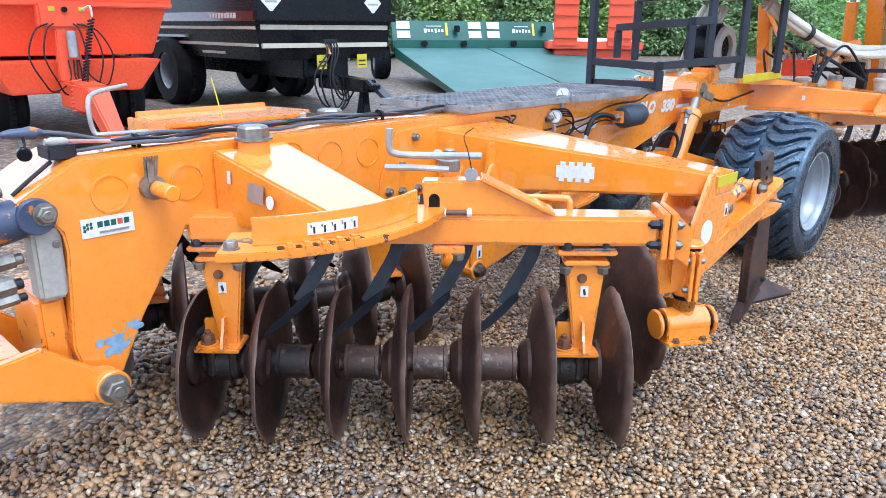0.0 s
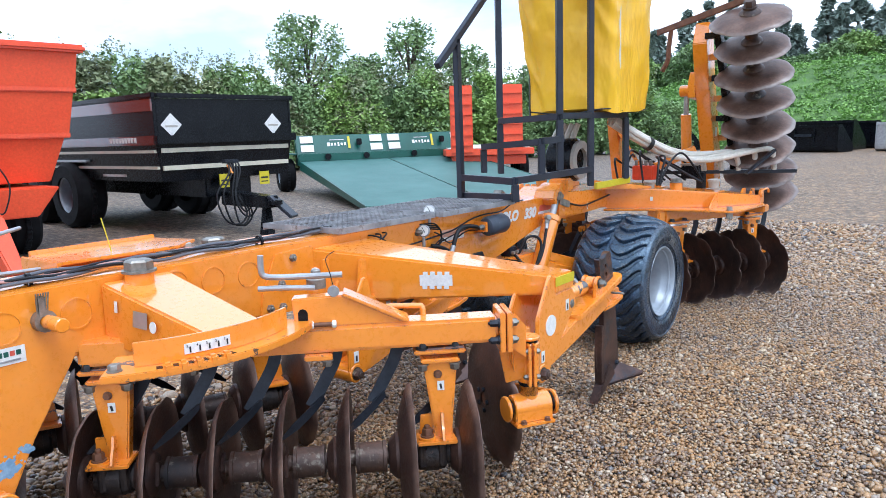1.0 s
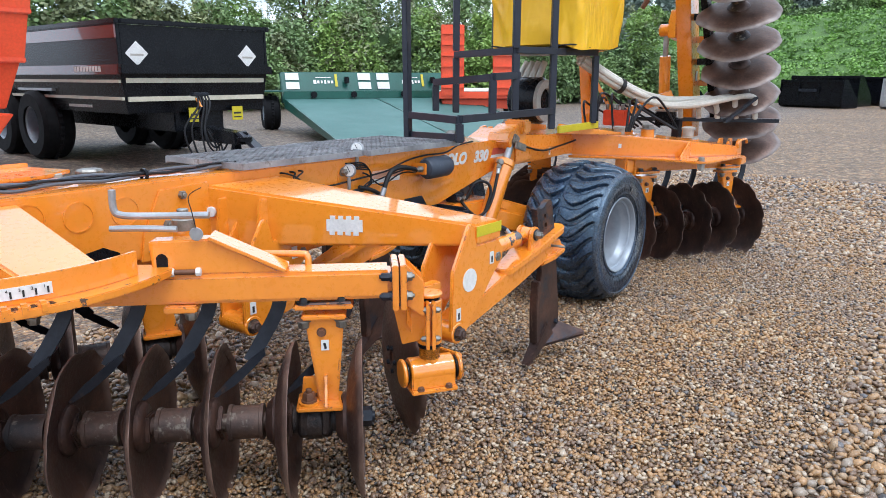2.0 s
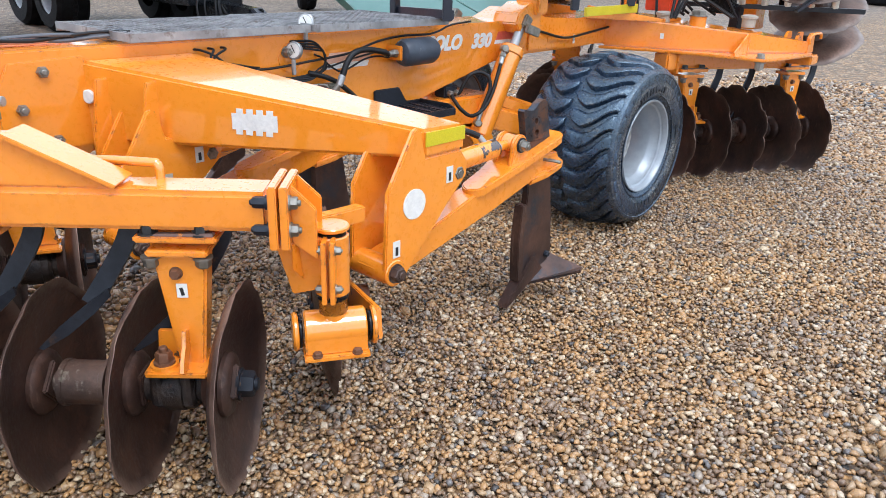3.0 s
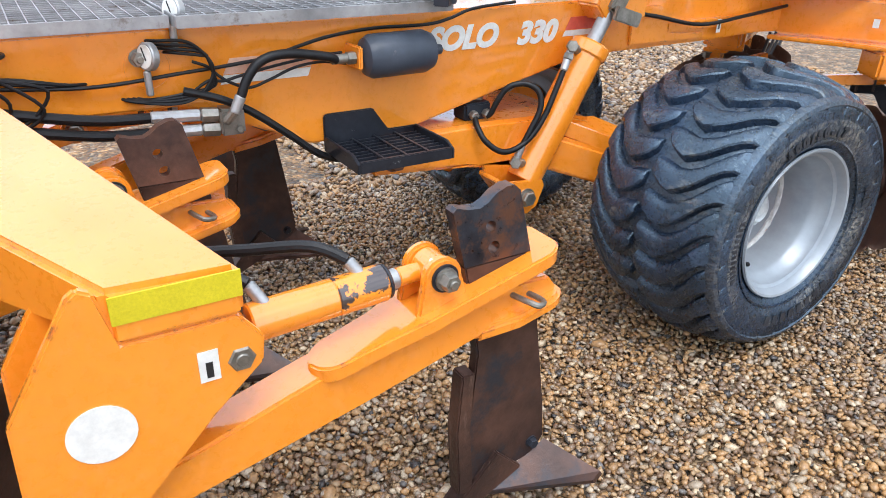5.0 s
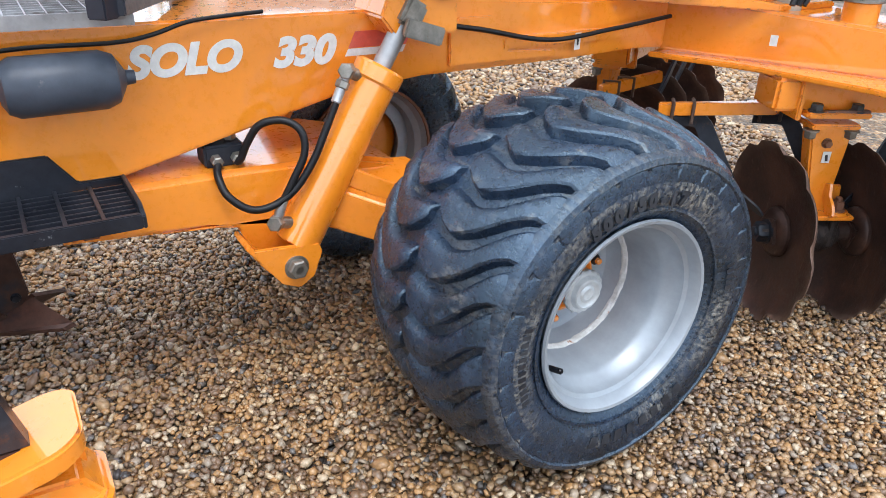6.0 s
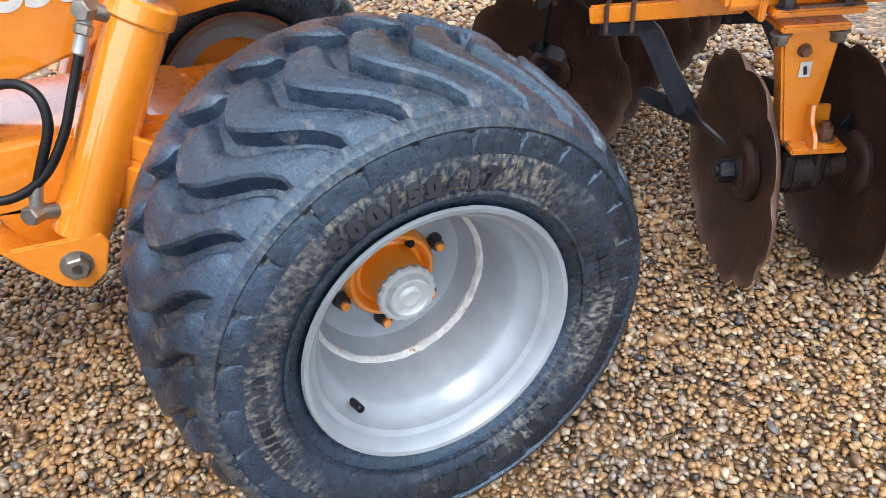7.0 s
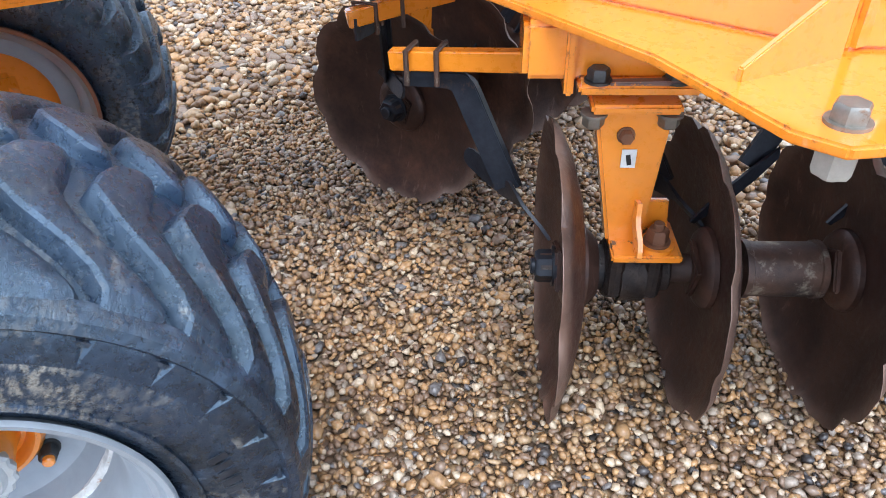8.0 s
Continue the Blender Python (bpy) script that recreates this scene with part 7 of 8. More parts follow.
def stair():
    """Black square-tube steps and guard rails up to the hopper."""
    xf, xn = -0.27, 0.33
    T = 0.042
    def tube(a, b, parent, name="tube"):
        return part(name, bar(a, b, T, T, 0.003), RAIL, parent)
    post = tube((xf, -0.59, 1.0), (xf, -0.60, 2.08), cult, "guard_rail_post")
    tube((xf, -0.82, 1.89), (xf, 0.30, 2.88), post, "hand_rail")
    st = part("step_frame", bar((xf, -0.58, 1.155), (xn, -0.86, 1.155), T, T, 0.003), RAIL, cult)
    tube((xn, -0.86, 1.16), (xn, 0.19, 1.17), st)
    tube((xf, -0.56, 1.03), (xn, -0.84, 1.055), st)
    tube((xn, -0.86, 1.03), (xn, -0.86, 1.135), st)
    st2 = part("step_frame", bar((xf, -0.305, 1.355), (xn, -0.53, 1.385), T, T, 0.003), RAIL, cult)
    tube((xn, -0.53, 1.39), (xn, -0.25, 1.40), st2)
    tube((xf, -0.30, 1.17), (xf, -0.30, 1.335), st2)
    tube((xn, -0.53, 1.18), (xn, -0.53, 1.37), st2)
    st3 = part("deck_frame", bar((xf, -0.075, 1.535), (xn, -0.28, 1.545), T, T, 0.003), RAIL, cult)
    tube((xn, -0.28, 1.55), (xn, 0.82, 1.56), st3)
    tube((xf, -0.075, 1.15), (xf, -0.075, 1.515), st3)
    tube((xn, -0.28, 1.19), (xn, -0.28, 1.525), st3)
    tube((xn, 0.82, 1.06), (xn, 0.82, 1.54), st3)
    tube((xn, 0.19, 1.05), (xn, 0.19, 1.54), st3)
    for x, y in ((xf, -0.075), (xn, -0.28), (xn, 0.19), (xf, 0.40), (xn, 0.82)):
        if y < 0.7:
            tube((x, y, 1.56), (x, y, 2.9), st3, "guard_rail_post")
    tube((xn, -0.28, 2.45), (xn, 0.19, 2.45), st3)
    for i in range(4):
        part("deck_plate", box((xf + 0.03, -0.02 + 0.21 * i, 1.545), (xn - 0.03, 0.17 + 0.21 * i, 1.56), 0.002), GALV, st3)
    # reflective edge
    e = part("deck_edge", bar((0.26, 0.42, 1.03), (0.33, 0.90, 1.045), 0.02, 0.05, 0.002), TAPE, cult, "yellow reflective edge strip")


stair()


def hopper():
    """The seed hopper under its yellow sheet."""
    bm = bmesh.new()
    n, rows = 120, 44
    rng = random.Random(5)
    ph = [rng.uniform(0, 6.28) for _ in range(8)]
    loops = []
    for r in range(rows):
        t = r / (rows - 1)
        z = 1.585 + 1.25 * t
        hx, hy, cx, cy = 0.335 + 0.06 * t, 0.345 + 0.085 * t, 0.07, 0.665
        row = []
        for k in range(n):
            a = 2 * math.pi * k / n
            c, s = math.cos(a), math.sin(a)
            x = hx * math.copysign(abs(c) ** 0.34, c)
            y = hy * math.copysign(abs(s) ** 0.34, s)
            q = Vector((x * 3.2, y * 3.2, z * 0.9))
            fold = 0.065 * noise.noise(q) + 0.055 * (1 - abs(noise.noise(Vector((x * 7 + 3 * z, y * 7, z * 2.0))))) + 0.02 * math.sin(6 * a + ph[0] + 2.0 * t)
            fold *= 1.7 - 0.6 * t
            row.append(bm.verts.new((cx + x * (1 + fold), cy + y * (1 + fold), z + 0.02 * math.sin(3 * a + ph[3]) * (1 - t))))
        loops.append(row)
    for a, b in zip(loops, loops[1:]):
        for k in range(n):
            bm.faces.new((a[k], a[(k + 1) % n], b[(k + 1) % n], b[k]))
    bm.faces.new(loops[0][::-1])
    bm.faces.new(loops[-1])
    bmesh.ops.recalc_face_normals(bm, faces=bm.faces)
    h = part("hopper_cover", bm, BAG, cult, "creased yellow tarpaulin hopper cover", smooth=60)
    part("seam_strip", hose([(0.425, 0.46, 1.57), (0.43, 0.46, 1.9), (0.432, 0.45, 2.3), (0.434, 0.46, 2.8)], 0.012, 6, 6), HOSE_WHITE, h)
    part("draw_cord", hose([(-0.2, 0.25, 1.60), (0.1, 0.27, 1.57), (0.40, 0.30, 1.60), (0.43, 0.66, 1.575), (0.42, 1.0, 1.60)], 0.006, 6, 6), HOSE, h)


hopper()

# far half of the front
SIDE[0] = -1.0
wing_arm()
tine_leg(0, 0)
SIDE[0] = 1.0
tine_leg(-1.36, -0.07, cheeks=False)


# ---------------------------------------------------------------- parked vehicles behind
def far_wheel(parent, p, r, w, out=(0, -1, 0), rim=RIM):
    p, o = Vector(p), Vector(out).normalized()
    t = part("wheel", lathe([(-w / 2, r * 0.55), (-w / 2, r * 0.9), (-w * 0.38, r), (w * 0.38, r), (w / 2, r * 0.9), (w / 2, r * 0.55)], tuple(p), tuple(p + o), 40, close=True), PARKED_TYRE, parent)
    part("rim", lathe([(w * 0.44, r * 0.57), (w * 0.40, r * 0.50), (w * 0.05, r * 0.46), (0.0, r * 0.18), (w * 0.12, r * 0.15), (w * 0.12, 0)], tuple(p), tuple(p + o), 32), rim, t)
    lug = bmesh.new()
    for i in range(20):
        a = 2 * math.pi * i / 20
        add(lug, box((-w * 0.48, -0.035, r - 0.02), (w * 0.48, 0.035, r + 0.012), 0.01, 1), axis_matrix(tuple(p), tuple(p + o)) @ pose(0, 0, 0, 0, 0, math.degrees(a)) @ pose(0, 0, 0, 0, 90, 0) @ pose(0, 0, 0, 0, 0, 90))
    part("tread", lug, PARKED_TYRE, t)
    return t


def black_trailer():
    """A black tipping trailer; its front looks along local +x, local y runs across."""
    t = thing("tipping_trailer", "glossy black tipping trailer with side bands coloured dark red on gravel", "trailer", m=pose(-7.5, 1.55, 0, 0, 0, -3))
    L, W = 5.6, 2.58
    body = bmesh.new()
    # lower sides lean outward to the top rail
    add(body, hull8([(-L, 0.10, 0.85), (0, 0.10, 0.85), (0, W - 0.10, 0.85), (-L, W - 0.10, 0.85)], [(-L, 0, 1.55), (0.05, 0, 1.55), (0.05, W, 1.55), (-L, W, 1.55)], 0.01))
    b = part("lower_body", body, BLACK, t)
    for nm, a, c in (("side_panel", (-L, 0.0, 1.55), (0.05, 0.05, 2.12)), ("side_panel", (-L, W - 0.05, 1.55), (0.05, W, 2.12)), ("front_panel", (0.0, 0.05, 1.55), (0.05, W - 0.05, 2.12)), ("rear_panel", (-L, 0.05, 1.55), (-L + 0.05, W - 0.05, 2.12))):
        part(nm, box(a, c, 0.008), BLACK, t)
    for y in (-0.04, W - 0.04):
        part("top_rail", box((-L, y, 2.12), (0.10, y + 0.08, 2.20), 0.015), BLACK, t)
    part("top_rail", box((0.0, 0.04, 2.125), (0.12, W - 0.04, 2.195), 0.015), BLACK, t)
    # glossy side bands; the dark red mirrored in them is put into their colour
    red_reflection = surface("dark_red_reflection_gloss", (0.09, 0.014, 0.012), (0.15, 0.028, 0.022), 0.22, scale=1.2, coat=0.6)
    part("side_trim", box((-L + 0.1, -0.022, 1.42), (0.03, 0.012, 1.56), 0.003), red_reflection, t)
    part("side_trim", box((-L + 0.1, -0.03, 1.93), (0.05, -0.002, 2.11), 0.003), red_reflection, t)
    gold = surface("pale_gold_stripe", (0.52, 0.48, 0.36), (0.62, 0.57, 0.44), 0.4)
    part("ledge", box((0.05, -0.02, 1.43), (0.15, W + 0.02, 1.56), 0.01), BLACK, t)
    part("front_stripe", box((0.051, 0.08, 1.30), (0.062, W - 0.10, 1.37), 0.002), gold, t)
    part("front_stripe", box((0.020, 0.10, 1.03), (0.062, W - 0.12, 1.10), 0.002), gold, t)
    for z in (1.30, 1.05):
        part("side_stripe", box((-L + 0.2, -0.004 + (0.03 if z < 1.2 else 0.0), z), (0.0, 0.02 + (0.05 if z < 1.2 else 0.02), z + 0.045), 0.002), gold, t)
    for y in (0.28, W - 0.40):
        d = box((0, -0.125, -0.125), (0.008, 0.125, 0.125), 0.002)
        dm = part("diamond_plate", d, WHITE, t, "white diamond sign with small print")
        dm.matrix_local = Matrix.Translation((0.052, y, 1.72)) @ pose(0, 0, 0, 45, 0, 0)
        part("print_bar", plate_at(facing((0.062, y, 1.70), (1, 0, 0)), 0.20, 0.03), GREYBOX, t)
    name_bars = bmesh.new()
    for i in range(9):
        add(name_bars, box((-1.35 + 0.10 * i, -0.028, 1.46), (-1.28 + 0.10 * i, -0.0225, 1.54), 0))
    part("brand_bars", name_bars, WHITE, t)
    bars = bmesh.new()
    for i in range(9):
        add(bars, box((-1.9 + 0.09 * i, 0.07, 0.92), (-1.83 + 0.09 * i, 0.086, 0.96), 0))
    part("lettering_bars", bars, WHITE, t)
    for i, y in enumerate((1.02, 1.80)):
        p = part("warning_plate", box((0.09, y, 0.70), (0.10, y + 0.20, 0.92), 0.002), TAPE, t, "yellow warning plate")
        part("print_bar", box((0.10, y + 0.03, 0.80), (0.102, y + 0.17, 0.83), 0), INK, p)
        part("print_bar", box((0.10, y + 0.03, 0.74), (0.102, y + 0.17, 0.76), 0), INK, p)
    ch = part("chassis", box((-L + 0.2, 0.85, 0.55), (-0.05, W - 0.85, 0.86), 0.02), BLACK, t)
    part("fender", box((-3.7, -0.02, 1.16), (-2.3, 0.55, 1.20), 0.01), GALV, t)
    for x in (-3.0, -4.4):
        for y, o in ((0.12, -1), (W - 0.12, 1)):
            far_wheel(t, (x, y, 0.58), 0.58, 0.52, (0, o, 0))
    part("drawbar", hull8([(-0.1, 1.15, 0.40), (-0.1, 1.50, 0.40), (-0.1, 1.50, 0.62), (-0.1, 1.15, 0.62)], [(1.35, 0.98, 0.42), (1.40, 1.18, 0.42), (1.40, 1.18, 0.60), (1.35, 0.98, 0.60)], 0.015), BLACK, t)
    part("hitch_ring", ring((1.50, 1.04, 0.48), (1.50, 1.04, 0.54), 0.05, 0.11), BLACK, t)
    part("jack_foot", hull8([(1.10, 1.00, 0.0), (1.30, 1.00, 0.0), (1.30, 1.16, 0.0), (1.10, 1.16, 0.0)], [(1.16, 1.04, 0.44), (1.26, 1.04, 0.44), (1.26, 1.14, 0.44), (1.16, 1.14, 0.44)], 0.01), BLACK, t)
    part("ramp_foot", bar((1.32, 1.10, 0.60), (1.66, 1.26, 0.28), 0.24, 0.05, 0.01), BLACK_WORN, t)
    part("hose_post", box((0.42, 0.98, 0.50), (0.48, 1.04, 1.12), 0.01), BLACK, t)
    part("hose_rack", box((0.36, 0.88, 1.10), (0.50, 1.16, 1.16), 0.02), DARK_STEEL, t)
    part("coupling", cyl((0.50, 0.92, 1.08), (0.56, 0.96, 0.94), 0.022), ORANGE, t)
    rng = random.Random(8)
    for i in range(5):
        y = 0.92 + 0.05 * i
        z = rng.uniform(0.10, 0.34)
        w = rng.uniform(0.05, 0.30)
        part("hose", hose([(0.5, y, 1.10), (0.56, y - 0.02, 0.95), (0.60, y - w, 0.62), (0.66, y - w * 0.7, z + 0.08), (0.70, y + 0.02, z), (0.70, y + 0.16, z + 0.16), (0.62, y + 0.10, 0.55), (0.45, 1.04, 0.60)], 0.015, 8, 6), HOSE, t)
    part("inner_slope", hull8([(-L + 0.1, W - 0.30, 1.56), (-0.02, W - 0.30, 1.56), (-0.02, W - 0.06, 1.56), (-L + 0.1, W - 0.06, 1.56)], [(-L + 0.1, W - 0.09, 2.10), (-0.02, W - 0.09, 2.10), (-0.02, W - 0.06, 2.10), (-L + 0.1, W - 0.06, 2.10)], 0.004), BLACK, t)


black_trailer()


def red_trailer():
    """A tall red-orange hopper trailer close behind the cultivator's hitch."""
    t = thing("hopper_trailer", "bright red-orange hopper trailer with ribbed panels", "trailer", m=pose(-7.2, 0.45, 0, 0, 0, -3))
    W = 2.9
    for z0, z1, a, b in ((0.98, 1.60, 0.42, 0.24), (1.62, 2.20, 0.20, 0.12), (2.22, 2.70, 0.10, 0.05)):
        part("hopper_panel", hull8([(-4.0, -W + a, z0), (-a, -W + a, z0), (-a, -a, z0), (-4.0, -a, z0)], [(-4.0, -W + b, z1), (-b, -W + b, z1), (-b, -b, z1), (-4.0, -b, z1)], 0.012), RED, t)
    for z, o in ((1.56, 0.19), (2.16, 0.09)):
        part("rib", box((-4.0, -W + o, z), (-o, -o, z + 0.08), 0.015), RED, t)
    part("top_rim", box((-4.05, -W - 0.02, 2.68), (0.04, 0.03, 2.78), 0.03), RED, t)
    part("lower_body", hull8([(-4.0, -2.3, 0.55), (0.0, -2.3, 0.55), (0.0, -0.78, 0.55), (-4.0, -0.78, 0.55)], [(-4.0, -2.5, 0.93), (0.05, -2.5, 0.93), (0.05, -0.50, 0.93), (-4.0, -0.50, 0.93)], 0.015), RED, t)
    part("drawbar", hull8([(0.1, -1.80, 0.40), (0.1, -1.45, 0.40), (0.1, -1.45, 0.72), (0.1, -1.80, 0.72)], [(0.75, -1.75, 0.38), (0.75, -1.45, 0.38), (0.75, -1.45, 0.68), (0.75, -1.75, 0.68)], 0.02), RED, t)
    part("gooseneck", hull8([(0.70, -1.72, 0.45), (0.70, -1.48, 0.45), (0.82, -1.48, 0.68), (0.82, -1.72, 0.68)], [(1.15, -1.66, 0.0), (1.15, -1.50, 0.0), (1.38, -1.50, 0.06), (1.38, -1.66, 0.06)], 0.02), RED, t)
    part("headstock", box((0.05, -1.95, 1.30), (0.20, -1.35, 1.58), 0.03), RED, t)
    part("neck", hull8([(0.10, -1.80, 0.7), (0.22, -1.80, 0.7), (0.22, -1.52, 0.7), (0.10, -1.52, 0.7)], [(0.05, -1.78, 1.32), (0.17, -1.78, 1.32), (0.17, -1.54, 1.32), (0.05, -1.54, 1.32)], 0.015), RED, t)
    part("spring", hose([(0.45 + 0.06 * math.cos(i * 1.05), -1.72 + 0.06 * math.sin(i * 1.05), 0.34 + 0.008 * i) for i in range(50)], 0.014, 6, 2), RED, t)
    part("coupling", cyl((0.28, -1.64, 0.98), (0.28, -1.64, 1.28), 0.055), GALV, t)
    for y in (-1.83, -1.50):
        part("warning_plate", box((0.20, y, 1.50), (0.207, y + 0.07, 1.55), 0.002), TAPE, t)
    part("socket", cyl((0.20, -1.66, 1.52), (0.235, -1.66, 1.52), 0.032), BLACK, t)
    for y0, y1, low, end in ((-1.86, -2.14, 0.60, -1.72), (-1.80, -1.98, 0.56, -1.60), (-1.58, -1.52, 0.62, -1.66), (-1.50, -1.34, 0.58, -1.62), (-1.54, -1.22, 0.66, -1.50)):
        part("hose", hose([(0.22, y0, 1.36), (0.30, y0 + (y1 - y0) * 0.6, 1.28), (0.36, y1, 1.0), (0.38, y1 + (end - y1) * 0.25, 0.72), (0.36, (y1 + end) / 2, low), (0.30, end, low + 0.12), (0.24, end + 0.02, 0.95)], 0.0095, 8, 6), HOSE, t)
    coil = [(0.30 + 0.034 * math.cos(i * 0.9), -1.40 - 0.0012 * i + 0.034 * math.sin(i * 0.9), 1.42 - 0.0052 * i) for i in range(140)]
    part("coiled_cable", hose(coil, 0.009, 6, 2), DARK_STEEL, t)
    part("lead", hose([(0.22, -1.46, 1.52), (0.30, -1.40, 1.56), (0.31, -1.39, 1.44)], 0.012, 6, 5), HOSE_WHITE, t)
    far_wheel(t, (-0.9, -0.75, 0.40), 0.40, 0.4, (0, 1, 0))
    far_wheel(t, (-0.9, -2.20, 0.40), 0.40, 0.4, (0, -1, 0))
    far_wheel(t, (-2.2, -0.45, 0.45), 0.45, 0.45, (0, 1, 0))
    return t


red_trailer()


def green_trailer(m, first):
    """A low flat trailer tipped so that its deck's tail lies on the ground; the headboard stands at local -y."""
    t = thing("flat_trailer", "dark green low flat trailer with grey-green deck tilted to the gravel", "trailer", "parked green trailers", m=m)
    W, L = 2.5, 6.4
    part("deck", hull8([(0, -L, 0.02), (W, -L, 0.02), (W, -L, 0.10), (0, -L, 0.10)], [(0, 0, 0.72), (W, 0, 0.72), (W, 0, 0.82), (0, 0, 0.82)], 0.01), DECK, t, "wet grey-green steel deck")
    for x in (-0.03, W):
        part("side_rail", hull8([(x, -L, 0.0), (x + 0.03, -L, 0.0), (x + 0.03, -L, 0.11), (x, -L, 0.11)], [(x, 0, 0.58), (x + 0.03, 0, 0.58), (x + 0.03, 0, 0.83), (x, 0, 0.83)], 0.005), GREEN, t)
    hb = part("headboard", hull8([(-0.05, 0.02, 0.70), (W + 0.05, 0.02, 0.70), (W + 0.05, 0.42, 0.70), (-0.05, 0.42, 0.70)], [(-0.05, 0.35, 1.52), (W + 0.05, 0.35, 1.52), (W + 0.05, 0.48, 1.52), (-0.05, 0.48, 1.52)], 0.02), GREEN, t)
    part("lower_rail", box((-0.05, -0.06, 0.80), (W + 0.05, 0.05, 1.02), 0.02), GREEN, t)
    m0 = lambda x, z: facing((x, 0.02 + 0.40 * (z - 0.70) - 0.012, z), (0, -1, 0.40))
    logo = bmesh.new()
    for i, w in enumerate((0.08, 0.06, 0.05, 0.05, 0.06, 0.06)):
        add(logo, plate_at(m0(W * 0.44 - 0.24 + 0.095 * i, 1.26), w, 0.11 if i in (0, 3) else 0.08))
    add(logo, plate_at(m0(W * 0.44, 1.38), 0.42, 0.02))
    part("logo_mark", logo, WHITE, t)
    for x in (0.25, W - 0.25):
        for z in (1.40, 1.16):
            part("marker_board", plate_at(m0(x, z), 0.36, 0.20, 0.012), WHITE, t, "white reflective marker board")
    for x in (0.75, W - 0.65):
        part("lamp", cyl((x, -0.09, 0.93), (x, -0.16, 0.93), 0.085), BLACK, t)
    part("tool_tube", box((W - 0.85, 0.05, 1.22), (W - 0.72, 0.20, 1.40), 0.02), BLACK, t)
    part("tape_mark", plate_at(m0(W - 1.05, 1.30), 0.07, 0.36, 0.01), TAPE, t)
    part("tape_mark", plate_at(m0(0.06, 0.90), 0.10, 0.10, 0.02), TAPE, t)
    for x, o in ((-0.32, -1), (W + 0.32, 1)):
        far_wheel(t, (x, 0.55, 0.45), 0.45, 0.42, (o, 0, 0))
    part("fender", box((-0.58, 0.08, 1.0), (-0.05, 1.0, 1.04), 0.01), GREEN, t)
    return t


GA = pose(-12.5, 8.95, 0, 0, 0, 59)
green_trailer(GA, True)
green_trailer(GA @ pose(2.62, 0.25, 0), False)


def red_lowloader():
    t = thing("low_loader", "red-orange low loader trailer with raised ramps", "trailer", m=pose(-9.6, 13.6, 0, 0, 0, 40))
    part("deck", box((-1.2, -1.5, 0.82), (1.3, 4.5, 1.0), 0.02), RED, t)
    part("deck_boards", box((-1.1, -1.4, 1.004), (1.2, 4.4, 1.03), 0.01), HOSE_WHITE, t)
    for x in (-1.05, 0.35):
        part("ramp", box((x, -1.55, 0.9), (x + 0.62, -1.43, 2.75), 0.02), RED, t)
        for i in range(6):
            part("ramp_rib", box((x + 0.02, -1.60, 1.1 + 0.28 * i), (x + 0.60, -1.55, 1.14 + 0.28 * i), 0.005), RED, t)
    part("frame", box((-1.0, -1.3, 0.55), (1.1, 4.3, 0.8), 0.02), RED, t)
    for y in (-0.2, 0.75):
        for x, o in ((-1.05, -1), (1.15, 1)):
            far_wheel(t, (x, y, 0.42), 0.42, 0.3, (o, 0, 0))


red_lowloader()


def bucket_row():
    """Large loader buckets, set down with their backs to the yard."""
    def bucket(x, y, turn, w, h, wrapped=False):
        b = thing("loader_bucket", "loader bucket wrapped in pale plastic film" if wrapped else "empty black loader bucket on the gravel", "bucket", "loader buckets by the bank", m=pose(x, y, 0, 0, 0, turn))
        skin = GALV if wrapped else BLACK
        k = h / 1.25
        part("shell", prism([(0.25 * k, 0.0), (0.05 * k, 0.10 * k), (0.0, 0.30 * k), (0.12 * k, 1.0 * k), (0.05 * k, 1.25 * k), (0.30 * k, 1.25 * k), (0.34 * k, 1.0 * k), (0.12 * k, 0.32 * k), (0.28 * k, 0.08 * k), (1.3 * k, 0.06 * k), (1.3 * k, 0.0)], "x", 0.04, w - 0.04, 0.01), skin, b)
        for e in (0.0, w - 0.04):
            part("end_plate", prism([(0.25 * k, -0.0), (0.04 * k, 0.09 * k), (-0.012, 0.30 * k), (0.06 * k, 1.27 * k), (0.34 * k, 1.27 * k), (1.3 * k, 0.35 * k), (1.3 * k, 0.0)], "x", e, e + 0.04, 0.006), skin, b)
        part("top_lip", box((0.02, 0.0, 1.14 * k), (w - 0.02, 0.07 * k, 1.25 * k), 0.01), skin, b)
        for f in (0.3, 0.62):
            part("rib", hull8([(w * f, -0.03, 0.25 * k), (w * f + 0.05, -0.03, 0.25 * k), (w * f + 0.05, 0.08, 0.25 * k), (w * f, 0.08, 0.25 * k)], [(w * f, 0.05 * k, 1.12 * k), (w * f + 0.05, 0.05 * k, 1.12 * k), (w * f + 0.05, 0.14 * k, 1.12 * k), (w * f, 0.14 * k, 1.12 * k)], 0.004), skin, b)
        part("mounting_bar", box((w * 0.32, -0.03, 0.72 * k), (w * 0.60, 0.08 * k, 0.84 * k), 0.01), DARK_STEEL, b)
    bucket(-6.2, 35.3, -21, 3.2, 1.3)
    bucket(-6.4, 38.4, -16, 3.5, 1.5)
    bucket(-5.5, 40.4, -16, 3.4, 1.45)
    bucket(-1.8, 35.2, -10, 2.6, 1.35, True)
    bucket(-16.8, 41.0, -25, 2.2, 1.6)
    bucket(-14.2, 39.8, -25, 2.2, 1.5)


bucket_row()


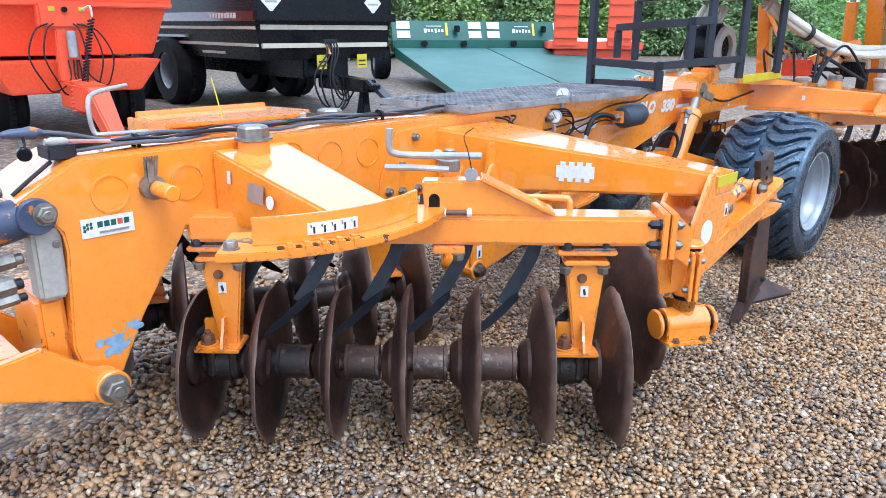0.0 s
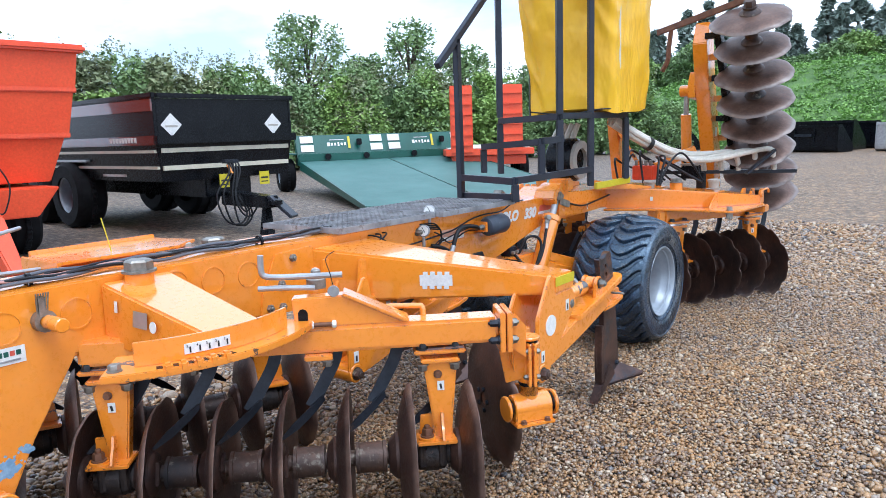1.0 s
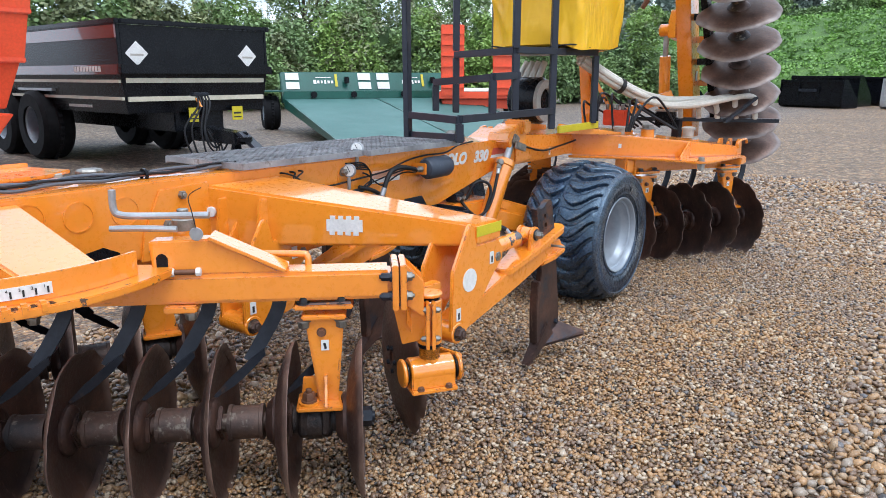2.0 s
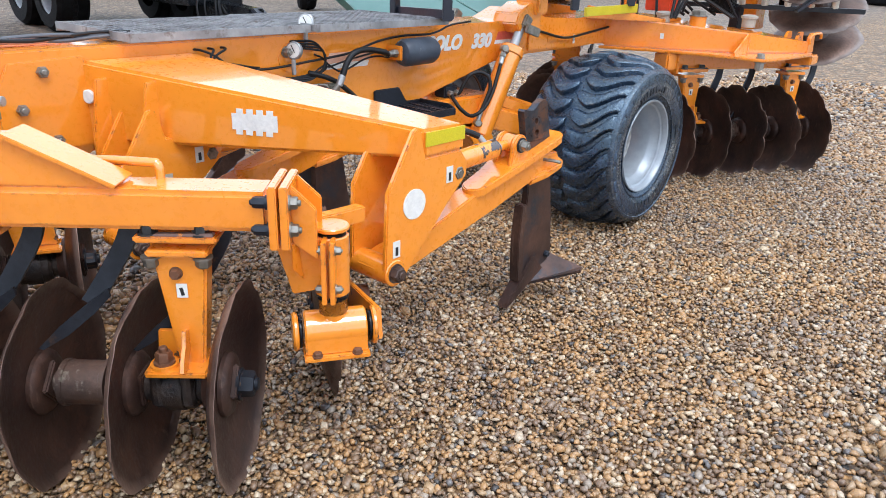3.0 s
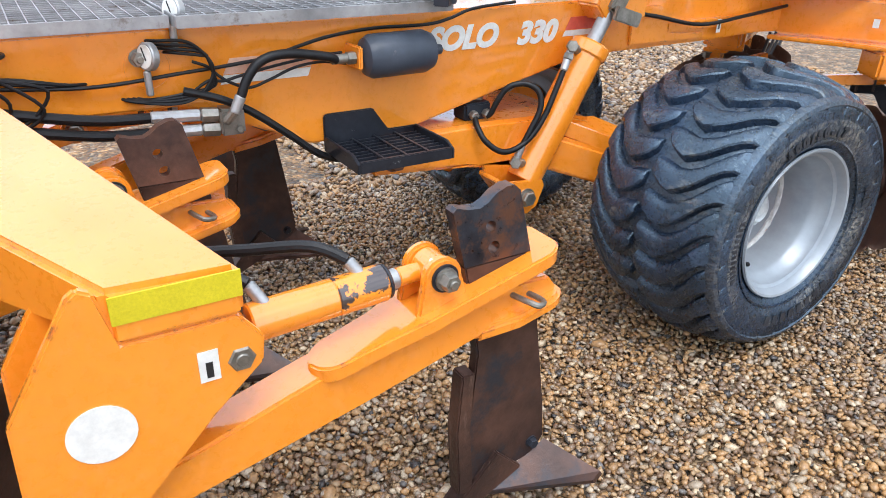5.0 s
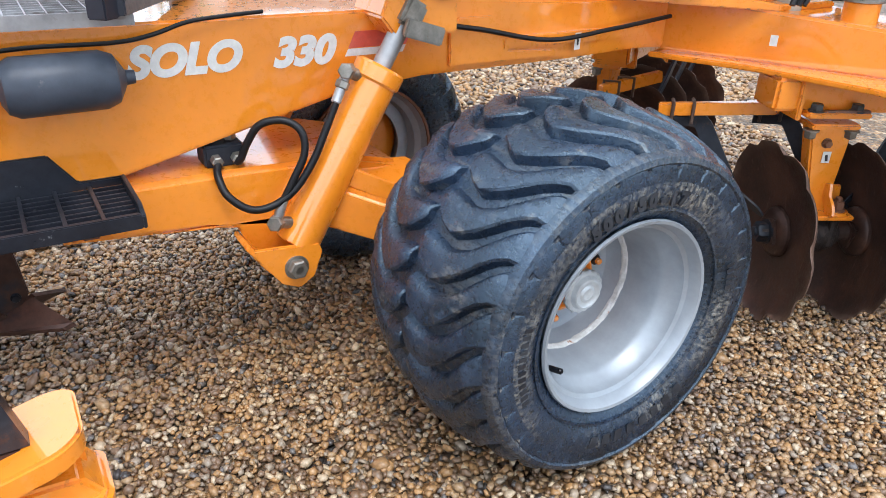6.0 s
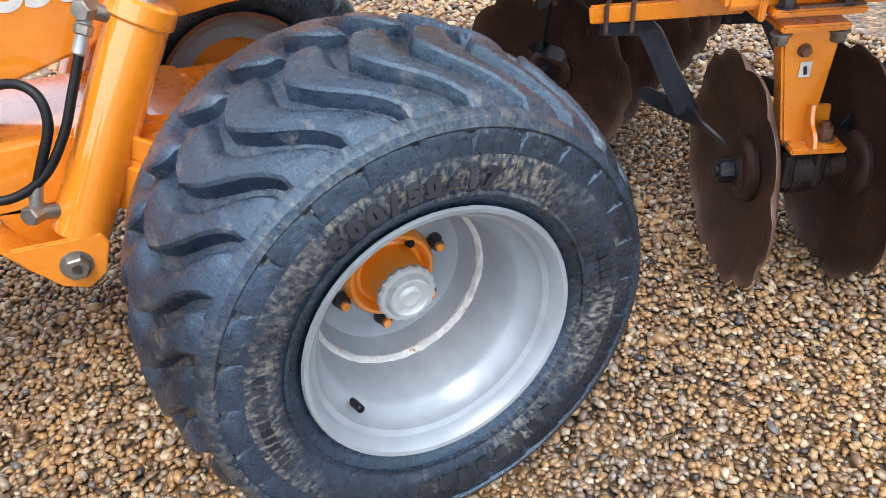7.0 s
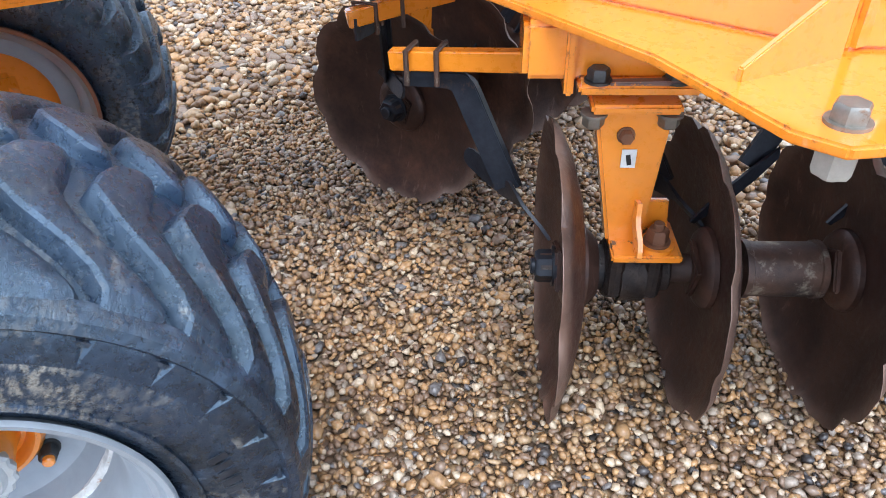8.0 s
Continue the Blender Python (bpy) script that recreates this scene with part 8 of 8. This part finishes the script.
# ---------------------------------------------------------------- bank, hedge, trees
def bank():
    bm = bmesh.new()
    n, m = 90, 16
    rows = []
    for i in range(n + 1):
        x = -60 + 130 * i / n
        row = []
        for j in range(m + 1):
            t = j / m
            y = 41 + 22 * t
            h = 5.6 * min(1, t * 1.5) ** 0.85 + 0.5 * t
            h *= 0.55 + 0.45 * min(1, max(0, (x + 34) / 30))
            p = Vector((x, y, 0))
            z = h + (0.5 * noise.noise(p * 0.22) + 0.25 * noise.noise(p * 0.7)) * min(1, 3 * t)
            row.append(bm.verts.new((x, y, z - 0.05)))
        rows.append(row)
    for a, b in zip(rows, rows[1:]):
        for j in range(m):
            bm.faces.new((a[j], b[j], b[j + 1], a[j + 1]))
    bmesh.ops.recalc_face_normals(bm, faces=bm.faces)
    return solid("grass_bank", bm, BANK, "rough green grass bank behind the yard", "bank", kind="structure", smooth=80)


BANK_OB = bank()


def bank_height(x, y):
    t = min(1, max(0, (y - 41) / 22))
    h = (5.6 * min(1, t * 1.5) ** 0.85 + 0.5 * t) * (0.55 + 0.45 * min(1, max(0, (x + 34) / 30)))
    p = Vector((x, y, 0))
    return h + (0.5 * noise.noise(p * 0.22) + 0.25 * noise.noise(p * 0.7)) * min(1, 3 * t) - 0.05


def leaf_cloud(name, centres, per, leaf, spread, material, label, category, seed, kind="stuff", stretch=(1, 1, 1), parent=None):
    """Many small leaf blades round the given centres, as one mesh."""
    rng = np.random.default_rng(seed)
    c = np.repeat(np.array(centres, float), per, axis=0)
    n = len(c)
    d = rng.normal(0, 1, (n, 3))
    d /= np.linalg.norm(d, axis=1)[:, None]
    r = c[:, 3] if c.shape[1] > 3 else np.full(n, spread)
    p = c[:, :3] + d * (r * rng.uniform(0.55, 1.08, n))[:, None] * np.array(stretch)
    a = rng.normal(0, 1, (n, 3)) * np.array((1, 1, 0.6))
    a /= np.linalg.norm(a, axis=1)[:, None]
    b = np.cross(a, rng.normal(0, 0.75, (n, 3)) + d * 0.5 + np.array((0, 0, 0.8)))
    b /= np.linalg.norm(b, axis=1)[:, None] + 1e-9
    s = leaf * rng.uniform(0.6, 1.5, n)
    q = np.stack([p - a * s[:, None], p + b * (s * 0.55)[:, None], p + a * s[:, None], p - b * (s * 0.55)[:, None]], 1)
    me = bpy.data.meshes.new(name)
    me.vertices.add(n * 4)
    me.vertices.foreach_set("co", q.ravel())
    me.loops.add(n * 4)
    me.loops.foreach_set("vertex_index", np.arange(n * 4))
    me.polygons.add(n)
    me.polygons.foreach_set("loop_start", np.arange(0, n * 4, 4))
    me.update()
    me.validate()
    me.materials.append(material)
    ob = new(name, me)
    if parent is not None:
        ob.parent = parent
        return ob
    return tagged(ob, label, category, kind=kind)


HEDGE = [(-30.0, 4.0), (-24.2, 9.2), (-24.8, 14.0), (-24.6, 19.0), (-23.2, 23.4), (-21.5, 27.3), (-19.0, 31.4), (-13.5, 37.0)]


def hedge_at(t):
    k = min(t * (len(HEDGE) - 1), len(HEDGE) - 1.001)
    i = int(k)
    a, b = HEDGE[i], HEDGE[i + 1]
    return a[0] + (b[0] - a[0]) * (k - i), a[1] + (b[1] - a[1]) * (k - i)


def hedge():
    """Separate bushes grown together; every bush has its own height and green."""
    rng = np.random.default_rng(2)
    kinds = {0: [], 1: [], 2: []}
    for i in range(64):
        t = (i + rng.uniform(-0.4, 0.4)) / 63
        x, y = hedge_at(min(1, max(0, t)))
        x, y = x + rng.uniform(-0.8, 0.9), y + rng.uniform(-0.5, 0.5)
        low = i % 3 == 0
        top = rng.uniform(2.0, 3.2) if low else rng.uniform(3.6, 4.6)
        rad = rng.uniform(1.0, 1.7)
        if low:
            x += 0.8
        k = int(rng.choice([0, 0, 1, 2]))
        for _ in range(62):
            a, e = rng.uniform(-2.2, 1.4), rng.uniform(0, 1) ** 0.75
            ring_r = rad * (1 - 0.65 * e**3) * rng.uniform(0.55, 1.05)
            kinds[k].append((x + ring_r * math.cos(a), y + ring_r * math.sin(a), 0.15 + top * e, rng.uniform(0.22, 0.50)))
    for k, (mt, label) in enumerate(((LEAF, "tall mixed green hedge along the yard"), (LEAF_LIGHT, "bright young green bushes in the hedge"), (LEAF_OLIVE, "olive green bushes in the hedge"))):
        leaf_cloud("hedge", kinds[k], 50, 0.092, 1, mt, label, "hedge", 3 + k)
    tips = []
    for i in range(300):
        x, y = hedge_at(rng.uniform(0, 1))
        tips.append((x + rng.uniform(-0.6, 0.6), y + rng.uniform(-0.6, 0.6), 3.9 + rng.uniform(0, 1.3), rng.uniform(0.10, 0.32)))
    leaf_cloud("hedge_top_shoots", tips, 26, 0.05, 1, LEAF_OLIVE, "loose young shoots along the top of the hedge", "hedge", 14, stretch=(0.7, 0.7, 2.0))
    # boxes behind the leaves, coloured dark as the shade seen between them
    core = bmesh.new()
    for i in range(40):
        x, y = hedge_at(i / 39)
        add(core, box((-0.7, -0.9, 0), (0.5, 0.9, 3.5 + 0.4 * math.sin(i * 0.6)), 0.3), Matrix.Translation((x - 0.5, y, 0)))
    solid("hedge_shade_core", core, HEDGE_SHADE, "block core of the hedge, darkened for the shade between leaves", "hedge", kind="stuff")


hedge()


def tree(x, y, z, h, r, seed, material=LEAF, conifer=False):
    rng = np.random.default_rng(seed)
    t = thing("conifer_tree" if conifer else "broadleaf_tree", "conifer standing on the bank, distance haze mixed into its colour" if conifer else "green broadleaf tree behind the hedge", "tree", "conifers on the ridge" if conifer else "trees behind the hedge", m=pose(x, y, z))
    bm = lathe([(0, 0.035 * h), (0.3 * h, 0.022 * h), (0.92 * h, 0.004 * h)], (0, 0, -0.2), (0, 0, 1), 10)
    cs = []
    if conifer:
        for i in range(60):
            q = rng.uniform(0.42, 1.0)
            a = rng.uniform(0, 6.28)
            rr = 1.65 * r * (1.02 - q) * rng.uniform(0.4, 1.0)
            cs.append((rr * math.cos(a), rr * math.sin(a), h * q, 0.10 * r + 0.40 * r * (1 - q)))
    else:
        for i in range(112):
            a, q = rng.uniform(0, 6.28), rng.uniform(0.34, 1.0)
            rr = r * math.sin(math.pi * min(1, (q - 0.22) / 0.86)) ** 0.7 * rng.uniform(0.35, 1.0)
            cs.append((rr * math.cos(a), rr * math.sin(a), h * q, r * rng.uniform(0.15, 0.28)))
            if i < 10:
                add(bm, sweep([(0, 0, h * (0.25 + 0.4 * q)), (rr * 0.5 * math.cos(a), rr * 0.5 * math.sin(a), h * q * 0.85), (rr * math.cos(a), rr * math.sin(a), h * q)], circle(0.008 * h, 6), 3))
    part("trunk", bm, BARK, t)
    leaf_cloud("crown", cs, 36 if conifer else 46, 0.34 if conifer else 0.115, 1, material, "", "", seed + 50, parent=t)


for i, (x, y, h, r) in enumerate(((-30.3, 26.0, 8.3, 2.4), (-26.6, 31.0, 8.0, 2.4), (-34.5, 8.0, 8.6, 2.6), (-29.0, 29.0, 6.0, 2.0), (-24.5, 34.0, 6.6, 2.1), (-20.0, 36.5, 6.2, 2.0))):
    tree(x, y, 0, h, r, 100 + i)
rngc = random.Random(77)
for i in range(34):
    x = -40 + 1.75 * i + rngc.uniform(-0.8, 0.8)
    y = 74 + rngc.uniform(-3, 6)
    tree(x, y, -0.2, 13.8 + rngc.uniform(-1.8, 2.4) - 0.06 * abs(x + 2), 2.5, 200 + i, LEAF_HAZE, True)
for i in range(11):
    x = -24 + 2.2 * i + rngc.uniform(-1, 1)
    tree(x, 60 + rngc.uniform(-2, 3), bank_height(x, 59) - 0.4, (3.4 if x < -12 else 1.9) + rngc.uniform(-0.8, 1.4), 1.8, 300 + i, LEAF_LIGHT if i % 4 == 0 else LEAF)


def bank_plants():
    rng = np.random.default_rng(31)
    n = 4200
    x = rng.uniform(-32, 14, n)
    y = 41.2 + 20 * rng.uniform(0, 1, n) ** 1.2
    cs = [(a, b, bank_height(a, b) + 0.1, rng.uniform(0.14, 0.55)) for a, b in zip(x, y)]
    leaf_cloud("bank_grass_tufts", cs, 20, 0.095, 1, GRASS, "tufts of long grass and weeds on the bank", "grass", 33, stretch=(1, 1, 0.6))


bank_plants()


# ---------------------------------------------------------------- loose gravel
def inside(x0, x1, y0, y1):
    return lambda p: (p[:, 0] > x0) & (p[:, 0] < x1) & (p[:, 1] > y0) & (p[:, 1] < y1)


pebbles("gravel_near", 0.62, 1.45, 0.10, 1.05, 0.0140, 0.0083, 1, 1)
pebbles("gravel_middle", 0.15, 2.30, -3.6, 1.9, 0.0152, 0.0089, 1, 2, skip=inside(0.62, 1.45, 0.10, 1.05))
pebbles("gravel_under", -0.95, 0.15, -1.9, 1.7, 0.0160, 0.0094, 1, 5)
pebbles("gravel_inner", -1.2, 0.15, -3.6, 2.9, 0.028, 0.0150, 1, 11, skip=inside(-0.95, 0.2, -1.9, 1.7))
pebbles("gravel_side", 2.30, 3.2, -3.0, 2.4, 0.027, 0.0145, 1, 9)
pebbles("gravel_behind", 0.15, 3.2, 1.9, 4.2, 0.027, 0.0145, 1, 10, skip=inside(2.30, 3.3, 1.8, 2.4))
pebbles("gravel_outer", 3.2, 5.0, -1.6, 6.0, 0.048, 0.0205, 1, 3)
pebbles("gravel_beyond", -1.0, 3.2, 4.2, 7.0, 0.048, 0.0205, 1, 4)
pebbles("gravel_left", -3.2, -1.2, -0.6, 4.2, 0.038, 0.0175, 1, 7)
pebbles("gravel_front", -0.2, 2.5, -4.35, -3.6, 0.0200, 0.0118, 1, 8)
